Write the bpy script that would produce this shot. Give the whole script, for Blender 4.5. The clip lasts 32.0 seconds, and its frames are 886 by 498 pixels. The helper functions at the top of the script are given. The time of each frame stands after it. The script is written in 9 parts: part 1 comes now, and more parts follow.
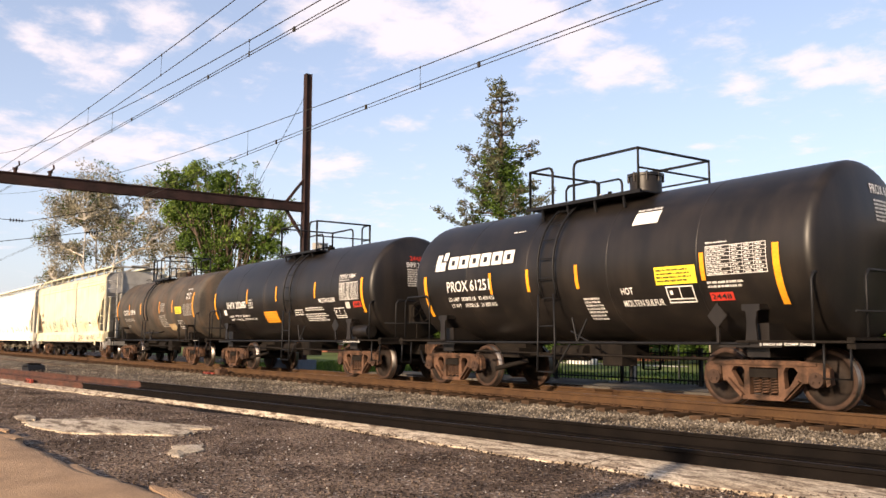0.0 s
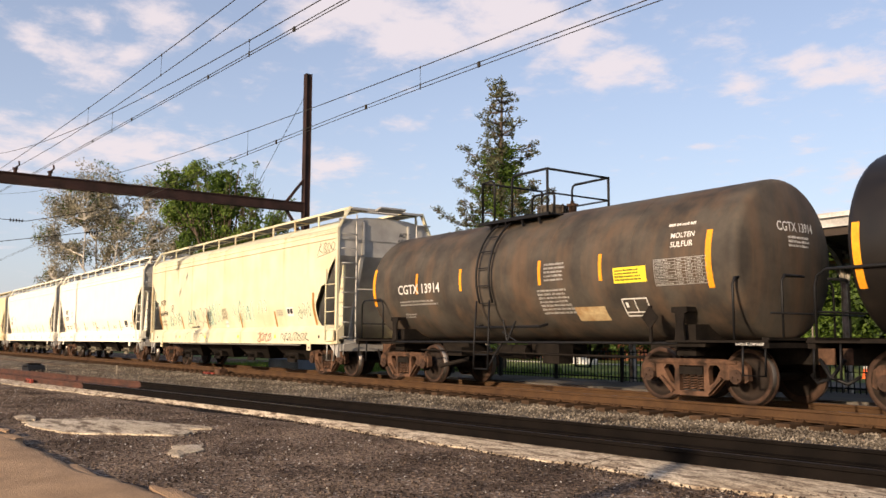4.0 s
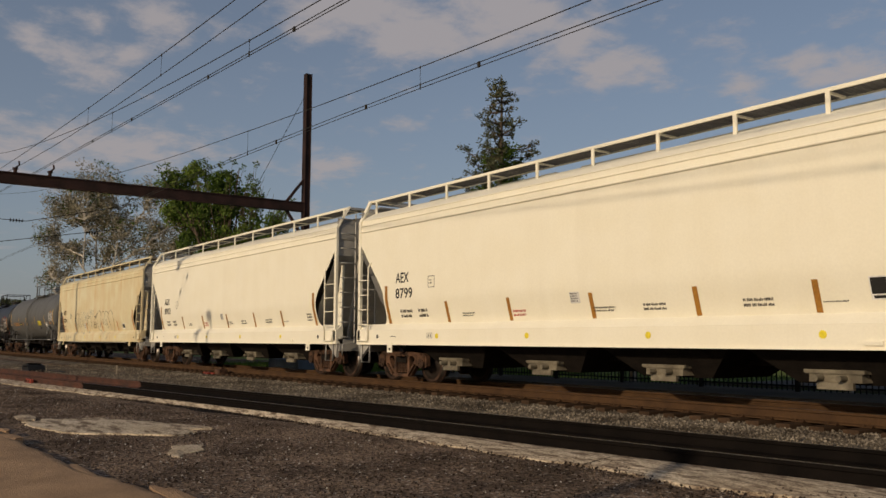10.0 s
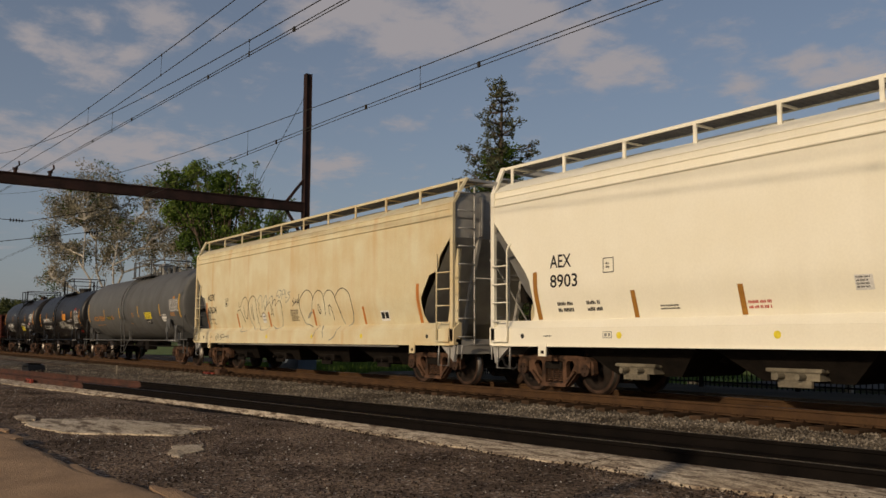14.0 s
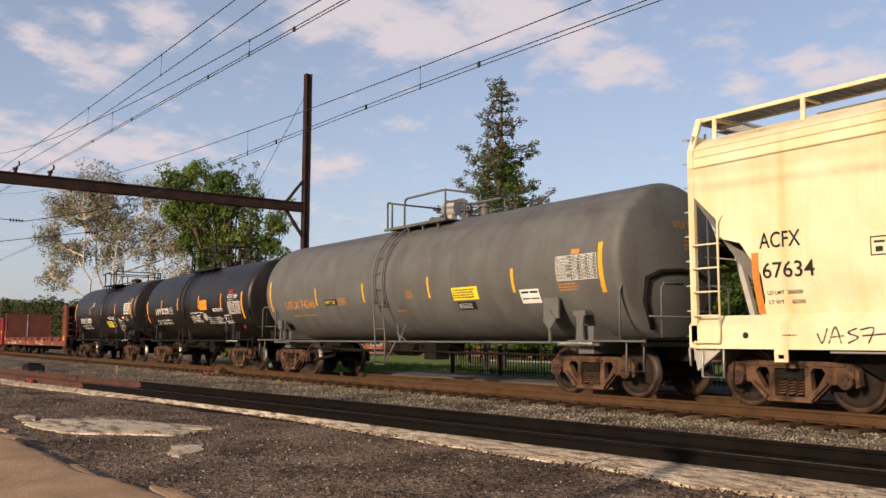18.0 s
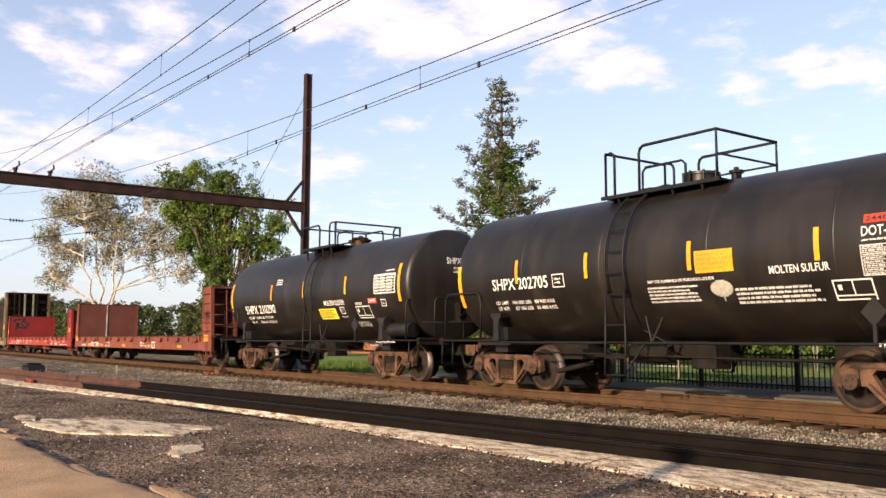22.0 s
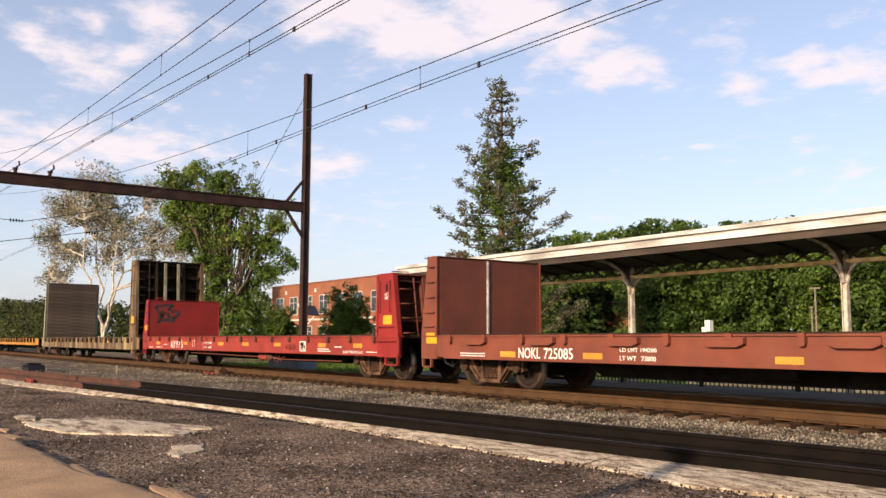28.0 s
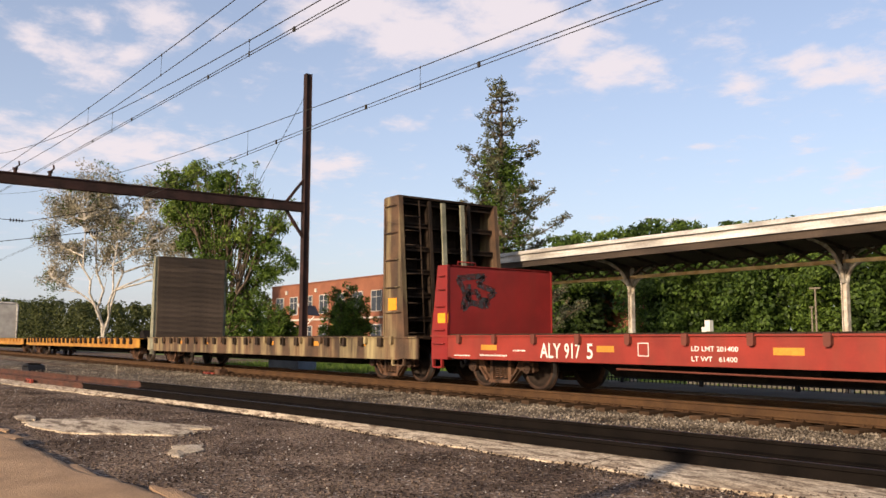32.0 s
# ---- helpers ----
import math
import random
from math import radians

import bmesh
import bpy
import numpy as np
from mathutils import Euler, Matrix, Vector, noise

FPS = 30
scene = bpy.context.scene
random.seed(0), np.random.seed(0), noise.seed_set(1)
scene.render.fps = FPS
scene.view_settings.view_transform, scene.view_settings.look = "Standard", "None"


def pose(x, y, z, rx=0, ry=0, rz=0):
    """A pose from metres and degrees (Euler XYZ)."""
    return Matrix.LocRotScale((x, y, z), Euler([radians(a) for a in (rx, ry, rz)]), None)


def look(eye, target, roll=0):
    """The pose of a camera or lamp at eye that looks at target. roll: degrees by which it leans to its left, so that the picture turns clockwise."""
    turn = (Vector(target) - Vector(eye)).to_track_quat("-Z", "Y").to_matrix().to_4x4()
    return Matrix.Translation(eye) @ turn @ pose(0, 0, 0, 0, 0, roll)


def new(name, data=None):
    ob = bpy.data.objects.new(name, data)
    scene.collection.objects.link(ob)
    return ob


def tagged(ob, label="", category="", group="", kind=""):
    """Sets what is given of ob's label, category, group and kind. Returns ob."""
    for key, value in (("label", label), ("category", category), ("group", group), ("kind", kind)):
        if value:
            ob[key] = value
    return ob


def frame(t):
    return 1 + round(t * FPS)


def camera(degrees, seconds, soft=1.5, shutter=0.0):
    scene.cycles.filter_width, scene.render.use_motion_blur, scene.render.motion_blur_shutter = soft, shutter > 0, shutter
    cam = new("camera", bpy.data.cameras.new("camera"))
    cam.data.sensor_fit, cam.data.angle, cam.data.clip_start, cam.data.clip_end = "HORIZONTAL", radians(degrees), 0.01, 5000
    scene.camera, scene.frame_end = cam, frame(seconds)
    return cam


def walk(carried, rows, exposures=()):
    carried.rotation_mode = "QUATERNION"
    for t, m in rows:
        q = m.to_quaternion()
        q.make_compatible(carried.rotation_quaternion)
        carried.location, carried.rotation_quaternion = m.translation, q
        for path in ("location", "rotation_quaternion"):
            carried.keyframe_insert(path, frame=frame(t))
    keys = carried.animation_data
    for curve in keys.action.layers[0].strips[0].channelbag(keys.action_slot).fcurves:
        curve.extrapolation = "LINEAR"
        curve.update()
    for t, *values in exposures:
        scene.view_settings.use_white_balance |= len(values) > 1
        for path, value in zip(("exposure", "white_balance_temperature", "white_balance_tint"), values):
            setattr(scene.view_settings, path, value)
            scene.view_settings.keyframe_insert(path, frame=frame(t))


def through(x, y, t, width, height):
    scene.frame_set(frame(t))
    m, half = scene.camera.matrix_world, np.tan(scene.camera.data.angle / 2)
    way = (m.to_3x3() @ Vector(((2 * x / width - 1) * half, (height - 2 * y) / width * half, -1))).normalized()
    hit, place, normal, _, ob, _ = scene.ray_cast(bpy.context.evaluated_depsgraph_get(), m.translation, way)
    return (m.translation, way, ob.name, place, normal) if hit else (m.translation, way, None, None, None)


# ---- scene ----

# ------------------------------------------------------------------ camera
EYE = (0.0, 0.0, 1.02)          # metres over the rail head of the freight track
YC = 12.95                      # centre line of the freight track
TRAVEL = [(0, 0.0), (2, 12.08), (4, 24.05), (6, 35.9), (8, 47.72), (10, 59.52), (12, 71.26), (14, 82.76), (16, 94.23), (18, 105.73), (20, 117.18), (22, 128.65), (24, 140.09), (26, 151.44), (28, 162.67), (30, 173.78), (32, 184.68)]


def eye_pose():
    yaw, pitch = radians(-54.516), radians(6.018)
    d = Vector((math.sin(yaw) * math.cos(pitch), math.cos(yaw) * math.cos(pitch), math.sin(pitch)))
    return look(EYE, Vector(EYE) + d * 10, LEAN)


LEAN = 0.193
cam = camera(54.16, 32.0)
GAIN = 0.5
# the camera's own brightening and tint: seconds, stops, kelvin, tint
EXPOSURES = [(t, e + GAIN, k, q) for t, e, k, q in ((0, 0.05, 7100, 21), (2, -0.02, 7100, 21), (3.5, -0.15, 7100, 21), (4.5, -0.45, 7050, 19), (5.5, -0.95, 7000, 18), (6.5, -1.25, 7000, 16), (8, -1.34, 7000, 16), (9.5, -1.55, 7000, 15), (15, -1.63, 7000, 16), (16.5, -1.38, 7000, 17), (17.2, -1.0, 7025, 18), (17.8, -0.68, 7050, 20), (18.5, -0.2, 7100, 21), (19.5, -0.05, 7100, 21), (22, 0.13, 7100, 21), (25, 0.05, 7100, 21), (28, -0.08, 7100, 21), (30, -0.24, 7080, 20), (32, -0.24, 7050, 20))]
walk(cam, [(0, eye_pose()), (32, eye_pose())], EXPOSURES)


def travel(t):
    """Metres that the train has gone by t seconds."""
    for (a, p), (b, q) in zip(TRAVEL, TRAVEL[1:]):
        if t <= b:
            return p + (q - p) * (t - a) / (b - a)
    return TRAVEL[-1][1]


# ------------------------------------------------------------------ light
SUN_EL, SUN_AZ = radians(18), radians(16)      # azimuth: from -y towards +x
world = bpy.data.worlds.new("sky")
scene.world = world
world.use_nodes = True
sun = new("sun", bpy.data.lights.new("sun", "SUN"))
sun.data.energy, sun.data.angle, sun.data.color = 5.0, radians(1.2), (1.0, 0.84, 0.60)
sun_from = Vector((math.sin(SUN_AZ) * math.cos(SUN_EL), -math.cos(SUN_AZ) * math.cos(SUN_EL), math.sin(SUN_EL)))
sun.matrix_world = look(sun_from * 60, (0, 0, 0))


def build_sky():
    nt = world.node_tree
    nt.nodes.clear()
    N, L = nt.nodes.new, nt.links.new
    out, bg = N("ShaderNodeOutputWorld"), N("ShaderNodeBackground")

    def op(kind, a, b=None, c=None):
        n = N("ShaderNodeMath")
        n.operation = kind
        for k, q in enumerate((a, b, c)):
            if q is None:
                continue
            if isinstance(q, (int, float)):
                n.inputs[k].default_value = q
            else:
                L(q, n.inputs[k])
        return n.outputs[0]

    sky = N("ShaderNodeTexSky")
    sky.sky_type, sky.sun_disc = "NISHITA", False
    sky.sun_elevation, sky.sun_rotation = SUN_EL, math.atan2(sun_from.x, sun_from.y)
    sky.air_density, sky.dust_density, sky.ozone_density = 1.0, 1.6, 2.0
    geo = N("ShaderNodeTexCoord")
    sep = N("ShaderNodeSeparateXYZ")
    L(geo.outputs["Generated"], sep.inputs[0])
    # thin summer haze, thickest low down
    low = op("POWER", op("SUBTRACT", 1.0, op("MAXIMUM", sep.outputs["Z"], 0.0)), 2.5)
    haze = N("ShaderNodeMix"); haze.data_type = "RGBA"
    L(op("MULTIPLY_ADD", low, 0.34, 0.14), haze.inputs["Factor"])
    L(sky.outputs[0], haze.inputs["A"])
    haze.inputs["B"].default_value = (3.7, 4.5, 5.8, 1)
    # clouds lie on a flat sheet high over the place: direction divided by its height
    h = op("ADD", op("MAXIMUM", sep.outputs["Z"], 0.03), 0.14)
    comb = N("ShaderNodeCombineXYZ")
    for i in range(3):
        L(h, comb.inputs[i])
    div = N("ShaderNodeVectorMath"); div.operation = "DIVIDE"
    L(geo.outputs["Generated"], div.inputs[0]); L(comb.outputs[0], div.inputs[1])
    n1, n2 = N("ShaderNodeTexNoise"), N("ShaderNodeTexNoise")
    n1.inputs["Scale"].default_value, n1.inputs["Detail"].default_value, n1.inputs["Roughness"].default_value = 7.0, 12, 0.62
    n1.inputs["Distortion"].default_value = 0.15
    n2.inputs["Scale"].default_value, n2.inputs["Detail"].default_value = 0.9, 2
    L(div.outputs[0], n1.inputs["Vector"]); L(div.outputs[0], n2.inputs["Vector"])
    # banks of fair-weather cloud: bearing and height in degrees, half width and half height, weight
    flat = op("ARCTAN2", sep.outputs["X"], sep.outputs["Y"])
    high = op("ARCSINE", sep.outputs["Z"])
    bank = None
    for az, el, w, hh, k in ((-80.7, 18.0, 1.6, 0.8, 0.8), (-77.6, 16.8, 3.6, 1.7, 1.05), (-77.0, 19.1, 1.6, 1.2, 0.7), (-75.2, 17.4, 1.4, 1.0, 0.9), (-73.5, 19.9, 2.8, 1.8, 1.05), (-68.3, 19.6, 3.2, 0.9, 0.6), (-75.9, 11.9, 7.0, 1.9, 1.15), (-80.5, 10.9, 4.0, 1.8, 1.1), (-70.0, 13.3, 2.4, 0.9, 0.7), (-62.2, 11.3, 4.6, 1.2, 1.0), (-60.9, 21.2, 5.6, 2.1, 1.5), (-56.3, 20.2, 5.0, 2.5, 1.5), (-50.1, 20.8, 5.6, 2.2, 1.45), (-45.9, 19.4, 3.6, 2.2, 1.3), (-43.3, 17.4, 6.4, 1.7, 1.15), (-46.6, 17.6, 2.4, 1.6, 0.85), (-35.2, 15.9, 1.9, 1.3, 1.05), (-31.4, 16.9, 3.4, 1.0, 1.0), (-28.6, 16.1, 3.4, 0.9, 1.05), (-57.2, 14.4, 1.8, 1.0, 0.65), (-37.8, 12.3, 1.2, 0.3, 0.6), (-24.0, 9.0, 6.0, 1.0, 0.5), (-5.0, 20.0, 9.0, 3.5, 0.9), (-110.0, 17.0, 12.0, 4.0, 0.9), (20.0, 30.0, 14.0, 5.0, 0.9), (150.0, 25.0, 25.0, 6.0, 0.9), (-150.0, 30.0, 20.0, 6.0, 0.9)):
        du = op("DIVIDE", op("SUBTRACT", flat, radians(az)), radians(w))
        dv = op("DIVIDE", op("SUBTRACT", high, radians(el)), radians(hh))
        d = op("SQRT", op("ADD", op("MULTIPLY", du, du), op("MULTIPLY", dv, dv)))
        m = op("MULTIPLY", op("MAXIMUM", op("SUBTRACT", 1.25, d), 0.0), k)
        bank = m if bank is None else op("MAXIMUM", bank, m)
    puff = op("ADD", op("MULTIPLY", op("SUBTRACT", n1.outputs["Fac"], 0.5), 2.9), op("MULTIPLY", op("SUBTRACT", n2.outputs["Fac"], 0.55), 0.8))
    ramp = N("ShaderNodeValToRGB")
    ramp.color_ramp.interpolation = "EASE"
    ramp.color_ramp.elements[0].position, ramp.color_ramp.elements[1].position = 0.04, 1.10
    ramp.color_ramp.elements[1].color = (0.88, 0.88, 0.88, 1)
    L(op("ADD", op("MULTIPLY", bank, 0.78), puff), ramp.inputs[0])
    mix = N("ShaderNodeMix"); mix.data_type = "RGBA"
    L(ramp.outputs[0], mix.inputs["Factor"])
    L(haze.outputs["Result"], mix.inputs["A"])
    mix.inputs["B"].default_value = (4.75, 4.68, 4.95, 1)
    L(mix.outputs["Result"], bg.inputs["Color"])
    bg.inputs["Strength"].default_value = 0.15
    L(bg.outputs[0], out.inputs[0])


build_sky()

# ------------------------------------------------------------------ materials
def ramp_two(nt, src, c0, c1, p0=0.35, p1=0.65):
    r = nt.nodes.new("ShaderNodeValToRGB")
    r.color_ramp.elements[0].position, r.color_ramp.elements[1].position = p0, p1
    r.color_ramp.elements[0].color, r.color_ramp.elements[1].color = (*c0, 1), (*c1, 1)
    nt.links.new(src, r.inputs[0])
    return r.outputs[0]


def surface(name, base, dark=None, rough=0.7, metal=0.0, scale=1.5, fine=25.0, bump=0.15, stretch=(1, 1, 1), streak=None, streak_amount=0.35, vary=0.0, grain_amount=0.5, spec=0.3, seams=None):
    """A worn surface: two tones on a large noise, a fine grain, optional streaks that run down it, and a fine relief."""
    m = bpy.data.materials.new(name)
    m.use_nodes = True
    nt = m.node_tree
    N, L = nt.nodes.new, nt.links.new
    b = nt.nodes["Principled BSDF"]
    b.inputs["Roughness"].default_value, b.inputs["Metallic"].default_value = rough, metal
    b.inputs["Specular IOR Level"].default_value = spec
    dark = dark or tuple(c * 0.72 for c in base)
    tc = N("ShaderNodeTexCoord")
    mp = N("ShaderNodeMapping")
    mp.inputs["Scale"].default_value = stretch
    L(tc.outputs["Object"], mp.inputs["Vector"])
    big, small = N("ShaderNodeTexNoise"), N("ShaderNodeTexNoise")
    big.inputs["Scale"].default_value, big.inputs["Detail"].default_value = scale, 6
    small.inputs["Scale"].default_value, small.inputs["Detail"].default_value = fine, 4
    L(mp.outputs[0], big.inputs["Vector"]); L(tc.outputs["Object"], small.inputs["Vector"])
    col = ramp_two(nt, big.outputs["Fac"], dark, base)
    grain = N("ShaderNodeMix"); grain.data_type, grain.blend_type = "RGBA", "MULTIPLY"
    grain.inputs["Factor"].default_value = grain_amount
    L(col, grain.inputs["A"])
    L(ramp_two(nt, small.outputs["Fac"], (0.62, 0.62, 0.62), (1.15, 1.15, 1.15), 0.3, 0.7), grain.inputs["B"])
    col = grain.outputs["Result"]
    if streak:
        sm = N("ShaderNodeMapping"); sm.inputs["Scale"].default_value = (1.6, 1.6, 0.16)
        L(tc.outputs["Object"], sm.inputs["Vector"])
        sn = N("ShaderNodeTexNoise"); sn.inputs["Scale"].default_value, sn.inputs["Detail"].default_value, sn.inputs["Roughness"].default_value = 1.3, 8, 0.6
        L(sm.outputs[0], sn.inputs["Vector"])
        fac = ramp_two(nt, sn.outputs["Fac"], (0, 0, 0), (streak_amount,) * 3, 0.46, 0.72)
        sx = N("ShaderNodeMix"); sx.data_type = "RGBA"
        L(fac, sx.inputs["Factor"]); L(col, sx.inputs["A"]); sx.inputs["B"].default_value = (*streak, 1)
        col = sx.outputs["Result"]
    if seams:
        # rust that has run down from upright weld seams, one every pitch metres
        tint, pitch, amount = seams
        sp = N("ShaderNodeSeparateXYZ"); L(tc.outputs["Object"], sp.inputs[0])
        wob = N("ShaderNodeMath"); wob.operation = "MULTIPLY_ADD"; wob.inputs[1].default_value = 0.10
        L(small.outputs["Fac"], wob.inputs[0]); L(sp.outputs["X"], wob.inputs[2])
        wv = N("ShaderNodeMath"); wv.operation = "PINGPONG"; wv.inputs[1].default_value = pitch / 2
        L(wob.outputs[0], wv.inputs[0])
        line = ramp_two(nt, wv.outputs[0], (1, 1, 1), (0, 0, 0), 0.0, 0.13)
        run = N("ShaderNodeMapping"); run.inputs["Scale"].default_value = (0.8, 0.3, 0.45)
        L(tc.outputs["Object"], run.inputs["Vector"])
        rn = N("ShaderNodeTexNoise"); rn.inputs["Scale"].default_value, rn.inputs["Detail"].default_value = 1.1, 4
        L(run.outputs[0], rn.inputs["Vector"])
        mk = N("ShaderNodeMath"); mk.operation = "MULTIPLY"
        L(line, mk.inputs[0]); L(ramp_two(nt, rn.outputs["Fac"], (0, 0, 0), (amount,) * 3, 0.40, 0.62), mk.inputs[1])
        sm2 = N("ShaderNodeMix"); sm2.data_type = "RGBA"
        L(mk.outputs[0], sm2.inputs["Factor"]); L(col, sm2.inputs["A"]); sm2.inputs["B"].default_value = (*tint, 1)
        col = sm2.outputs["Result"]
    if vary:
        oi = N("ShaderNodeObjectInfo")
        vm = N("ShaderNodeMix"); vm.data_type, vm.blend_type = "RGBA", "MULTIPLY"; vm.inputs["Factor"].default_value = 1
        L(col, vm.inputs["A"])
        L(ramp_two(nt, oi.outputs["Random"], (1 - vary,) * 3, (1 + vary,) * 3, 0, 1), vm.inputs["B"])
        col = vm.outputs["Result"]
    L(col, b.inputs["Base Color"])
    if bump:
        bp = N("ShaderNodeBump"); bp.inputs["Strength"].default_value, bp.inputs["Distance"].default_value = bump, 0.02
        L(small.outputs["Fac"], bp.inputs["Height"]); L(bp.outputs[0], b.inputs["Normal"])
    return m


MAT = {}


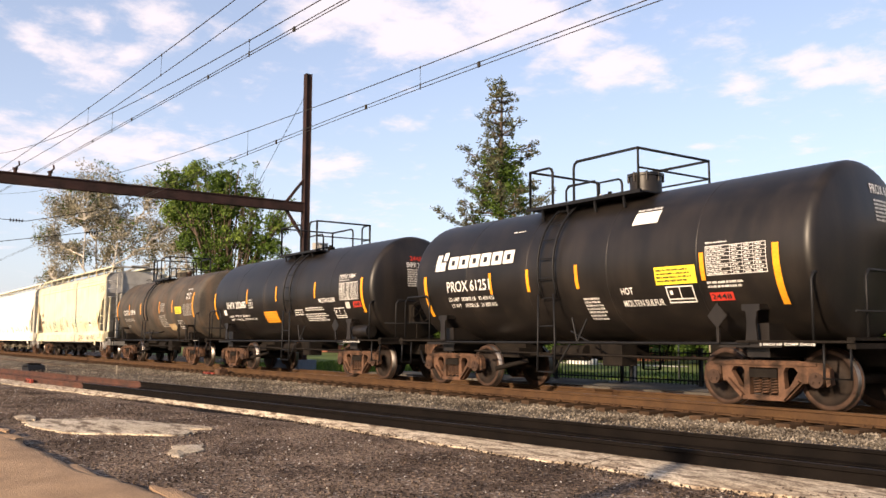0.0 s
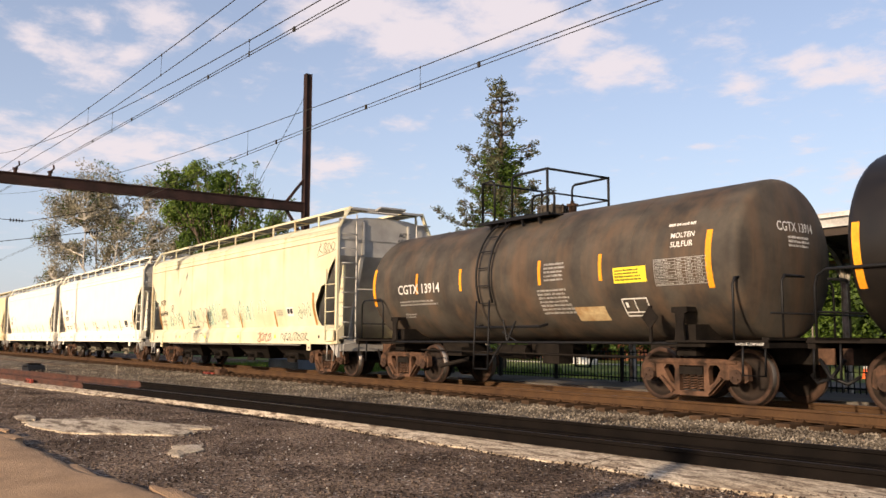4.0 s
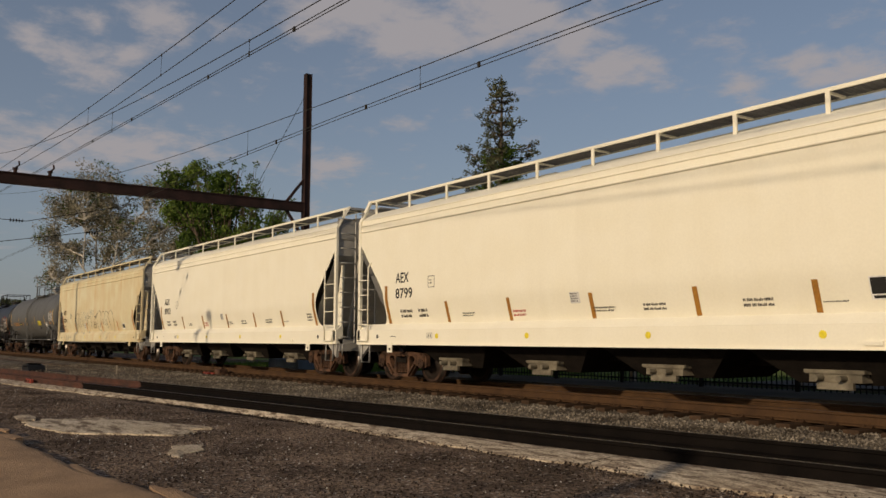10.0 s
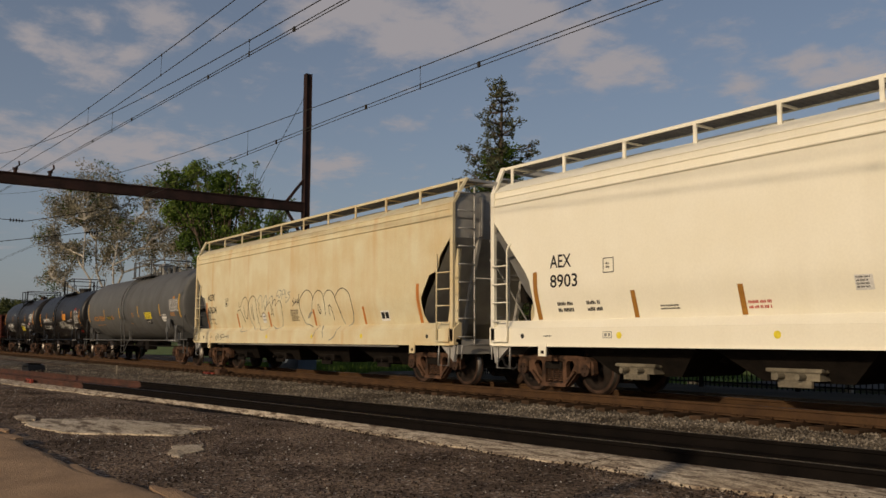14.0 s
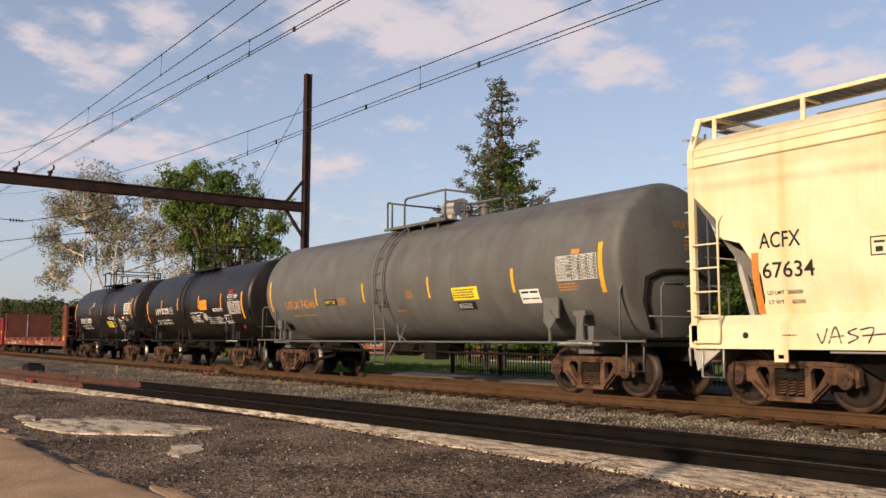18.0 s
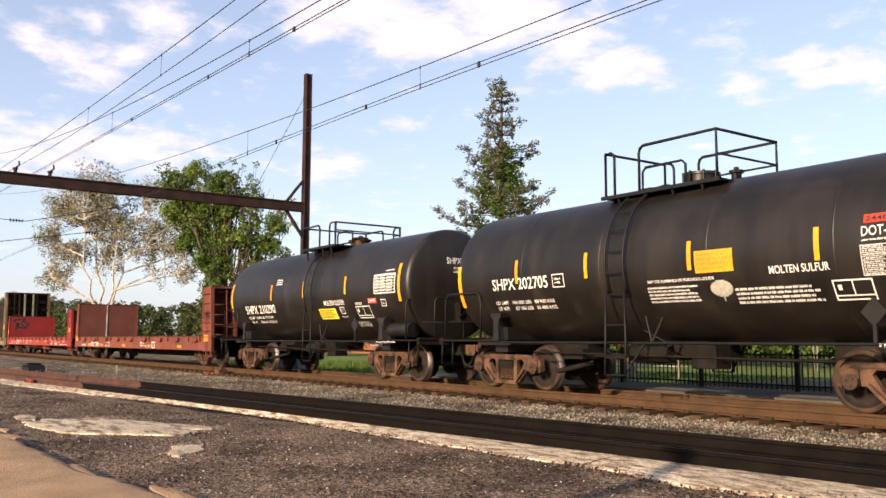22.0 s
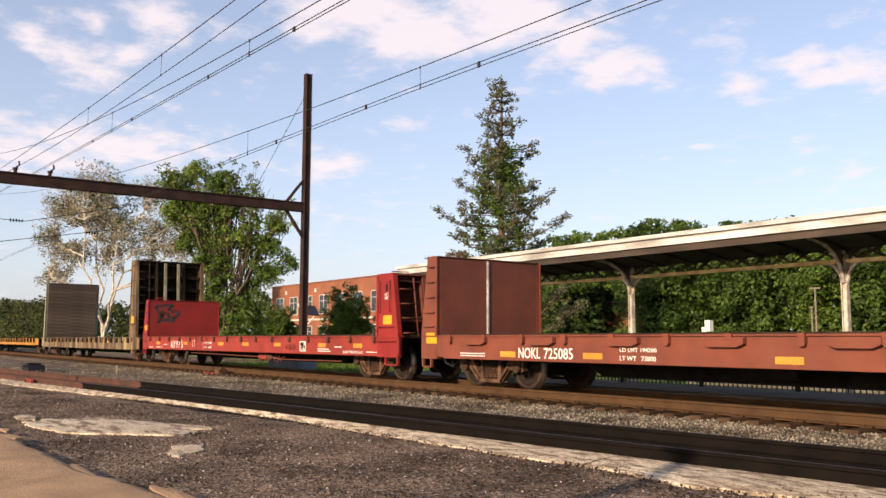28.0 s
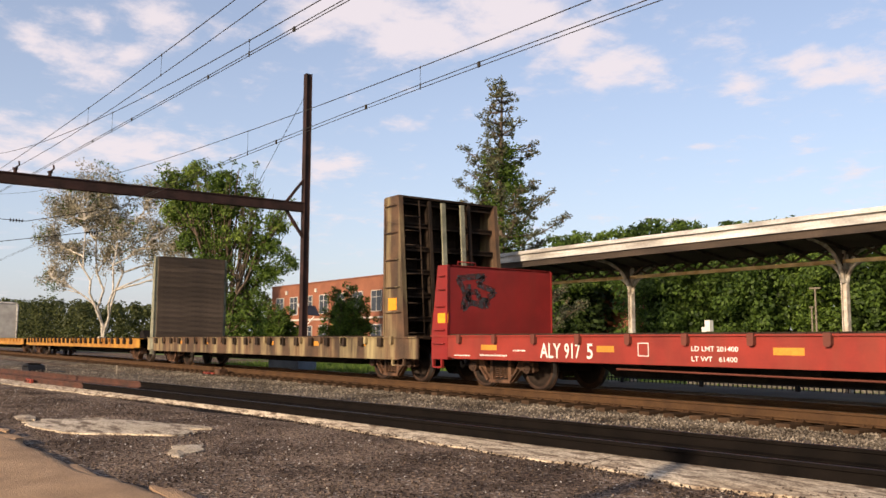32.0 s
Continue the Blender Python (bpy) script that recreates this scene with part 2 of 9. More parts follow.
def setup_materials():
    S = surface
    MAT.update(
        white=S("hopper_white", (0.87, 0.835, 0.70), (0.85, 0.81, 0.665), 0.55, streak=(0.50, 0.42, 0.30), streak_amount=0.07, bump=0.03, grain_amount=0.08),
        cream=S("hopper_cream", (0.64, 0.625, 0.465), (0.60, 0.555, 0.385), 0.6, streak=(0.52, 0.36, 0.15), streak_amount=0.28, bump=0.03, grain_amount=0.14, seams=((0.50, 0.30, 0.10), 1.62, 0.62)),
        tan=S("hopper_tan", (0.70, 0.645, 0.45), (0.65, 0.555, 0.345), 0.6, streak=(0.58, 0.37, 0.15), streak_amount=0.45, bump=0.03, grain_amount=0.14, seams=((0.56, 0.33, 0.12), 1.62, 0.5)),
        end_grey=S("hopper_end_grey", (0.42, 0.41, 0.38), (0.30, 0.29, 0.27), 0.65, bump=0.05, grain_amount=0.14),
        gate_paint=S("gate_dull_cream", (0.22, 0.195, 0.145), (0.11, 0.095, 0.07), 0.75, scale=4, bump=0.1),
        black=S("tank_black", (0.0130, 0.0105, 0.0092), (0.0075, 0.0064, 0.0058), 0.42, streak=(0.058, 0.044, 0.033), streak_amount=0.26, bump=0.03, fine=12, grain_amount=0.14, spec=0.36),
        dirty=S("tank_dirty_brown", (0.072, 0.062, 0.050), (0.034, 0.029, 0.024), 0.72, streak=(0.15, 0.085, 0.045), streak_amount=0.5, bump=0.06, fine=12, grain_amount=0.14),
        grey=S("tank_grey", (0.116, 0.119, 0.117), (0.096, 0.097, 0.095), 0.6, streak=(0.055, 0.045, 0.036), streak_amount=0.5, bump=0.04, fine=12, grain_amount=0.14),
        red_plate=S("bulkhead_red", (0.25, 0.019, 0.017), (0.19, 0.016, 0.014), 0.55, streak=(0.14, 0.03, 0.02), streak_amount=0.3, bump=0.04, grain_amount=0.14),
        red=S("flat_red", (0.285, 0.034, 0.023), (0.19, 0.026, 0.019), 0.6, streak=(0.16, 0.05, 0.03), streak_amount=0.4, bump=0.06, grain_amount=0.14),
        oxide=S("flat_oxide", (0.185, 0.050, 0.029), (0.125, 0.035, 0.022), 0.65, streak=(0.14, 0.055, 0.03), streak_amount=0.4, bump=0.06, grain_amount=0.14),
        oxide_dark=S("bulkhead_oxide", (0.15, 0.044, 0.030), (0.105, 0.033, 0.024), 0.75, streak=(0.09, 0.035, 0.025), streak_amount=0.6, bump=0.08, grain_amount=0.14),
        weathered=S("flat_weathered", (0.125, 0.070, 0.040), (0.055, 0.036, 0.024), 0.75, streak=(0.40, 0.33, 0.17), streak_amount=0.85, bump=0.1),
        brown=S("bulkhead_brown", (0.036, 0.024, 0.017), (0.018, 0.013, 0.0105), 0.8, streak=(0.09, 0.065, 0.045), streak_amount=0.4, bump=0.1, spec=0.1),
        plank=S("weathered_plank", (0.085, 0.063, 0.047), (0.042, 0.032, 0.025), 0.85, stretch=(1, 0.12, 1), scale=6, bump=0.3, vary=0.25),
        yellowcar=S("flat_yellow", (0.46, 0.23, 0.035), (0.30, 0.13, 0.022), 0.6, streak=(0.20, 0.09, 0.03), streak_amount=0.6, bump=0.06, grain_amount=0.14),
        rim=S("wheel_rim", (0.070, 0.040, 0.027), (0.028, 0.017, 0.013), 0.75, scale=4, bump=0.2, spec=0.2),
        truck=S("truck_rust", (0.128, 0.068, 0.042), (0.030, 0.018, 0.012), 0.8, scale=5, bump=0.3, spec=0.2),
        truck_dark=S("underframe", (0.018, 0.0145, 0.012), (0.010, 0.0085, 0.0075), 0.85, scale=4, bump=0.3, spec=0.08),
        wheel=S("wheel_rust", (0.024, 0.016, 0.012), (0.011, 0.008, 0.0065), 0.75, scale=4, bump=0.2, spec=0.2),
        tread=S("wheel_tread", (0.22, 0.20, 0.185), (0.13, 0.12, 0.11), 0.42, 1.0, bump=0.02),
        railtop=S("rail_head", (0.14, 0.09, 0.055), (0.09, 0.06, 0.04), 0.4, 0.6, stretch=(0.2, 4, 4), bump=0.05),
        railblack=S("rail_head_dull", (0.05, 0.040, 0.034), (0.028, 0.022, 0.019), 0.5, 0.3, stretch=(0.2, 4, 4), bump=0.05, spec=0.2),
        railrust=S("rail_rust", (0.085, 0.046, 0.022), (0.055, 0.030, 0.016), 0.85, scale=2.5, bump=0.25, spec=0.15),
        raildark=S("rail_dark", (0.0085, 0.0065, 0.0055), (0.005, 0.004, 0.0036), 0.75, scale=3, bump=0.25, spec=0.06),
        railred=S("rail_primer", (0.10, 0.040, 0.026), (0.05, 0.026, 0.019), 0.8, scale=3, bump=0.25),
        tie=S("tie_wood", (0.085, 0.052, 0.032), (0.04, 0.027, 0.019), 0.9, stretch=(1, 0.1, 1), scale=8, bump=0.4, vary=0.3, spec=0.05),
        grating=S("walk_grating", (0.17, 0.165, 0.155), (0.11, 0.105, 0.10), 0.7, 0.2, bump=0.05),
        steel=S("galvanised", (0.48, 0.47, 0.44), (0.38, 0.37, 0.35), 0.5, 0.4, bump=0.05),
        mast=S("mast_rust", (0.045, 0.024, 0.021), (0.024, 0.015, 0.0135), 0.75, scale=2, bump=0.2, spec=0.15),
        wire=S("wire", (0.04, 0.038, 0.035), None, 0.6, bump=0, spec=0.1),
        blackpaint=S("black_paint", (0.012, 0.012, 0.013), None, 0.5, bump=0.05, spec=0.2),
        ink=S("black_lettering", (0.02, 0.02, 0.02), None, 0.7, bump=0),
        whiteink=S("white_lettering", (0.80, 0.79, 0.75), (0.66, 0.65, 0.61), 0.6, bump=0),
        orange=S("reflector_orange", (0.85, 0.36, 0.02), (0.72, 0.27, 0.02), 0.45, bump=0),
        amber=S("reflector_brown", (0.42, 0.20, 0.035), (0.33, 0.15, 0.03), 0.5, bump=0),
        amber_bright=S("reflector_worn_orange", (0.62, 0.24, 0.06), (0.50, 0.18, 0.04), 0.5, bump=0),
        yellow_old=S("reflector_faded", (0.68, 0.40, 0.04), (0.55, 0.30, 0.03), 0.5, bump=0),
        mossy=S("mossy_timber", (0.26, 0.26, 0.19), (0.17, 0.17, 0.12), 0.85, scale=4, bump=0.2),
        yellow=S("notice_yellow", (0.85, 0.70, 0.05), (0.75, 0.60, 0.05), 0.5, bump=0),
        redink=S("red_lettering", (0.62, 0.05, 0.03), None, 0.6, bump=0),
        dull_red=S("worn_red_paint", (0.30, 0.05, 0.03), (0.12, 0.035, 0.025), 0.8, scale=7, bump=0.1),
        dull_orange=S("reflector_dusty", (0.60, 0.28, 0.04), (0.48, 0.20, 0.03), 0.6, bump=0),
        orangeink=S("orange_lettering", (0.62, 0.27, 0.05), (0.48, 0.20, 0.04), 0.6, bump=0),
        scrawl_grey=S("spray_grey", (0.22, 0.23, 0.21), (0.40, 0.38, 0.31), 0.8, scale=4, bump=0),
        scrawl_red=S("spray_maroon", (0.25, 0.06, 0.06), None, 0.8, bump=0),
        concrete=S("concrete", (0.42, 0.355, 0.265), (0.25, 0.205, 0.15), 0.9, scale=3.0, fine=40, bump=0.4),
        platform=S("platform_concrete", (0.16, 0.145, 0.125), (0.10, 0.09, 0.078), 0.9, scale=0.8, bump=0.2),
        asphalt=S("pinkish_asphalt", (0.52, 0.345, 0.21), (0.37, 0.245, 0.152), 0.95, scale=1.7, fine=75, bump=0.9, spec=0.05, grain_amount=0.9),
        canopy_white=S("canopy_paint", (0.70, 0.70, 0.68), (0.30, 0.285, 0.26), 0.65, scale=2.2, stretch=(0.35, 1, 2.5), bump=0.1),
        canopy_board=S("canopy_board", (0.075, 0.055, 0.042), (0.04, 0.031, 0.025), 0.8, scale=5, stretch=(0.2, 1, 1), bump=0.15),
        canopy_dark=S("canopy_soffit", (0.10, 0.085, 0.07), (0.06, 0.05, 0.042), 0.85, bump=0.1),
        canopy_post=S("canopy_post", (0.62, 0.59, 0.53), (0.32, 0.27, 0.21), 0.7, scale=5, bump=0.15),
        tan_label=S("tan_label", (0.52, 0.40, 0.22), (0.36, 0.22, 0.10), 0.75, scale=4, bump=0.1),
        canopy_rust=S("canopy_purlin", (0.78, 0.60, 0.33), (0.55, 0.35, 0.15), 0.75, scale=4, bump=0.15),
        brick=S("brick_wall", (0.27, 0.105, 0.06), (0.21, 0.08, 0.047), 0.9, scale=0.6, fine=14, bump=0.2),
        brick_dark=S("brick_parapet", (0.24, 0.10, 0.07), None, 0.9, bump=0.1),
        trim=S("stone_trim", (0.55, 0.52, 0.47), None, 0.8, bump=0.05),
        grass=S("grass_ground", (0.15, 0.20, 0.045), (0.09, 0.125, 0.03), 0.95, scale=0.7, fine=30, bump=0.6),
        road=S("road", (0.09, 0.085, 0.078), (0.065, 0.062, 0.058), 0.95, scale=0.5, fine=50, bump=0.2),
        pole_wood=S("pole_wood", (0.22, 0.19, 0.14), (0.13, 0.11, 0.085), 0.9, scale=5, bump=0.3),
        bark=S("bark", (0.15, 0.11, 0.08), (0.08, 0.06, 0.045), 0.95, scale=6, bump=0.5),
        whitebark=S("pale_bark", (0.62, 0.58, 0.51), (0.26, 0.23, 0.18), 0.85, scale=3, bump=0.3),
        white_wall=S("white_wall", (0.78, 0.76, 0.72), None, 0.8, bump=0.05),
        cone=S("cone_orange", (0.80, 0.13, 0.03), None, 0.6, bump=0),
        bluebox=S("blue_grey_box", (0.16, 0.20, 0.26), None, 0.7, bump=0.05),
        panel=S("solar_panel", (0.02, 0.022, 0.035), None, 0.25, bump=0),
    )
    for nm, base, dark in (("leaf", (0.112, 0.180, 0.027), (0.028, 0.060, 0.010)), ("leaf_sunlit", (0.185, 0.255, 0.045), (0.07, 0.12, 0.02)), ("leaf_dark", (0.042, 0.072, 0.017), (0.014, 0.028, 0.009)), ("leaf_wood", (0.072, 0.125, 0.019), (0.016, 0.036, 0.008)), ("leaf_far", (0.085, 0.098, 0.032), (0.035, 0.045, 0.016)), ("leaf_olive", (0.40, 0.36, 0.255), (0.13, 0.118, 0.078)), ("needle", (0.150, 0.160, 0.090), (0.055, 0.068, 0.034)), ("needle_brown", (0.19, 0.155, 0.09), (0.09, 0.075, 0.045))):
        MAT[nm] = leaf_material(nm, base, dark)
    for nm, base, dark in (("pebble", (0.30, 0.27, 0.222), (0.10, 0.088, 0.072)), ("pebble_dark", (0.235, 0.182, 0.142), (0.042, 0.032, 0.026))):
        MAT[nm] = leaf_material(nm, base, dark, 0.0, 0.45)
    MAT["teal"] = spray_material("spray_teal", (0.46, 0.66, 0.54), 0.34, 5)
    MAT["smudge"] = spray_material("spray_smudge", (0.10, 0.03, 0.025), 0.5, 2.5)
    MAT["scrawl"] = spray_material("spray_black", (0.035, 0.035, 0.04), 0.95, 9)
    MAT["glass"] = glass_material()
    MAT["ballast"] = stones_material("ballast", (0.21, 0.187, 0.154), (0.08, 0.070, 0.057), 22)
    MAT["cinder"] = stones_material("cinder", (0.235, 0.176, 0.133), (0.050, 0.037, 0.029), 30, True)
    MAT["strip"] = worn_concrete("worn_concrete", 0.40, 0.56, 6.5)
    MAT["patch"] = worn_concrete("thin_concrete", 0.40, 0.52, 3.6)
    MAT["cinder_black"] = stones_material("black_cinder", (0.016, 0.013, 0.011), (0.006, 0.005, 0.0045), 20)


def leaf_material(name, base, dark, through=0.3, low=0.0):
    m = bpy.data.materials.new(name)
    m.use_nodes = True
    nt = m.node_tree
    b = nt.nodes["Principled BSDF"]
    b.inputs["Roughness"].default_value = 0.6 if through else 0.9
    b.inputs["Specular IOR Level"].default_value = 0.25 if through else 0.05
    g = nt.nodes.new("ShaderNodeNewGeometry")
    c = ramp_two(nt, g.outputs["Random Per Island"], dark, base, low, 0.9 if through else 1.0)
    if low:
        tc, n = nt.nodes.new("ShaderNodeTexCoord"), nt.nodes.new("ShaderNodeTexNoise")
        n.inputs["Scale"].default_value, n.inputs["Detail"].default_value = 0.9, 6
        nt.links.new(tc.outputs["Object"], n.inputs["Vector"])
        st = nt.nodes.new("ShaderNodeMix"); st.data_type, st.blend_type = "RGBA", "MULTIPLY"
        st.inputs["Factor"].default_value = 0.85
        nt.links.new(c, st.inputs["A"])
        nt.links.new(ramp_two(nt, n.outputs["Fac"], (0.42, 0.38, 0.36), (1.4, 1.35, 1.3), 0.36, 0.64), st.inputs["B"])
        c = st.outputs["Result"]
    nt.links.new(c, b.inputs["Base Color"])
    tr = nt.nodes.new("ShaderNodeBsdfTranslucent")
    nt.links.new(c, tr.inputs["Color"])
    mx = nt.nodes.new("ShaderNodeMixShader")
    mx.inputs[0].default_value = through
    nt.links.new(b.outputs[0], mx.inputs[1]); nt.links.new(tr.outputs[0], mx.inputs[2])
    nt.links.new(mx.outputs[0], nt.nodes["Material Output"].inputs[0])
    return m


def spray_material(name, tint, cover, scale):
    """Spray paint that lets the ground show through where it went on thin."""
    m = bpy.data.materials.new(name)
    m.use_nodes = True
    nt = m.node_tree
    b = nt.nodes["Principled BSDF"]
    b.inputs["Base Color"].default_value, b.inputs["Roughness"].default_value = (*tint, 1), 0.8
    tc, n = nt.nodes.new("ShaderNodeTexCoord"), nt.nodes.new("ShaderNodeTexNoise")
    n.inputs["Scale"].default_value, n.inputs["Detail"].default_value = scale, 5
    nt.links.new(tc.outputs["Object"], n.inputs["Vector"])
    fac = ramp_two(nt, n.outputs["Fac"], (cover * 0.35,) * 3, (cover,) * 3, 0.38, 0.58)
    tr, mx = nt.nodes.new("ShaderNodeBsdfTransparent"), nt.nodes.new("ShaderNodeMixShader")
    nt.links.new(fac, mx.inputs[0]); nt.links.new(tr.outputs[0], mx.inputs[1]); nt.links.new(b.outputs[0], mx.inputs[2])
    nt.links.new(mx.outputs[0], nt.nodes["Material Output"].inputs[0])
    return m


def glass_material():
    m = bpy.data.materials.new("window_glass")
    m.use_nodes = True
    b = m.node_tree.nodes["Principled BSDF"]
    b.inputs["Base Color"].default_value = (0.03, 0.035, 0.045, 1)
    b.inputs["Roughness"].default_value = 0.05
    return m


def worn_concrete(name, lo, hi, pitch):
    """Thin old concrete worn through to the cinders: pale skin, dark pits and cracks that run along it."""
    m = bpy.data.materials.new(name)
    m.use_nodes = True
    nt = m.node_tree
    N, L = nt.nodes.new, nt.links.new
    b = nt.nodes["Principled BSDF"]
    b.inputs["Roughness"].default_value = 0.95
    b.inputs["Specular IOR Level"].default_value = 0.1
    tc = N("ShaderNodeTexCoord")
    mp = N("ShaderNodeMapping"); mp.inputs["Scale"].default_value = (0.45, 1.6, 1.0)
    L(tc.outputs["Object"], mp.inputs["Vector"])
    n1, n2, n3 = N("ShaderNodeTexNoise"), N("ShaderNodeTexNoise"), N("ShaderNodeTexNoise")
    n1.inputs["Scale"].default_value, n1.inputs["Detail"].default_value, n1.inputs["Roughness"].default_value = pitch, 9, 0.68
    n2.inputs["Scale"].default_value, n2.inputs["Detail"].default_value = 1.1, 5
    n3.inputs["Scale"].default_value, n3.inputs["Detail"].default_value = 34, 5
    L(mp.outputs[0], n1.inputs["Vector"]); L(tc.outputs["Object"], n2.inputs["Vector"]); L(tc.outputs["Object"], n3.inputs["Vector"])
    pale = ramp_two(nt, n2.outputs["Fac"], (0.47, 0.39, 0.285), (0.66, 0.57, 0.44), 0.35, 0.65)
    pit = ramp_two(nt, n1.outputs["Fac"], (1, 1, 1), (0, 0, 0), lo, hi)
    mx = N("ShaderNodeMix"); mx.data_type = "RGBA"
    L(pit, mx.inputs["Factor"]); L(pale, mx.inputs["A"]); mx.inputs["B"].default_value = (0.17, 0.125, 0.09, 1)
    g = N("ShaderNodeMix"); g.data_type, g.blend_type = "RGBA", "MULTIPLY"; g.inputs["Factor"].default_value = 0.7
    L(mx.outputs["Result"], g.inputs["A"]); L(ramp_two(nt, n3.outputs["Fac"], (0.38, 0.35, 0.33), (1.25, 1.23, 1.2), 0.32, 0.62), g.inputs["B"])
    L(g.outputs["Result"], b.inputs["Base Color"])
    bp = N("ShaderNodeBump"); bp.inputs["Strength"].default_value, bp.inputs["Distance"].default_value = 0.6, 0.02
    L(n1.outputs["Fac"], bp.inputs["Height"]); L(bp.outputs[0], b.inputs["Normal"])
    return m


def stones_material(name, light, dark, scale, flecks=False):
    m = bpy.data.materials.new(name)
    m.use_nodes = True
    nt = m.node_tree
    N, L = nt.nodes.new, nt.links.new
    b = nt.nodes["Principled BSDF"]
    b.inputs["Roughness"].default_value = 0.9
    b.inputs["Specular IOR Level"].default_value = 0.08
    tc = N("ShaderNodeTexCoord")
    v = N("ShaderNodeTexVoronoi"); v.inputs["Scale"].default_value = scale
    L(tc.outputs["Object"], v.inputs["Vector"])
    sp = N("ShaderNodeSeparateColor"); L(v.outputs["Color"], sp.inputs[0])
    col = ramp_two(nt, sp.outputs[0], dark, light, 0.05, 0.9)
    n = N("ShaderNodeTexNoise"); n.inputs["Scale"].default_value, n.inputs["Detail"].default_value = 0.9, 5
    L(tc.outputs["Object"], n.inputs["Vector"])
    mx = N("ShaderNodeMix"); mx.data_type, mx.blend_type = "RGBA", "MULTIPLY"; mx.inputs["Factor"].default_value = 0.8
    L(col, mx.inputs["A"]); L(ramp_two(nt, n.outputs["Fac"], (0.42, 0.38, 0.36), (1.38, 1.32, 1.26), 0.36, 0.64), mx.inputs["B"])
    col = mx.outputs["Result"]
    if flecks:
        fl = ramp_two(nt, sp.outputs[1], (0, 0, 0), (0.8, 0.8, 0.8), 0.945, 0.96)
        m2 = N("ShaderNodeMix"); m2.data_type = "RGBA"
        L(fl, m2.inputs["Factor"]); L(col, m2.inputs["A"]); m2.inputs["B"].default_value = (0.42, 0.36, 0.30, 1)
        col = m2.outputs["Result"]
    L(col, b.inputs["Base Color"])
    bp = N("ShaderNodeBump"); bp.inputs["Strength"].default_value, bp.inputs["Distance"].default_value = 0.9, 0.03
    L(v.outputs["Distance"], bp.inputs["Height"]); L(bp.outputs[0], b.inputs["Normal"])
    return m


setup_materials()


# ------------------------------------------------------------------ mesh helpers
class Shape:
    """Vertices and faces of one mesh, gathered piece by piece."""

    def __init__(self):
        self.v, self.f, self.smooth = [], [], []

    def add(self, verts, faces, smooth=False):
        n = len(self.v)
        self.v += [tuple(p) for p in verts]
        self.f += [tuple(i + n for i in f) for f in faces]
        self.smooth += [smooth] * len(faces)
        return self

    def box(self, x0, x1, y0, y1, z0, z1):
        p = [(x, y, z) for z in (z0, z1) for y in (y0, y1) for x in (x0, x1)]
        return self.add(p, [(0, 2, 3, 1), (4, 5, 7, 6), (0, 1, 5, 4), (2, 6, 7, 3), (0, 4, 6, 2), (1, 3, 7, 5)])

    def beam(self, a, b, w, h, up=(0, 0, 1)):
        """A bar of w by h from a to b."""
        a, b = Vector(a), Vector(b)
        d = (b - a).normalized()
        s = d.cross(Vector(up))
        s = s.normalized() if s.length > 1e-4 else Vector((1, 0, 0))
        u = s.cross(d).normalized()
        p = [q + s * i * w / 2 + u * j * h / 2 for q in (a, b) for i, j in ((-1, -1), (1, -1), (1, 1), (-1, 1))]
        return self.add(p, [(0, 1, 2, 3), (7, 6, 5, 4), (0, 4, 5, 1), (1, 5, 6, 2), (2, 6, 7, 3), (3, 7, 4, 0)])

    def rod(self, a, b, r, seg=8, r2=None, caps=True):
        a, b = Vector(a), Vector(b)
        d = (b - a).normalized()
        s = d.cross(Vector((0, 0, 1)))
        s = s.normalized() if s.length > 1e-4 else Vector((1, 0, 0))
        u = s.cross(d)
        p = []
        for q, rr in ((a, r), (b, r if r2 is None else r2)):
            p += [q + (s * math.cos(k * math.tau / seg) + u * math.sin(k * math.tau / seg)) * rr for k in range(seg)]
        self.add(p, [(k, (k + 1) % seg, seg + (k + 1) % seg, seg + k) for k in range(seg)], True)
        if caps:
            self.add(p[:seg], [tuple(range(seg - 1, -1, -1))])
            self.add(p[seg:], [tuple(range(seg))])
        return self

    def pipe(self, pts, r, seg=6):
        """A tube swept along pts, one connected skin."""
        P = [Vector(p) for p in pts]
        n = len(P)
        up = None
        v = []
        for i in range(n):
            d = (P[min(i + 1, n - 1)] - P[max(i - 1, 0)]).normalized()
            if up is None:
                up = d.cross(Vector((0, 0, 1)))
                up = up.normalized() if up.length > 1e-3 else Vector((1, 0, 0))
            up = (up - d * up.dot(d))
            up = up.normalized() if up.length > 1e-3 else d.orthogonal().normalized()
            w = d.cross(up)
            k = 1.0
            if 0 < i < n - 1:
                c = (P[i] - P[i - 1]).normalized().dot(d)
                k = min(1.35, 1 / max(0.5, c))
            v += [P[i] + (up * math.cos(q * math.tau / seg) + w * math.sin(q * math.tau / seg)) * r * k for q in range(seg)]
        f = [(i * seg + q, i * seg + (q + 1) % seg, (i + 1) * seg + (q + 1) % seg, (i + 1) * seg + q) for i in range(n - 1) for q in range(seg)]
        self.add(v, f, True)
        m = len(self.v) - n * seg
        self.f += [tuple(m + q for q in range(seg - 1, -1, -1)), tuple(m + (n - 1) * seg + q for q in range(seg))]
        self.smooth += [False, False]
        return self

    def prism(self, pts, y0, y1):
        """A polygon in x and z, drawn out from y0 to y1."""
        n = len(pts)
        v = [(x, y0, z) for x, z in pts] + [(x, y1, z) for x, z in pts]
        return self.add(v, [tuple(range(n)), tuple(range(2 * n - 1, n - 1, -1))] + [(k, k + n, (k + 1) % n + n, (k + 1) % n) for k in range(n)])

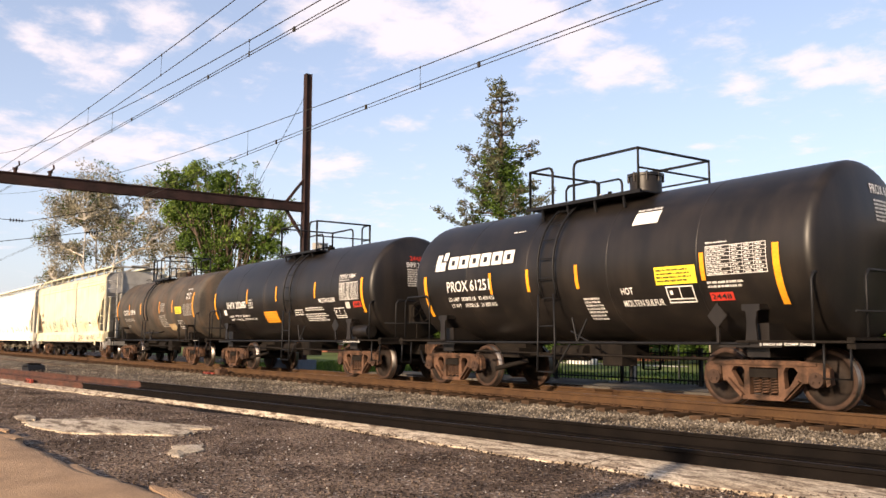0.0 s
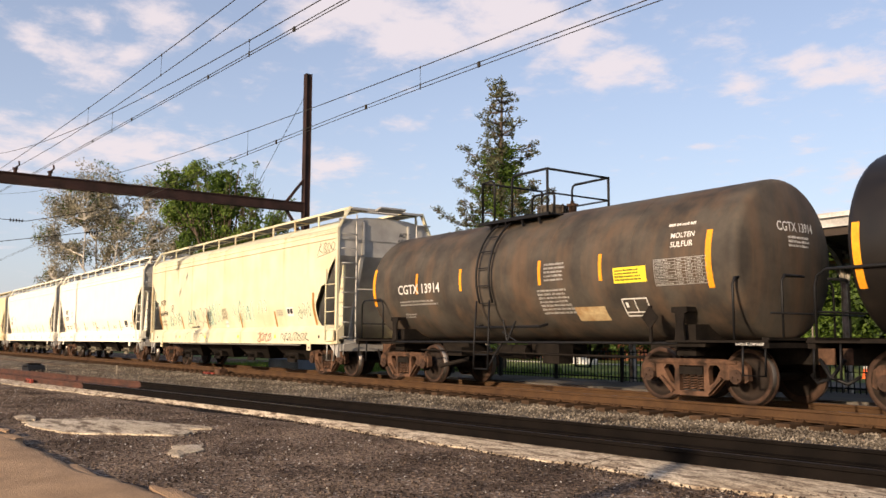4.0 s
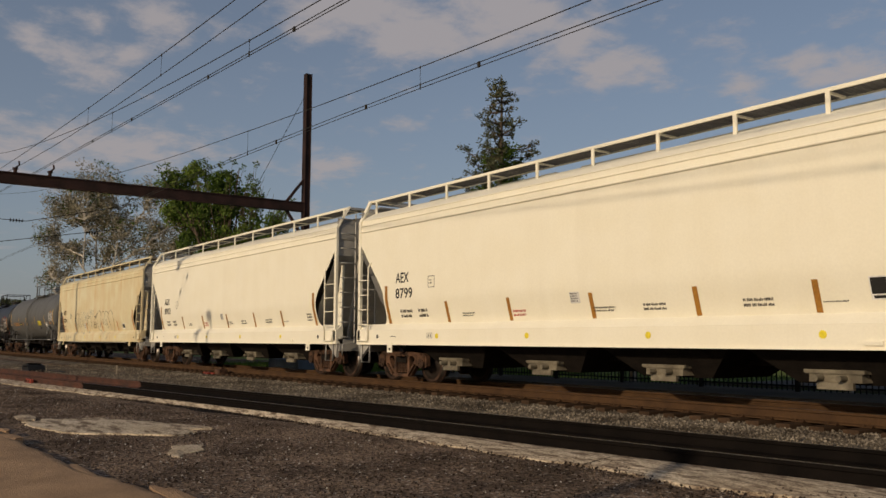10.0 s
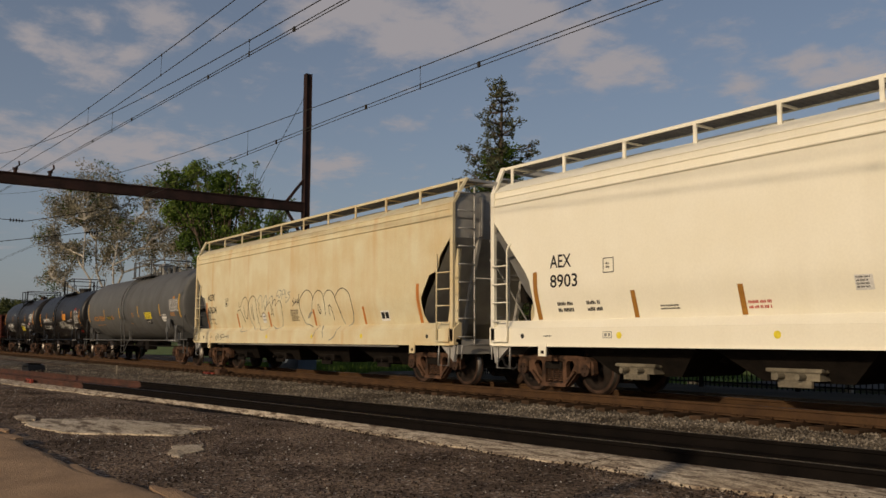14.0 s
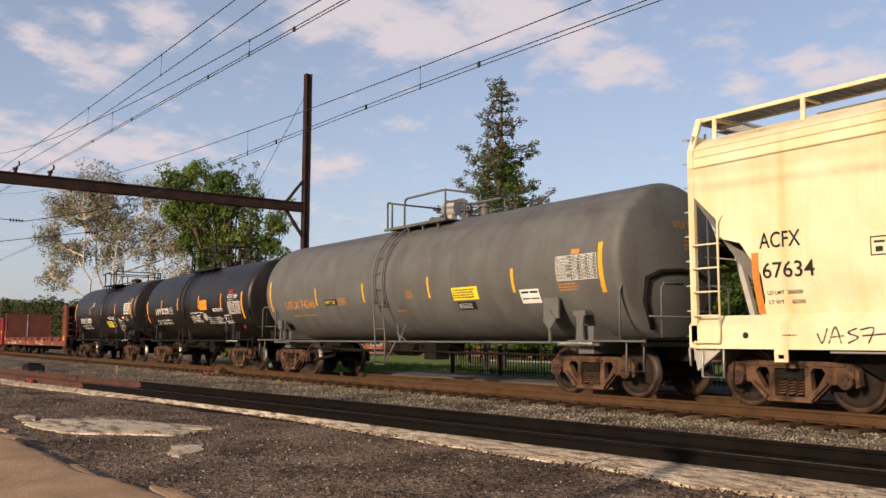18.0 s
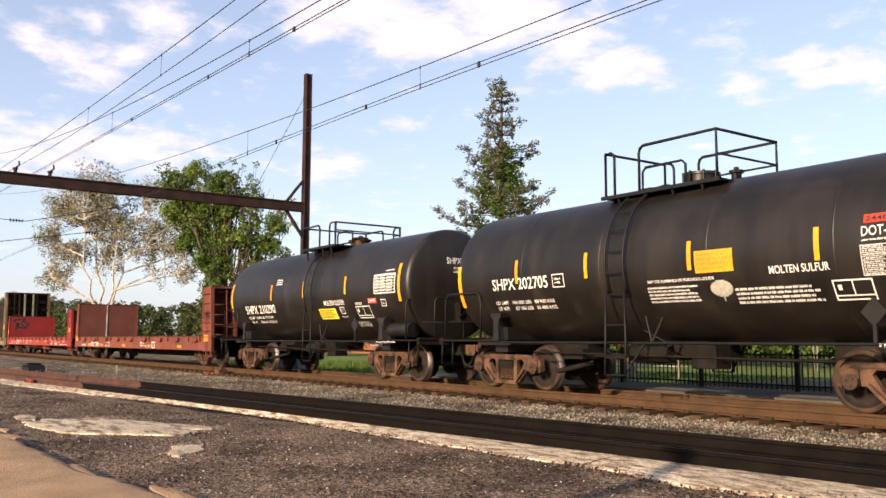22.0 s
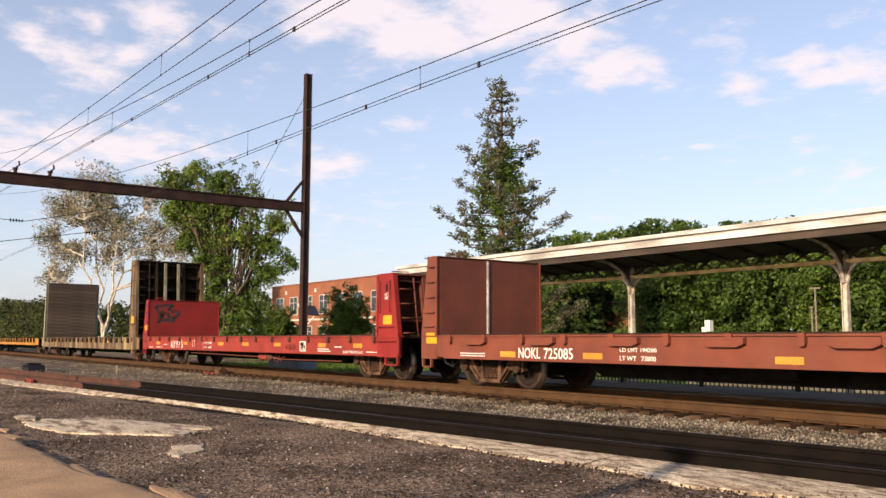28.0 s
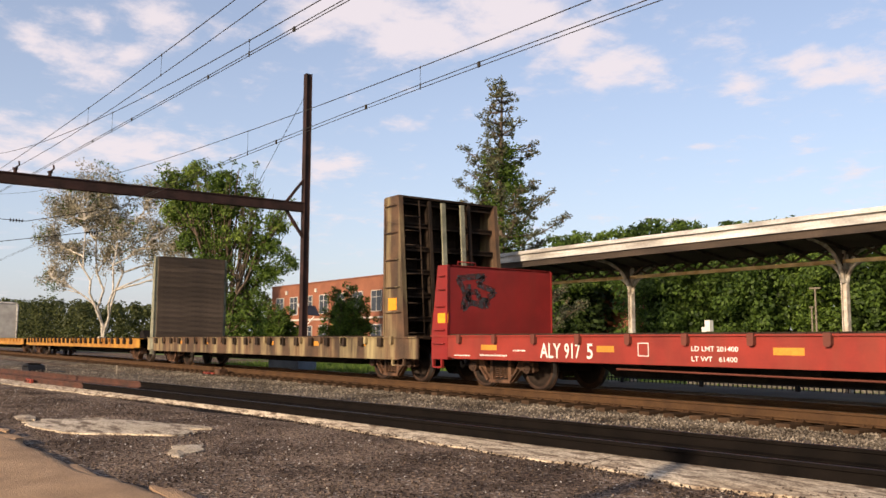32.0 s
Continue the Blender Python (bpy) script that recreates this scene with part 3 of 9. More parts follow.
    def run(self, prof, x0, x1, closed=True, smooth=False):
        """A profile in y and z, drawn out along x."""
        n = len(prof)
        v = [(x0, y, z) for y, z in prof] + [(x1, y, z) for y, z in prof]
        m = n if closed else n - 1
        self.add(v, [(k, (k + 1) % n, (k + 1) % n + n, k + n) for k in range(m)], smooth)
        if closed:
            self.add(v, [tuple(range(n - 1, -1, -1)), tuple(range(n, 2 * n))])
        return self

    def lathe_x(self, prof, seg=40, cy=0.0, cz=0.0, smooth=True):
        """A profile of (x, r) turned about an axis along x."""
        v = [(x, cy + r * math.sin(k * math.tau / seg), cz + r * math.cos(k * math.tau / seg)) for x, r in prof for k in range(seg)]
        f = []
        for i in range(len(prof) - 1):
            for k in range(seg):
                f.append((i * seg + k, (i + 1) * seg + k, (i + 1) * seg + (k + 1) % seg, i * seg + (k + 1) % seg))
        return self.add(v, f, smooth)

    def lathe_y(self, prof, seg=32, cx=0.0, cz=0.0, smooth=True):
        v = [(cx + r * math.sin(k * math.tau / seg), y, cz + r * math.cos(k * math.tau / seg)) for y, r in prof for k in range(seg)]
        f = []
        for i in range(len(prof) - 1):
            for k in range(seg):
                f.append((i * seg + k, i * seg + (k + 1) % seg, (i + 1) * seg + (k + 1) % seg, (i + 1) * seg + k))
        return self.add(v, f, smooth)

    def mesh(self, name, material):
        me = bpy.data.meshes.new(name)
        me.from_pydata(self.v, [], self.f)
        me.polygons.foreach_set("use_smooth", self.smooth)
        if material:
            me.materials.append(MAT[material])
        me.update()
        return me


def mend(me):
    """Turns the faces outwards."""
    bm = bmesh.new()
    bm.from_mesh(me)
    bmesh.ops.recalc_face_normals(bm, faces=bm.faces)
    bm.to_mesh(me)
    bm.free()
    return me


def part(name, shape, material, parent=None, label="", at=None, fix=True):
    me = shape.mesh(name, material) if isinstance(shape, Shape) else shape
    if fix and isinstance(shape, Shape):
        mend(me)
    ob = new(name, me)
    if parent:
        ob.parent = parent
    if at:
        ob.matrix_basis = at
    if label:
        ob["label"] = label
    if name in ("small_print", "data_table"):
        tagged(ob, kind="stuff")
    return ob


def thing(name, m, label, category, group="", kind=""):
    ob = new(name)
    ob.matrix_basis = m
    return tagged(ob, label, category, group, kind)


def text_mesh(body, size, material, spacing=1.0, squeeze=1.0):
    """Flat lettering in x and y, its lower left corner at the origin."""
    cu = bpy.data.curves.new("lettering", "FONT")
    cu.body, cu.size, cu.space_character, cu.resolution_u = body, size, spacing, 3
    cu.offset = 0.011 * size
    ob = bpy.data.objects.new("lettering", cu)
    me = bpy.data.meshes.new_from_object(ob)
    bpy.data.objects.remove(ob)
    for v in me.vertices:
        v.co.x *= squeeze
    me.materials.clear()
    me.materials.append(MAT[material])
    return me


# ------------------------------------------------------------------ ground and tracks
def near_y(x):
    """Centre line of the electrified track, which draws away from the freight track."""
    return 8.52 + 0.105 * (x + 4.9)


def ground_sheet():
    """One sheet of ground out to the horizon, finer and uneven near the tracks."""
    s = Shape()
    xs = [-3000, -900, -400, -200] + [-120 + 4 * i for i in range(16)] + [-56 + 0.8 * i for i in range(76)] + [8, 30, 100, 400, 1500]
    ys = [-1500, -300, -60, -12] + [-4 + 0.5 * i for i in range(46)] + [20, 24, 30, 45, 80, 200, 700, 3000]
    idx = {}
    v, f = [], []
    for i, x in enumerate(xs):
        for j, y in enumerate(ys):
            z = -0.36
            if y > 14.2:
                z = -0.32
            if -60 < x < 8 and -4 < y < 14:
                z += 0.016 * noise.noise((x * 0.9, y * 0.9, 0.0)) + 0.008 * noise.noise((x * 3.1, y * 3.1, 2.0))
            if y > 80:
                z -= min(2.0, (y - 80) * 0.01)
            idx[i, j] = len(v)
            v.append((x, y, z))
    for i in range(len(xs) - 1):
        for j in range(len(ys) - 1):
            f.append((idx[i, j], idx[i + 1, j], idx[i + 1, j + 1], idx[i, j + 1]))
    s.add(v, f, True)
    me = s.mesh("ground", "cinder")
    me.materials.append(MAT["grass"])
    for p in me.polygons:
        if (p.center.y > 17.3 and (p.center.x > -47 or p.center.y > 24)) or p.center.y < -10 or (p.center.y > 15.3 and -47 < p.center.x < -25):
            p.material_index = 1
    tagged(new("ground", me), "dark cinder ground with pale flecks beside the tracks, grass beyond", "ground", kind="structure")


def ballast_bed(name, cy, half, top, x0, x1, stone="ballast", label=""):
    s = Shape()
    prof = [(-half - 0.5, -0.40), (-half, top - 0.01), (-half * 0.5, top), (half * 0.5, top), (half, top - 0.01), (half + 0.5, -0.40)]
    n = 160
    v, f = [], []
    for i in range(n + 1):
        x = x0 + (x1 - x0) * i / n
        for y, z in prof:
            v.append((x, cy(x) + y, z + 0.02 * noise.noise((x * 1.7, y * 5, cy(0)))))
    m = len(prof)
    for i in range(n):
        for k in range(m - 1):
            f.append((i * m + k, i * m + k + 1, (i + 1) * m + k + 1, (i + 1) * m + k))
    s.add(v, f, True)
    tagged(part(name, s, stone), label, "ballast", kind="structure")


RAIL_PROFILE = [(-0.075, -0.185), (0.075, -0.185), (0.075, -0.170), (0.012, -0.150), (0.010, -0.050), (0.036, -0.040), (0.037, -0.008), (0.030, 0.0), (-0.030, 0.0), (-0.037, -0.008), (-0.036, -0.040), (-0.010, -0.050), (-0.012, -0.150), (-0.075, -0.170)]


def rail(a, b, z, side, head):
    """One rail from a to b in plan, the head and the rest as two materials."""
    a, b = Vector((*a, z)), Vector((*b, z))
    d = b - a
    s = Shape().run(RAIL_PROFILE, 0, d.length)
    me = mend(s.mesh("rail", side))
    me.materials.append(MAT[head])
    for p in me.polygons:
        if p.normal.z > 0.9 and p.center.z > -0.01:
            p.material_index = 1
    ob = new("rail", me)
    ob.matrix_basis = Matrix.Translation(a) @ pose(0, 0, 0, 0, 0, math.degrees(math.atan2(d.y, d.x)))
    return ob


def tracks():
    ballast_bed("ballast_freight", lambda x: YC, 1.75, -0.262, -320, 40, label="light grey crushed stone ballast under the freight track")
    ballast_bed("ballast_between", lambda x: (YC + near_y(max(x, -45))) / 2 - 0.1, 0.9, -0.29, -200, 40, label="grey crushed stone between the two tracks")
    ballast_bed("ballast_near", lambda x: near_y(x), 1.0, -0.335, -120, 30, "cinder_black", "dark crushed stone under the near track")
    for side in (-1, 1):
        ob = rail((-320, YC + side * 0.755), (40, YC + side * 0.755), 0.0, "railrust", "railtop")
        tagged(ob, "rusty brown steel rail with a worn head", "rail", "rails", "structure")
    for side in (-1, 1):
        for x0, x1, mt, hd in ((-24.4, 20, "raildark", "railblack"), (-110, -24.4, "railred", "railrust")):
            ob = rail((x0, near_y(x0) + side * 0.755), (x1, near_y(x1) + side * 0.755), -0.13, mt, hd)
            tagged(ob, "dark steel rail with a dull head" if mt == "raildark" else "reddish rusty steel rail", "rail", "rails", "structure")
    # ties of the freight track
    t = Shape().box(-0.115, 0.115, -1.30, 1.30, -0.36, -0.185)
    me = mend(t.mesh("tie", "tie"))
    plate = Shape()
    for side in (-1, 1):
        plate.box(-0.09, 0.09, side * 0.755 - 0.17, side * 0.755 + 0.17, -0.1865, -0.172)
        for sx in (-0.06, 0.06):
            for sy in (-0.1, 0.1):
                plate.box(sx - 0.012, sx + 0.012, side * 0.755 + sy - 0.012, side * 0.755 + sy + 0.012, -0.175, -0.150)
    pme = mend(plate.mesh("tie_plates", "railrust"))
    root = thing("ties_freight", pose(0, YC, 0), "dark weathered timber ties under the freight rails", "ties", kind="structure")
    rnd = random.Random(4)
    for i in range(170):
        x = -84 + i * 0.53
        ob = part("tie", me, None, root, at=pose(x, rnd.uniform(-0.04, 0.04), rnd.uniform(-0.012, 0.0), 0, 0, rnd.uniform(-1, 1)))
        part("tie_plate", pme, None, root, at=pose(x, 0, 0))
    root2 = thing("ties_near", pose(0, 0, 0), "dark timber ties almost buried under the near rails", "ties", kind="structure")
    ang = math.degrees(math.atan(0.105))
    short = mend(Shape().box(-0.115, 0.115, -0.90, 1.25, -0.36, -0.190).mesh("tie", "tie"))
    for i in range(70):
        x = -34 + i * 0.55
        part("tie", short, None, root2, at=pose(x, near_y(x), -0.14, 0, 0, ang))


def strip_front(x):
    """Front line of the worn strip along the near rail."""
    if x > -12:
        return 6.67 + 0.045 * max(0.0, x + 11)
    if x > -16:
        return 6.67 + 0.055 * (x + 12)
    return 6.45 + 0.135 * (x + 16)


def concrete_strip():
    """The broken concrete edge in front of the near rail, in slabs with ragged fronts."""
    root = thing("concrete_strip", pose(0, 0, 0), "pale worn concrete strip with a ragged edge along the near rail", "concrete", kind="structure")
    rnd = random.Random(11)
    x = -33.0
    while x < 6:
        w = rnd.uniform(2.2, 4.2)
        s = Shape()
        n = max(10, int(w / 0.12))
        top, bot = [], []
        for i in range(n + 1):
            xx = x + 0.012 + (w - 0.024) * i / n
            back = near_y(xx) - 0.755 - 0.085
            rag = 0.26 * noise.noise((xx * 0.8, 3.0, 1.0)) + 0.12 * noise.noise((xx * 1.9, 9.0, 1.0))
            rag = 1.35 * rag * max(0.14, min(0.7, (xx + 13) / 9)) + 0.05 * noise.noise((xx * 6.0, 2.0, 5.0))
            front = min(strip_front(xx) + rag, back - 0.12)
            z = -0.275 + 0.008 * noise.noise((xx * 0.5, 0, 7))
            top += [(xx, front, z - 0.062), (xx, front + min(0.22, (back - front) * 0.5), z - 0.03), (xx, back, z)]
            bot += [(xx, front - 0.03, z - 0.16), (xx, back, z - 0.16)]
        v = top + bot
        m = len(top)
        f = []
        for i in range(n):
            a, b = i * 3, m + i * 2
            f += [(a, a + 3, a + 4, a + 1), (a + 1, a + 4, a + 5, a + 2), (a, b, b + 2, a + 3), (a + 2, a + 5, b + 3, b + 1)]
        s.add(v, f)
        part("slab", s, "strip", root)
        x += w
    # thin slabs left on the cinders
    for cx, cy, rx, ry, slope, seed in ((-14.45, 3.80, 1.75, 0.85, 0.30, 3), (-16.7, 2.98, 0.62, 0.16, -0.1, 8), (-10.85, 3.80, 0.46, 0.20, -0.35, 5), (-10.55, 3.58, 0.30, 0.10, -0.3, 9)):
        s = Shape()
        ring = []
        m = 72
        for k in range(m):
            a = k * math.tau / m
            ca, sa = math.cos(a), math.sin(a)
            r = 1 + 0.25 * noise.noise((ca * 1.3, sa * 1.3, seed)) + 0.26 * noise.noise((ca * 2.6, sa * 2.6, seed + 4)) + 0.07 * noise.noise((ca * 7, sa * 7, seed + 7))
            ux = math.copysign(abs(ca) ** 0.75, ca) * rx * r
            ring.append((cx + ux, cy + math.copysign(abs(sa) ** 0.85, sa) * ry * r + ux * slope, -0.338))
        v = ring + [(x, y, z - 0.1) for x, y, z in ring] + [(cx, cy, -0.318)]
        f = [(k, (k + 1) % m, 2 * m) for k in range(m)] + [(k, m + k, m + (k + 1) % m, (k + 1) % m) for k in range(m)]
        s.add(v, f)
        part("patch", s, "patch", root)


def platform_edge(x):
    """Front line of the asphalt platform, crumbled and uneven."""
    y = 2.16 + 0.022 * (x + 12.5) if x < -8.8 else 2.24 + 0.17 * (x + 8.8)
    return min(y, 3.2) + 0.10 * noise.noise((x * 0.9, 0, 4)) + 0.05 * noise.noise((x * 3.1, 1.0, 4))


def near_platform():
    """The asphalt on which the camera stands, with its broken concrete kerb."""
    s = Shape()
    xs = [-60 + 0.2 * i for i in range(371)]
    n = len(xs)
    rows = []
    for off, z in ((0.0, -0.40), (0.0, -0.305), (-0.06, -0.268), (-0.16, -0.250), (-0.45, -0.245), (-1.2, -0.243)):
        rows.append([(x, platform_edge(x) + off + (0.03 * noise.noise((x * 4, off * 9, 2)) if off else 0), z + 0.012 * noise.noise((x * 2.3, off * 5, 9))) for x in xs])
    rows.append([(x, -9.0, -0.245) for x in xs])
    v = [p for row in rows for p in row]
    f = [(k * n + i, k * n + i + 1, (k + 1) * n + i + 1, (k + 1) * n + i) for k in range(len(rows) - 1) for i in range(n - 1)]
    s.add(v, f, True)
    tagged(part("platform_asphalt", s, "asphalt"), "pinkish brown worn asphalt platform", "platform", kind="structure")
    root = thing("kerb", pose(0, 0, 0), "broken pale concrete kerb along the asphalt platform", "kerb", kind="structure")
    rnd = random.Random(5)
    x = -34.0
    while x < 4:
        w = rnd.uniform(0.25, 1.3)
        if rnd.random() < 0.62:
            m = 9
            deep = rnd.uniform(0.05, 0.16)
            st = Shape()
            base = platform_edge(x + w / 2) - 0.02
            ring = []
            for k in range(m * 2):
                a = k * math.tau / (m * 2)
                q = 1 + 0.35 * noise.noise((math.cos(a) * 1.7 + x, math.sin(a) * 1.7, 3.0))
                ring.append((x + w / 2 + math.copysign(abs(math.cos(a)) ** 0.6, math.cos(a)) * w * 0.5 * q, base + math.sin(a) * deep * q + 0.02 * (x % 1)))
            h = len(ring)
            top = -0.262 + rnd.uniform(-0.03, 0.012)
            vv = [(px, py, top + 0.01 * noise.noise((px * 5, py * 5, 1))) for px, py in ring] + [(px, py, -0.42) for px, py in ring] + [(x + w / 2, base, top + 0.014)]
            st.add(vv, [(k, (k + 1) % h, 2 * h) for k in range(h)] + [(k, h + k, h + (k + 1) % h, (k + 1) % h) for k in range(h)])
            part("kerb_stone", st, "patch" if rnd.random() < 0.35 else "asphalt", root)
        x += w + rnd.uniform(0.02, 0.3)


# ------------------------------------------------------------------ rail cars
def wheelset():
    s = Shape()
    for side in (-1, 1):
        y = side * 0.80
        i = side * 0.66
        s.lathe_y([(y + side * 0.02, 0.07), (y + side * 0.02, 0.125), (y - side * 0.02, 0.15), (y - side * 0.075, 0.22), (y - side * 0.095, 0.30), (y - side * 0.06, 0.362), (y - side * 0.008, 0.382), (y, 0.39), (y, 0.452), (y - side * 0.10, 0.457), (y - side * 0.112, 0.483), (i, 0.483), (i, 0.36), (i + side * 0.03, 0.20), (i, 0.10)], 40)
        s.rod((0, side * 0.80, 0), (0, side * 1.10, 0), 0.075, 14)
        s.rod((0, side * 1.02, 0), (0, side * 1.135, 0), 0.115, 16)
        for k in range(3):
            a = k * math.tau / 3
            s.rod((0.06 * math.sin(a), side * 1.13, 0.06 * math.cos(a)), (0.06 * math.sin(a), side * 1.155, 0.06 * math.cos(a)), 0.02, 6)
    s.rod((0, -0.8, 0), (0, 0.8, 0), 0.085, 14)
    me = mend(s.mesh("wheelset", "wheel"))
    me.materials.append(MAT["tread"])
    me.materials.append(MAT["rim"])
    for p in me.polygons:
        r = math.hypot(p.center.x, p.center.z)
        if r > 0.44 and abs(p.normal.y) < 0.5:
            p.material_index = 1
        elif r > 0.38 or abs(p.center.y) > 1.0:
            p.material_index = 2
    return me


def side_frame(side):
    """A cast side frame with its two windows, the journal pedestals and the spring opening."""
    out = [(-1.08, 0.62), (-0.98, 0.70), (-0.55, 0.73), (0.55, 0.73), (0.98, 0.70), (1.08, 0.62), (1.10, 0.40), (1.03, 0.36), (1.02, 0.56), (0.76, 0.58), (0.74, 0.40), (0.66, 0.40), (0.42, 0.17), (0.34, 0.13), (-0.34, 0.13), (-0.42, 0.17), (-0.66, 0.40), (-0.74, 0.40), (-0.76, 0.58), (-1.02, 0.56), (-1.03, 0.36), (-1.10, 0.40)]
    holes = [[(-0.25, 0.20), (0.25, 0.20), (0.25, 0.62), (-0.25, 0.62)], [(0.36, 0.30), (0.44, 0.34), (0.58, 0.56), (0.52, 0.63), (0.38, 0.63), (0.34, 0.56)], [(-0.36, 0.30), (-0.34, 0.56), (-0.38, 0.63), (-0.52, 0.63), (-0.58, 0.56), (-0.44, 0.34)]]
    bm = bmesh.new()
    edges = []
    for loop in [out] + holes:
        vs = [bm.verts.new((x, 0, z)) for x, z in loop]
        edges += [bm.edges.new((vs[i], vs[(i + 1) % len(vs)])) for i in range(len(vs))]
    bmesh.ops.triangle_fill(bm, edges=edges, use_beauty=True)
    got = bmesh.ops.extrude_face_region(bm, geom=bm.faces[:])
    bmesh.ops.translate(bm, verts=[e for e in got["geom"] if isinstance(e, bmesh.types.BMVert)], vec=(0, 0.11, 0))
    bmesh.ops.recalc_face_normals(bm, faces=bm.faces)
    me = bpy.data.meshes.new("side_frame")
    bm.to_mesh(me)
    bm.free()
    s = Shape()
    for sx in (-0.889, 0.889):
        s.box(sx - 0.13, sx + 0.13, -0.03, 0.14, 0.50, 0.63)
    s.beam((-0.62, -0.015, 0.425), (-0.36, -0.015, 0.175), 0.05, 0.10, (0, 1, 0))
    s.beam((0.62, -0.015, 0.425), (0.36, -0.015, 0.175), 0.05, 0.10, (0, 1, 0))
    s.box(-0.36, 0.36, -0.035, 0.0, 0.125, 0.185)
    s.box(-0.9, 0.9, -0.03, 0.0, 0.66, 0.70)
    extra = s.mesh("x", None)
    bm = bmesh.new()
    bm.from_mesh(me)
    bm.from_mesh(extra)
    for v in bm.verts:
        v.co.y = side * (1.09 - v.co.y)
    bmesh.ops.recalc_face_normals(bm, faces=bm.faces)
    bm.to_mesh(me)
    bm.free()
    bpy.data.meshes.remove(extra)
    me.materials.append(MAT["truck"])
    return me


def spring_mesh():
    """One wound coil spring, upright, its foot at the origin."""
    return Shape().pipe([(0.058 * math.cos(k * 0.5), 0.058 * math.sin(k * 0.5), 0.015 + k * 0.0033) for k in range(76)], 0.016, 5)


TRUCK = {}
WHEELSETS = []


def truck_parts():
    TRUCK["wheelset"] = wheelset()
    TRUCK["near"] = side_frame(-1)
    TRUCK["far"] = side_frame(1)
    TRUCK["spring"] = mend(spring_mesh().mesh("spring", "truck"))
    b = Shape().box(-0.2, 0.2, -1.0, 1.0, 0.42, 0.66).box(-0.16, 0.16, -0.35, 0.35, 0.66, 0.80)
    b.box(-0.62, -0.42, -0.7, 0.7, 0.38, 0.46).box(0.42, 0.62, -0.7, 0.7, 0.38, 0.46)
    for y in (-1.02, 1.02):
        b.box(-0.24, 0.24, y - 0.09, y + 0.09, 0.47, 0.60)
    TRUCK["bolster"] = mend(b.mesh("truck", "truck_dark"))


def add_truck(car, x):
    tr = part("truck", TRUCK["bolster"], None, car, "rusty four-wheel freight truck", pose(x, 0, 0))
    part("side_frame", TRUCK["near"], None, tr)
    part("side_frame", TRUCK["far"], None, tr)
    for y in (-1.02, 1.02):
        for sx in (-0.15, 0.0, 0.15):
            part("spring", TRUCK["spring"], None, tr, at=pose(sx, y, 0.20))
    for sx in (-0.889, 0.889):
        WHEELSETS.append(part("wheelset", TRUCK["wheelset"], None, tr, "", pose(sx, 0, 0.457)))


def add_coupler(car, x, sign, z=0.80):
    s = Shape().box(min(x, x - sign * 0.9), max(x, x - sign * 0.9), -0.10, 0.10, z - 0.11, z + 0.11)
    s.box(min(x, x + sign * 0.34), max(x, x + sign * 0.34), -0.13, 0.13, z - 0.14, z + 0.14)
    s.prism([(x + sign * 0.3, z - 0.14), (x + sign * 0.66, z - 0.14), (x + sign * 0.66, z + 0.14), (x + sign * 0.3, z + 0.14)], -0.02 if sign > 0 else -0.16, 0.16 if sign > 0 else 0.02)
    part("coupler", s, "truck", car)
    h = Shape().pipe([(x + sign * 0.05, -0.3, z - 0.05), (x + sign * 0.25, -0.34, z - 0.33), (x + sign * 0.5, -0.3, z - 0.42), (x + sign * 0.66, -0.22, z - 0.30)], 0.03, 7)
    part("brake_hose", h, "blackpaint", car)


def ladder(xa, xb, y, z0, z1, n, r=0.014, axis="x"):
    """Rungs between two places; on the side of a car (along x) or on its end (along y)."""
    s = Shape()
    for i in range(n):
        z = z0 + (z1 - z0) * i / (n - 1)
        if axis == "x":
            s.pipe([(xa, y + 0.06, z), (xa, y, z), (xb, y, z), (xb, y + 0.06, z)], r, 6)
        else:
            s.pipe([(y - 0.06, xa, z), (y, xa, z), (y, xb, z), (y - 0.06, xb, z)], r, 6)
    return s


def bars(x, z, w, rows, pitch, height, seed=0, fill=0.8, word=0.12):
    """Rows of letter-sized bars in words, as unreadable small print shows: rectangles (x0, x1, z0, z1)."""
    rnd = random.Random(seed)
    out = []
    lw = height * 0.42
    for i in range(rows):
        zz = z - i * pitch
        xx = x
        end = x + w * rnd.uniform(fill, 1.0)
        while xx + lw < end:
            for _ in range(rnd.randint(2, 7)):
                if xx + lw > end:
                    break
                k = rnd.choice((0.0, 0.0, 0.0, 0.28))
                out.append((xx, xx + lw, zz, zz + height * (1 - k)))
                xx += lw * 1.42
            xx += lw * 1.1
    return out


def plates(rects, y, thick=0.004):
    s = Shape()
    for x0, x1, z0, z1 in rects:
        s.box(x0, x1, y - thick, y, z0, z1)
    return s


HOPPER_HALF = 8.27


def hopper_profile():
    """Half of the body's section (y, z) over the eaves."""
    return [(1.545, 3.80), (1.578, 3.82), (1.578, 3.845), (1.535, 3.86), (1.535, 3.97), (1.555, 3.985), (1.555, 4.005), (1.515, 4.02), (1.515, 4.11), (1.53, 4.12), (1.52, 4.14), (1.49, 4.15), (1.34, 4.26), (1.10, 4.38), (0.7, 4.45), (0.0, 4.48)]


def side_half(z):
    """Half width of a hopper at the height z: upright sill, sloping ledge, side that tucks in towards its foot."""
    if z <= 1.27:
        return 1.565
    if z < 1.42:
        return 1.565 - (z - 1.27) / 0.15 * 0.166
    return 1.552 - 0.27 * 0.06 * math.log(1 + math.exp((2.0 - z) / 0.06))


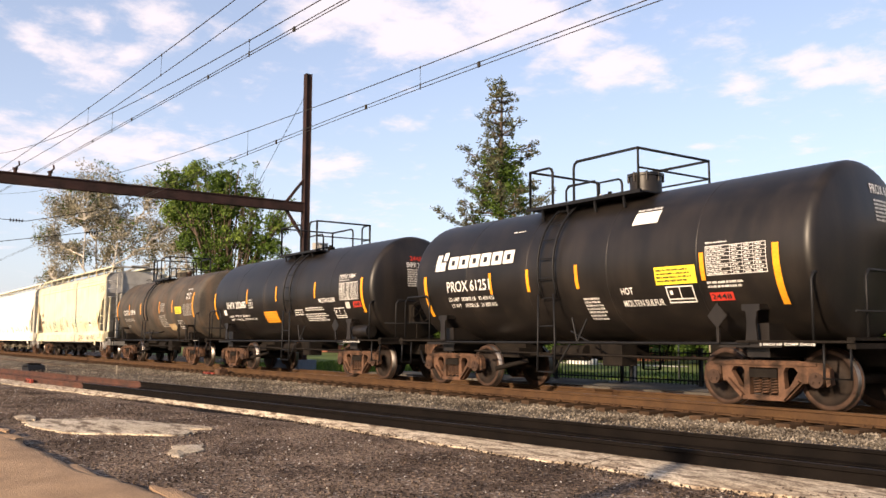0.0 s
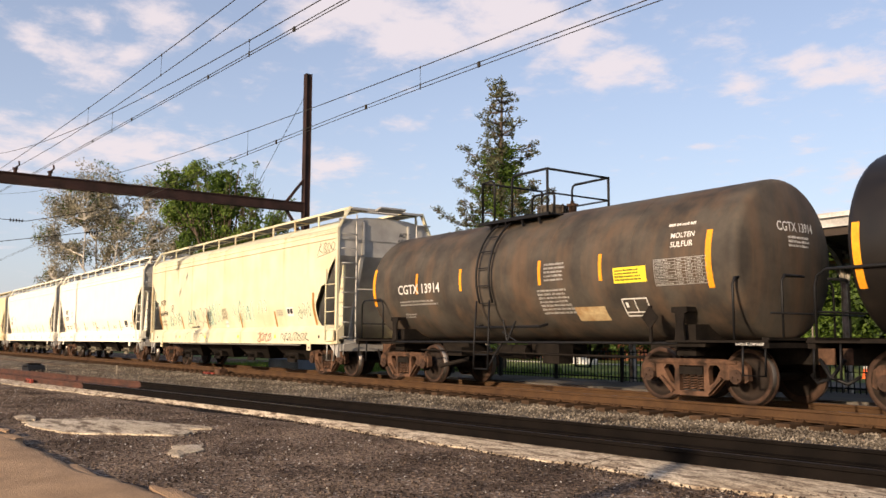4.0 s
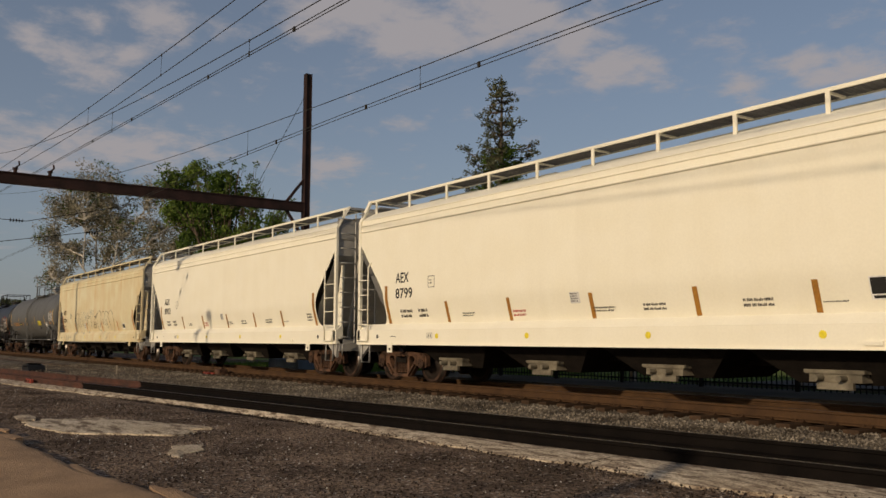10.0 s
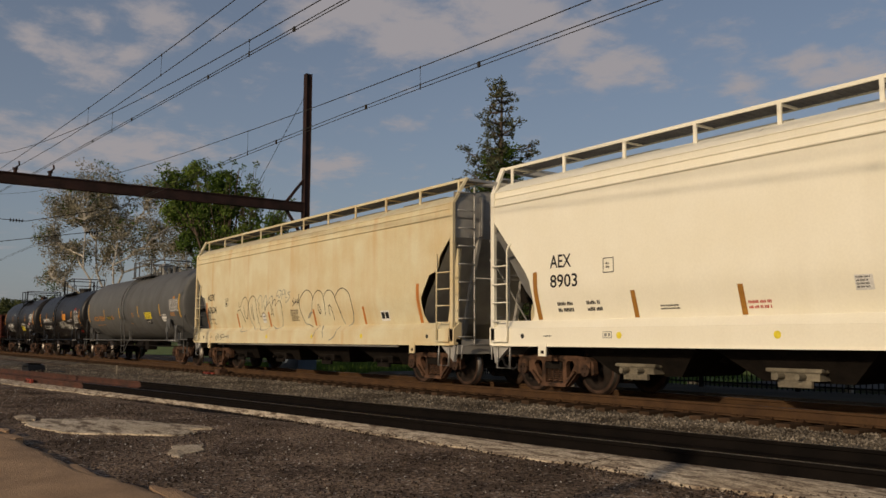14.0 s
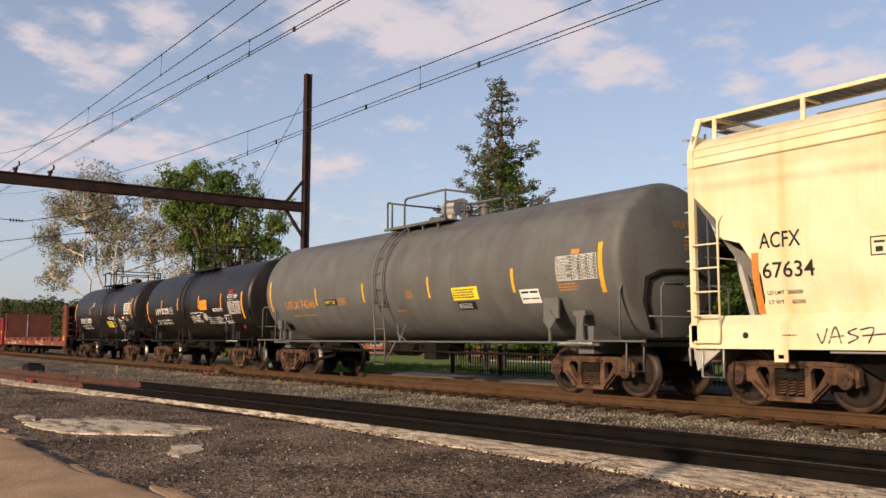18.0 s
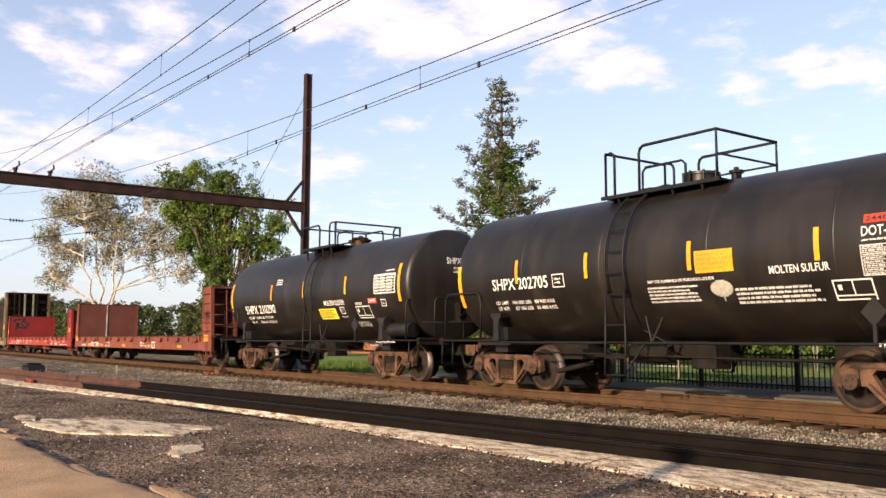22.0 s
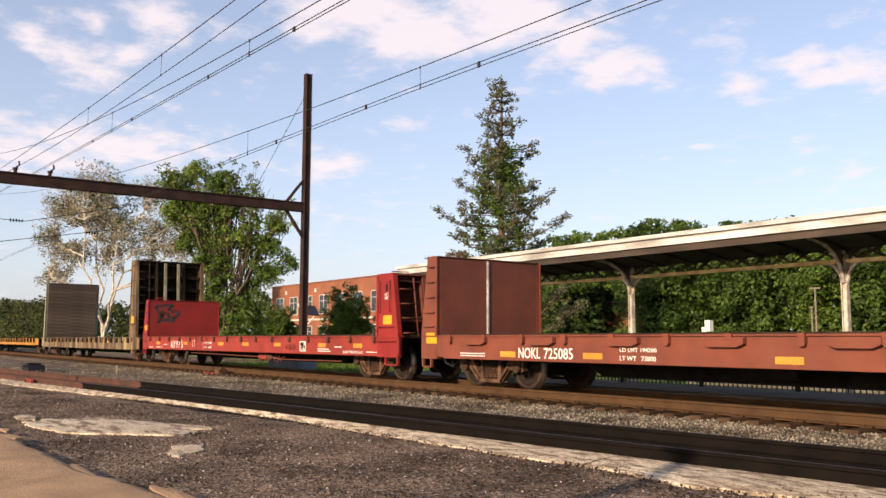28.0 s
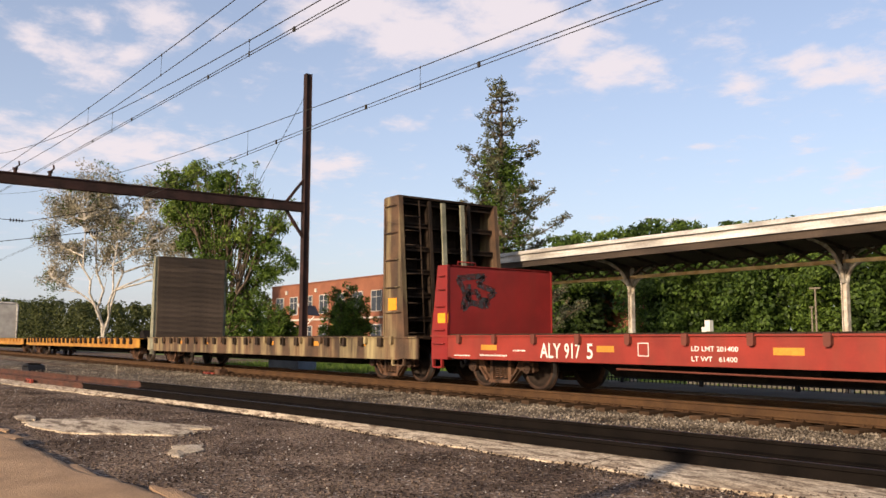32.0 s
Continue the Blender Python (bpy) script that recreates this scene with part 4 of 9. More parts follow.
def hull_plates(rects, lift=0.007):
    """Flat marks laid on a hopper's side, bent with it: rectangles (x0, x1, z0, z1)."""
    s = Shape()
    for x0, x1, z0, z1 in rects:
        n = max(1, int((z1 - z0) / 0.09))
        v = [(x, -side_half(z0 + (z1 - z0) * k / n) - lift, z0 + (z1 - z0) * k / n) for k in range(n + 1) for x in (x0, x1)]
        s.add(v, [(2 * k, 2 * k + 1, 2 * k + 3, 2 * k + 2) for k in range(n)])
    return s


def hull_part(car, name, rects, material, label="", lift=0.007):
    return part(name, hull_plates(rects, lift), material, car, label, fix=False)


def hull_text(car, body, x0, x1, h0, h1, material="ink"):
    me = fitted_text(body, x0, x1, h0, h1, material)
    for v in me.vertices:
        v.co = (v.co.x, -side_half(v.co.y) - 0.008, v.co.y)
    ob = new("lettering", me)
    ob.parent = car
    return ob


def eased(pts, n=6):
    """A smooth run through a few points of a stroke."""
    P = [pts[0]] + list(pts) + [pts[-1]]
    out = []
    for a, b, c, d in zip(P, P[1:], P[2:], P[3:]):
        for k in range(n):
            t = k / n
            out.append(tuple(0.5 * (2 * q + (r - p) * t + (2 * p - 5 * q + 4 * r - w) * t * t + (3 * q - p - 3 * r + w) * t ** 3) for p, q, r, w in zip(a, b, c, d)))
    return out + [pts[-1]]


def hull_stroke(s, pts, w, lift=0.006):
    """One stroke of spray paint on a hopper's side, added to the shape s."""
    for (x0, z0), (x1, z1) in zip(pts, pts[1:]):
        d = Vector((x1 - x0, z1 - z0))
        if d.length < 1e-4:
            continue
        n = Vector((-d.y, d.x)).normalized() * w / 2
        e = d.normalized() * w * 0.3
        k = len(s.f)
        s.add([(x, -side_half(z) - lift - k * 0.00002, z) for x, z in ((x0 - e.x - n.x, z0 - e.y - n.y), (x1 + e.x - n.x, z1 + e.y - n.y), (x1 + e.x + n.x, z1 + e.y + n.y), (x0 - e.x + n.x, z0 - e.y + n.y))], [(0, 1, 2, 3)])
    return s


def graffiti(car, strokes, w, material, label=""):
    for pts in strokes:
        part("graffiti", hull_stroke(Shape(), eased(pts), w), material, car, label, fix=False)


def hopper(name, s_mid, paint, label, seed, jag=False, end_paint="end_grey", frame_paint=None):
    """A covered hopper: curved body with cut-away ends, sills, roof walk, ladders, gates, trucks."""
    H2 = HOPPER_HALF
    frame_paint = frame_paint or paint
    car = thing(name, pose(s_mid, YC, 0), label, "hopper car", "freight train")
    prof = hopper_profile()
    body = Shape()
    # side sheets with the cut-away ends: outline in x and z up to the eaves
    if jag:
        cut = [(H2 - 0.06, 3.43), (7.69, 2.92), (7.66, 2.62), (7.31, 2.57), (6.93, 2.01), (6.93, 1.62), (7.05, 1.42)]
    else:
        cut = [(H2 - 0.06, 3.58), (7.62, 2.92), (7.17, 2.42), (7.02, 2.2), (6.97, 1.95), (6.97, 1.65), (7.03, 1.48), (7.12, 1.42)]
    zs = sorted({round(1.42 + k * (3.80 - 1.42) / 28, 3) for k in range(29)})

    def cut_x(z):
        pts = sorted((p[1], p[0]) for p in cut)
        if z >= pts[-1][0]:
            return H2 - 0.06
        if z <= pts[0][0]:
            return pts[0][1]
        for (za, xa), (zb, xb) in zip(pts, pts[1:]):
            if za <= z <= zb:
                return xa + (xb - xa) * (z - za) / max(1e-6, zb - za)

    for sd in (-1, 1):
        grid = []
        for z in zs:
            xe = cut_x(z)
            grid.append([(-xe + 2 * xe * k / 20, sd * side_half(z), z) for k in range(21)])
        v = [p for row in grid for p in row]
        f = []
        for i in range(len(zs) - 1):
            for k in range(20):
                a = i * 21 + k
                f.append((a, a + 1, a + 22, a + 21) if sd < 0 else (a, a + 21, a + 22, a + 1))
        body.add(v, f, True)
        up = [(sd * y, z) for y, z in prof]
        body.run(up, -H2 + 0.06, H2 - 0.06, closed=False, smooth=False)
    part("body", body, paint, car)
    # slope sheets and end sheets inside the cut-away ends
    for sg in (-1, 1):
        e = Shape()
        pts = [(H2 - 0.1, 4.38, 1.50), (H2 - 0.1, 3.35, 1.535), (7.16, 2.0, 1.51), (6.73, 1.42, 1.36), (6.3, 1.05, 1.36)]
        v = [(sg * x, -w, z) for x, z, w in pts] + [(sg * x, w, z) for x, z, w in pts]
        e.add(v, [(k, k + 1, k + 6, k + 5) for k in range(4)])
        # top of the end follows the roof
        roof = [(sg * (H2 - 0.075), y, z) for y, z in [(-a, b) for a, b in prof] + [(a, b) for a, b in reversed(prof[:-1])]]
        e.add(roof, [tuple(range(len(roof)))])
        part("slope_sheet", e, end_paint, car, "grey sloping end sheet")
        for y in (-0.75, 0.75):
            g = Shape()
            g.beam((sg * (H2 - 0.05), y, 4.3), (sg * (H2 - 0.05), y, 3.4), 0.09, 0.05)
            g.beam((sg * (H2 - 0.12), y, 3.4), (sg * (H2 - 0.75), y, 1.05), 0.09, 0.09)
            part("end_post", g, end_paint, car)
        # upright gussets behind the side ladders, the crosswise walk and the end rails
        for sd in (-1, 1) if sg > 0 else ():
            part("gusset", Shape().prism([(sg * 7.62, 1.40), (sg * 8.02, 1.40), (sg * 8.10, 3.10), (sg * 7.98, 3.10)], sd * 1.22, sd * 1.26), paint, car)
        cw = Shape().beam((sg * (H2 + 0.02), -1.16, 4.67), (sg * (H2 + 0.02), 1.16, 4.67), 0.05, 0.06).beam((sg * (H2 - 0.42), -1.16, 4.67), (sg * (H2 - 0.42), 1.16, 4.67), 0.04, 0.05)
        for k in range(23):
            cw.box(min(sg * H2, sg * (H2 - 0.42)), max(sg * H2, sg * (H2 - 0.42)), -1.1 + k * 0.1 - 0.012, -1.1 + k * 0.1 + 0.012, 4.665, 4.69)
        cw.prism([(sg * (H2 + 0.03), 4.64), (sg * (H2 + 0.03), 4.70), (sg * (H2 + 0.34), 4.74), (sg * (H2 + 0.34), 4.70)], -0.42, 0.42)
        part("end_walk", cw, "steel", car, "galvanised crosswise walk")
        rr = Shape().pipe([(sg * (H2 + 0.08), -1.0, 2.42), (sg * (H2 + 0.10), 1.0, 2.42)], 0.013, 6)
        rr.rod((sg * (H2 - 0.05), 0.95, 1.05), (sg * (H2 - 0.30), -0.1, 2.75), 0.022, 6)
        part("end_rail", rr, end_paint, car)
        lv = Shape().pipe([(sg * (H2 + 0.10), -1.42, 0.62), (sg * (H2 + 0.12), -1.42, 0.90), (sg * (H2 + 0.10), -1.15, 0.93), (sg * (H2 + 0.18), -0.25, 0.90)], 0.016, 6)
        part("uncoupling_lever", lv, "steel", car)
        # corner posts and end sill
        for sd in (-1, 1):
            c = Shape().box(sg * (H2 - 0.10) - 0.055, sg * (H2 - 0.10) + 0.055, sd * 1.53 - 0.035, sd * 1.53 + 0.035, 1.0, 4.12)
            c.beam((sg * (H2 - 0.10), sd * 1.53, 4.10), (sg * (H2 - 0.02), sd * 1.19, 4.71), 0.10, 0.06)
            part("corner_post", c, frame_paint, car)
            x0, x1 = sorted((sg * (H2 - 0.14), sg * (H2 - 0.62)))
            lad = ladder(x0, x1, sd * 1.60, 1.42, 2.55, 4)
            lad.pipe([(sg * (H2 - 0.62), sd * 1.60, 1.02), (sg * (H2 - 0.62), sd * 1.60, 2.86), (sg * (H2 - 0.66), sd * 1.58, 2.96), (sg * (H2 - 0.70), sd * 1.55, 3.0)], 0.02, 6)
            lad.pipe([(x0, sd * 1.60, 1.02), (x0, sd * 1.62, 1.0), (x1, sd * 1.62, 1.0), (x1, sd * 1.60, 1.30)], 0.016, 6)
            part("ladder", lad, frame_paint, car)
            st = Shape().pipe([(sg * (H2 - 0.62), sd * 1.52, 0.95), (sg * (H2 - 0.62), sd * 1.54, 0.46), (sg * (H2 - 0.22), sd * 1.54, 0.46), (sg * (H2 - 0.22), sd * 1.52, 0.95)], 0.018, 6)
            part("sill_step", st, "steel", car)
            el = ladder(sd * 1.45, sd * 1.02, sg * (H2 + 0.06), 1.10, 4.35, 9, axis="y")
            el.rod((sg * (H2 + 0.02), sd * 1.00, 0.95), (sg * (H2 + 0.02), sd * 1.00, 4.5), 0.022, 6)
            part("end_ladder", el, "steel", car)
        pl = Shape().box(min(sg * H2, sg * (H2 - 0.85)), max(sg * H2, sg * (H2 - 0.85)), -1.5, 1.5, 0.98, 1.05)
        pl.box(min(sg * H2, sg * (H2 - 0.12)), max(sg * H2, sg * (H2 - 0.12)), -1.45, 1.45, 0.72, 0.98)
        pl.prism([(sg * (H2 - 0.02), 0.92), (sg * (H2 - 0.6), 0.92), (sg * (H2 - 0.1), 0.55)], -1.50, -1.42)
        part("end_platform", pl, "end_grey", car)
        add_coupler(car, sg * (H2 + 0.05), sg)
    # side sills
    for sd in (-1, 1):
        s = Shape().run([(sd * 1.565, 0.92), (sd * 1.565, 1.27), (sd * 1.399, 1.42), (sd * 1.35, 1.42), (sd * 1.35, 0.92)], -H2, H2)
        s.box(-H2 + 0.1, H2 - 0.1, min(sd * 1.53, sd * 1.59), max(sd * 1.53, sd * 1.59), 0.905, 0.925)
        part("side_sill", s, paint, car)
        for sg in (-1, 1):
            x = sg * 6.62
            pad = Shape()
            pad.box(x - 0.11, x - 0.05, sd * 1.575 - 0.012, sd * 1.575 + 0.012, 0.72, 0.97).box(x + 0.05, x + 0.11, sd * 1.575 - 0.012, sd * 1.575 + 0.012, 0.72, 0.97)
            pad.box(x - 0.05, x + 0.05, sd * 1.575 - 0.012, sd * 1.575 + 0.012, 0.83, 0.97).box(x - 0.05, x + 0.05, sd * 1.575 - 0.012, sd * 1.575 + 0.012, 0.72, 0.77)
            part("jacking_pad", pad, paint, car)
    # roof walk with its posts
    for sd in (-1, 1):
        w = Shape()
        w.beam((-H2, sd * 1.18, 4.69), (H2, sd * 1.18, 4.69), 0.03, 0.06)
        w.beam((-H2 - 0.02, sd * 0.60, 4.69), (H2 + 0.02, sd * 0.60, 4.69), 0.03, 0.06)
        part("walk_rail", w, frame_paint, car)
        w = Shape()
        for k in range(8):
            yy = sd * (0.65 + k * 0.07)
            w.box(-H2, H2, yy - 0.014, yy + 0.014, 4.68, 4.705)
        for k in range(110):
            xx = -H2 + 0.1 + k * 0.15
            w.box(xx - 0.008, xx + 0.008, min(sd * 0.61, sd * 1.17), max(sd * 0.61, sd * 1.17), 4.678, 4.704)
        part("roof_walk", w, "grating", car, "galvanised grating walkway")
        for k in range(11):
            xx = -7.95 + k * 1.59
            q = Shape().beam((xx, sd * 1.19, 4.70), (xx, sd * 1.19, 4.32), 0.07, 0.03)
            q.beam((xx, sd * 1.16, 4.65), (xx, sd * 0.73, 4.65), 0.05, 0.03)
            part("walk_bracket", q, frame_paint, car)
    for k in range(5):
        part("hatch_cover", Shape().box(-6.6 + k * 2.75, -4.6 + k * 2.75, -0.42, 0.42, 4.47, 4.60), paint, car)
    # hopper bottoms and outlet gates
    for k in range(4):
        xm = -4.65 + k * 3.1
        hp = Shape()
        v = [(xm - 1.5, -1.3, 1.0), (xm + 1.5, -1.3, 1.0), (xm + 1.5, 1.3, 1.0), (xm - 1.5, 1.3, 1.0), (xm - 0.75, -0.8, 0.40), (xm + 0.75, -0.8, 0.40), (xm + 0.75, 0.8, 0.40), (xm - 0.75, 0.8, 0.40)]
        hp.add(v, [(0, 1, 5, 4), (1, 2, 6, 5), (2, 3, 7, 6), (3, 0, 4, 7), (4, 5, 6, 7)])
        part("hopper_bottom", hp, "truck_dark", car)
        gt = Shape().box(xm - 0.40, xm + 0.40, -1.12, 1.12, 0.44, 0.58).box(xm - 0.44, xm + 0.44, -1.15, 1.15, 0.56, 0.60).rod((xm - 0.2, -1.30, 0.50), (xm - 0.2, 1.30, 0.50), 0.045, 10).rod((xm + 0.15, -1.30, 0.50), (xm + 0.15, 1.30, 0.50), 0.045, 10)
        gt.box(xm - 0.46, xm + 0.46, -1.16, -1.10, 0.57, 0.62).box(xm - 0.25, xm + 0.30, -1.18, -1.12, 0.34, 0.44)
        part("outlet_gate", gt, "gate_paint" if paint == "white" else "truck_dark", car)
    if jag:
        part("air_line", Shape().rod((-5.9, -1.50, 0.875), (5.9, -1.50, 0.875), 0.022, 8), "steel", car, "pale pipe under the side sill")
    fr = Shape().box(-H2 + 0.3, H2 - 0.3, -0.22, 0.22, 0.62, 0.98)
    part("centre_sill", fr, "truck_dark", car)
    add_truck(car, -6.82)
    add_truck(car, 6.82)
    return car


def head_depth(r, q):
    """How far a dished head stands out past its knuckle line at the radius q: a tight knuckle, a flat crown."""
    rk, rc = 0.17, 3.4 * r
    sphi = (r - rk) / (rc - rk)
    lift = rk * math.sqrt(1 - sphi * sphi) - (rc * math.sqrt(1 - sphi * sphi))
    edge = r - rk + rk * sphi
    if q > edge:
        return math.sqrt(max(0.0, rk * rk - (q - r + rk) ** 2))
    return math.sqrt(rc * rc - q * q) + lift


def tank_head(r):
    """The profile of a head from the knuckle line to the middle: (x, radius)."""
    out = []
    for k in range(9):
        q = r - 0.17 + 0.17 * math.cos(k / 8 * math.pi * 0.41)
        out.append((head_depth(r, q), q))
    q0 = out[-1][1]
    return out + [(head_depth(r, q0 * (1 - k / 7)), q0 * (1 - k / 7)) for k in range(1, 8)]


def tank_car(name, s_mid, knuckle, truck_half, r, paint, label, ladder_x, rail0, rail1, gap, rail_y, gear, end_half=None, rail_h=0.92):
    """A tank car: shell with dished heads, saddle, walkway, platform with rails, ladder, trucks."""
    z0 = 1.0 + r
    car = thing(name, pose(s_mid, YC, 0), label, "tank car", "freight train")
    E2 = end_half or knuckle + 1.0
    knuckle += 0.25
    shell = Shape()
    prof = [(-knuckle - x, rr) for x, rr in reversed(tank_head(r))] + [(-knuckle + 2 * knuckle * k / 24, r) for k in range(1, 24)] + [(knuckle + x, rr) for x, rr in tank_head(r)]
    shell.lathe_x([(x, max(rr, 0.001)) for x, rr in prof], 56, 0, z0)
    part("shell", shell, paint, car)
    # weld rings
    for xw in (-knuckle * 0.62, -knuckle * 0.22, knuckle * 0.22, knuckle * 0.62):
        part("weld_seam", Shape().lathe_x([(xw - 0.016, r), (xw - 0.009, r + 0.004), (xw + 0.009, r + 0.004), (xw + 0.016, r)], 56, 0, z0), paint, car)
    # stub sills, bolsters and side walks
    for sg in (-1, 1):
        xt = sg * truck_half
        st = Shape().box(min(sg * E2, sg * (truck_half - 1.6)), max(sg * E2, sg * (truck_half - 1.6)), -0.25, 0.25, 0.66, 1.06)
        st.box(min(sg * E2, sg * (E2 - 0.12)), max(sg * E2, sg * (E2 - 0.12)), -1.45, 1.45, 0.92, 1.08)
        part("stub_sill", st, "truck_dark", car)
        b = Shape()
        for sd in (-1, 1):
            b.prism([(xt - 0.11, 0.98), (xt + 0.11, 0.98), (xt + 0.08, 1.30), (xt + 0.11, 1.48), (xt + 0.16, 1.50), (xt + 0.16, 1.59), (xt - 0.16, 1.59), (xt - 0.16, 1.50), (xt - 0.09, 1.48), (xt - 0.07, 1.30)], sd * 1.33, sd * 1.37)
            b.beam((xt, sd * 1.33, 1.55), (xt, sd * 1.10, 1.55), 0.30, 0.08)
            b.box(xt - 0.55, xt + 0.55, min(sd * 0.3, sd * 1.42), max(sd * 0.3, sd * 1.42), 0.93, 0.99)
        b.box(xt - 0.2, xt + 0.2, -1.2, 1.2, 0.78, 1.3)
        part("saddle", b, paint if paint != "dirty" else "truck_dark", car)
        pf = Shape().box(min(sg * E2, sg * (truck_half - 0.2)), max(sg * E2, sg * (truck_half - 0.2)), -1.48, 1.48, 1.00, 1.035)
        part("end_platform", pf, "truck_dark" if paint != "grey" else "grey", car)
        rail_paint = "blackpaint" if paint != "grey" else "grey"
        a = sg * (E2 - 0.08)
        for sd in (-1, 1):
            if sg < 0:
                c = sg * (truck_half + 0.45)
                part("hand_rail", Shape().pipe([(c, sd * 1.42, 1.02), (c, sd * 1.42, 1.86), (c + sg * 0.05, sd * 1.42, 1.98), (c + sg * 0.14, sd * 1.42, 2.05), (a - sg * 0.2, sd * 1.38, 2.05), (a - sg * 0.05, sd * 1.36, 1.96), (a, sd * 1.34, 1.8), (a, sd * 1.34, 1.05)], 0.022, 6), rail_paint, car)
            else:
                c = knuckle + 0.12
                part("hand_rail", Shape().pipe([(c, sd * 1.42, 1.02), (c, sd * 1.42, 1.92), (c, sd * 1.36, 2.02), (c, sd * 1.2, 2.04)], 0.022, 6), rail_paint, car)
                part("hand_rail", Shape().pipe([(a, sd * 0.95, 1.02), (a, sd * 0.95, 1.95), (a, sd * 0.88, 2.04), (a, sd * 0.35, 2.04)], 0.022, 6), rail_paint, car)
            part("sill_step", Shape().pipe([(a, sd * 1.42, 1.0), (a, sd * 1.44, 0.5), (a - sg * 0.4, sd * 1.44, 0.5), (a - sg * 0.4, sd * 1.42, 1.0)], 0.018, 6), rail_paint, car)
        part("end_rail", Shape().pipe([(sg * (E2 - 0.05), -1.3, 1.45), (sg * (E2 - 0.05), 1.3, 1.45)], 0.018, 6), rail_paint, car)
        add_coupler(car, sg * (E2 + 0.05), sg)
        add_truck(car, xt)
    for sd in (-1, 1):
        rail_ = Shape().rod((-truck_half, sd * 1.42, 0.985), (truck_half, sd * 1.42, 0.985), 0.025, 8)
        part("side_rail", rail_, "blackpaint" if paint != "grey" else "grey", car)
    # ladder round the shell and its lower steps
    for sd in (-1, 1):
        l = Shape()
        pts = []
        for k in range(15):
            a = radians(112 - k * 7.4)
            pts.append((sd * (r + 0.10) * math.sin(a), z0 + (r + 0.10) * math.cos(a)))
        for dx in (-0.22, 0.22):
            l.pipe([(ladder_x + dx, y, z) for y, z in pts], 0.025, 6)
            l.pipe([(ladder_x + dx, sd * (r + 0.08), z0 - 0.5), (ladder_x + dx * 1.1, sd * 1.50, 0.99), (ladder_x + dx * 1.1, sd * 1.52, 0.42)], 0.022, 6)
        for k in range(0, 15, 2):
            y, z = pts[k]
            l.rod((ladder_x - 0.2, y, z), (ladder_x + 0.2, y, z), 0.014, 6)
        for z in (0.42, 0.72, 0.99, 1.3):
            l.rod((ladder_x - 0.22, sd * 1.51, z), (ladder_x + 0.22, sd * 1.51, z), 0.016, 6)
        l.rod((ladder_x + 0.6, sd * 1.42, 0.98), (ladder_x + 0.2, sd * 1.50, 0.42), 0.02, 6)
        part("ladder", l, "blackpaint" if paint != "grey" else "grey", car)
    # platform and rails on top
    zt = z0 + r
    paint2 = "blackpaint" if paint != "grey" else "grey"
    for sd in (-1, 1):
        tp = Shape().box(rail0 - 0.08, rail1 + 0.08, min(sd * 0.42, sd * (rail_y + 0.05)), max(sd * 0.42, sd * (rail_y + 0.05)), zt - 0.12, zt - 0.09)
        tp.box(rail0 - 0.08, rail1 + 0.08, min(sd * rail_y, sd * (rail_y + 0.06)), max(sd * rail_y, sd * (rail_y + 0.06)), zt - 0.14, zt - 0.075)
        for k in range(4):
            xx = rail0 + (rail1 - rail0) * (k + 0.5) / 4
            yb = rail_y - 0.10
            tp.beam((xx, sd * rail_y, zt - 0.12), (xx, sd * (yb + 0.06), z0 + math.sqrt(max(0.1, r * r - yb * yb)) - 0.02), 0.04, 0.04)
        part("top_platform", tp, paint2, car)
    zr = zt + rail_h
    for sd in (-1, 1):
        y = sd * rail_y
        g0, g1 = gap
        tr = Shape().pipe([(rail0, y, zt - 0.1), (rail0, y, zr), (g0 - 0.10, y, zr), (g0 - 0.03, y, zr - 0.04), (g0, y, zr - 0.12), (g0, y, zt - 0.1)], 0.026, 7)
        part("top_rail", tr, paint2, car)
        tr = Shape().pipe([(g1, y, zt - 0.1), (g1, y, zr - 0.12), (g1 + 0.03, y, zr - 0.04), (g1 + 0.10, y, zr), (rail1, y, zr), (rail1, y, zt - 0.1)], 0.026, 7)
        part("top_rail", tr, paint2, car)
        if sd > 0:
            part("knee_rail", Shape().pipe([(g1, y, zt + 0.34), (rail1, y, zt + 0.34)], 0.02, 6), paint2, car)
    for xr in (rail0, rail1):
        part("cross_rail", Shape().pipe([(xr, -rail_y, zr), (xr, rail_y, zr)], 0.026, 7), paint2, car)
    part("cross_rail", Shape().pipe([(rail1, -rail_y, zt + 0.34), (rail1, rail_y, zt + 0.34)], 0.02, 7), paint2, car)
    # manway drum, valves and pipes on top: kind, place along the car, radius, height over the shell, paint
    for kind, gx, gr, gh, gp in gear:
        q = Shape()
        if kind == "drum":
            q.rod((gx, 0, zt - 0.1), (gx, 0, zt + gh - 0.05), gr, 24).rod((gx, 0, zt + gh - 0.05), (gx, 0, zt + gh), gr + 0.03, 24)
            for k in range(8):
                a = k * math.tau / 8
                q.rod((gx + (gr + 0.02) * math.cos(a), (gr + 0.02) * math.sin(a), zt + gh - 0.16), (gx + (gr + 0.02) * math.cos(a), (gr + 0.02) * math.sin(a), zt + gh + 0.02), 0.025, 6)
            part("manway", q, gp, car)
        elif kind == "lid":
            q.rod((gx - 0.19, -0.05, zt + gh), (gx + 0.19, 0.05, zt + gh), gr, 20).box(gx - 0.1, gx + 0.1, -0.08, 0.08, zt - 0.1, zt + gh)
            part("manway_lid", q, gp, car)
        elif kind == "hoop":
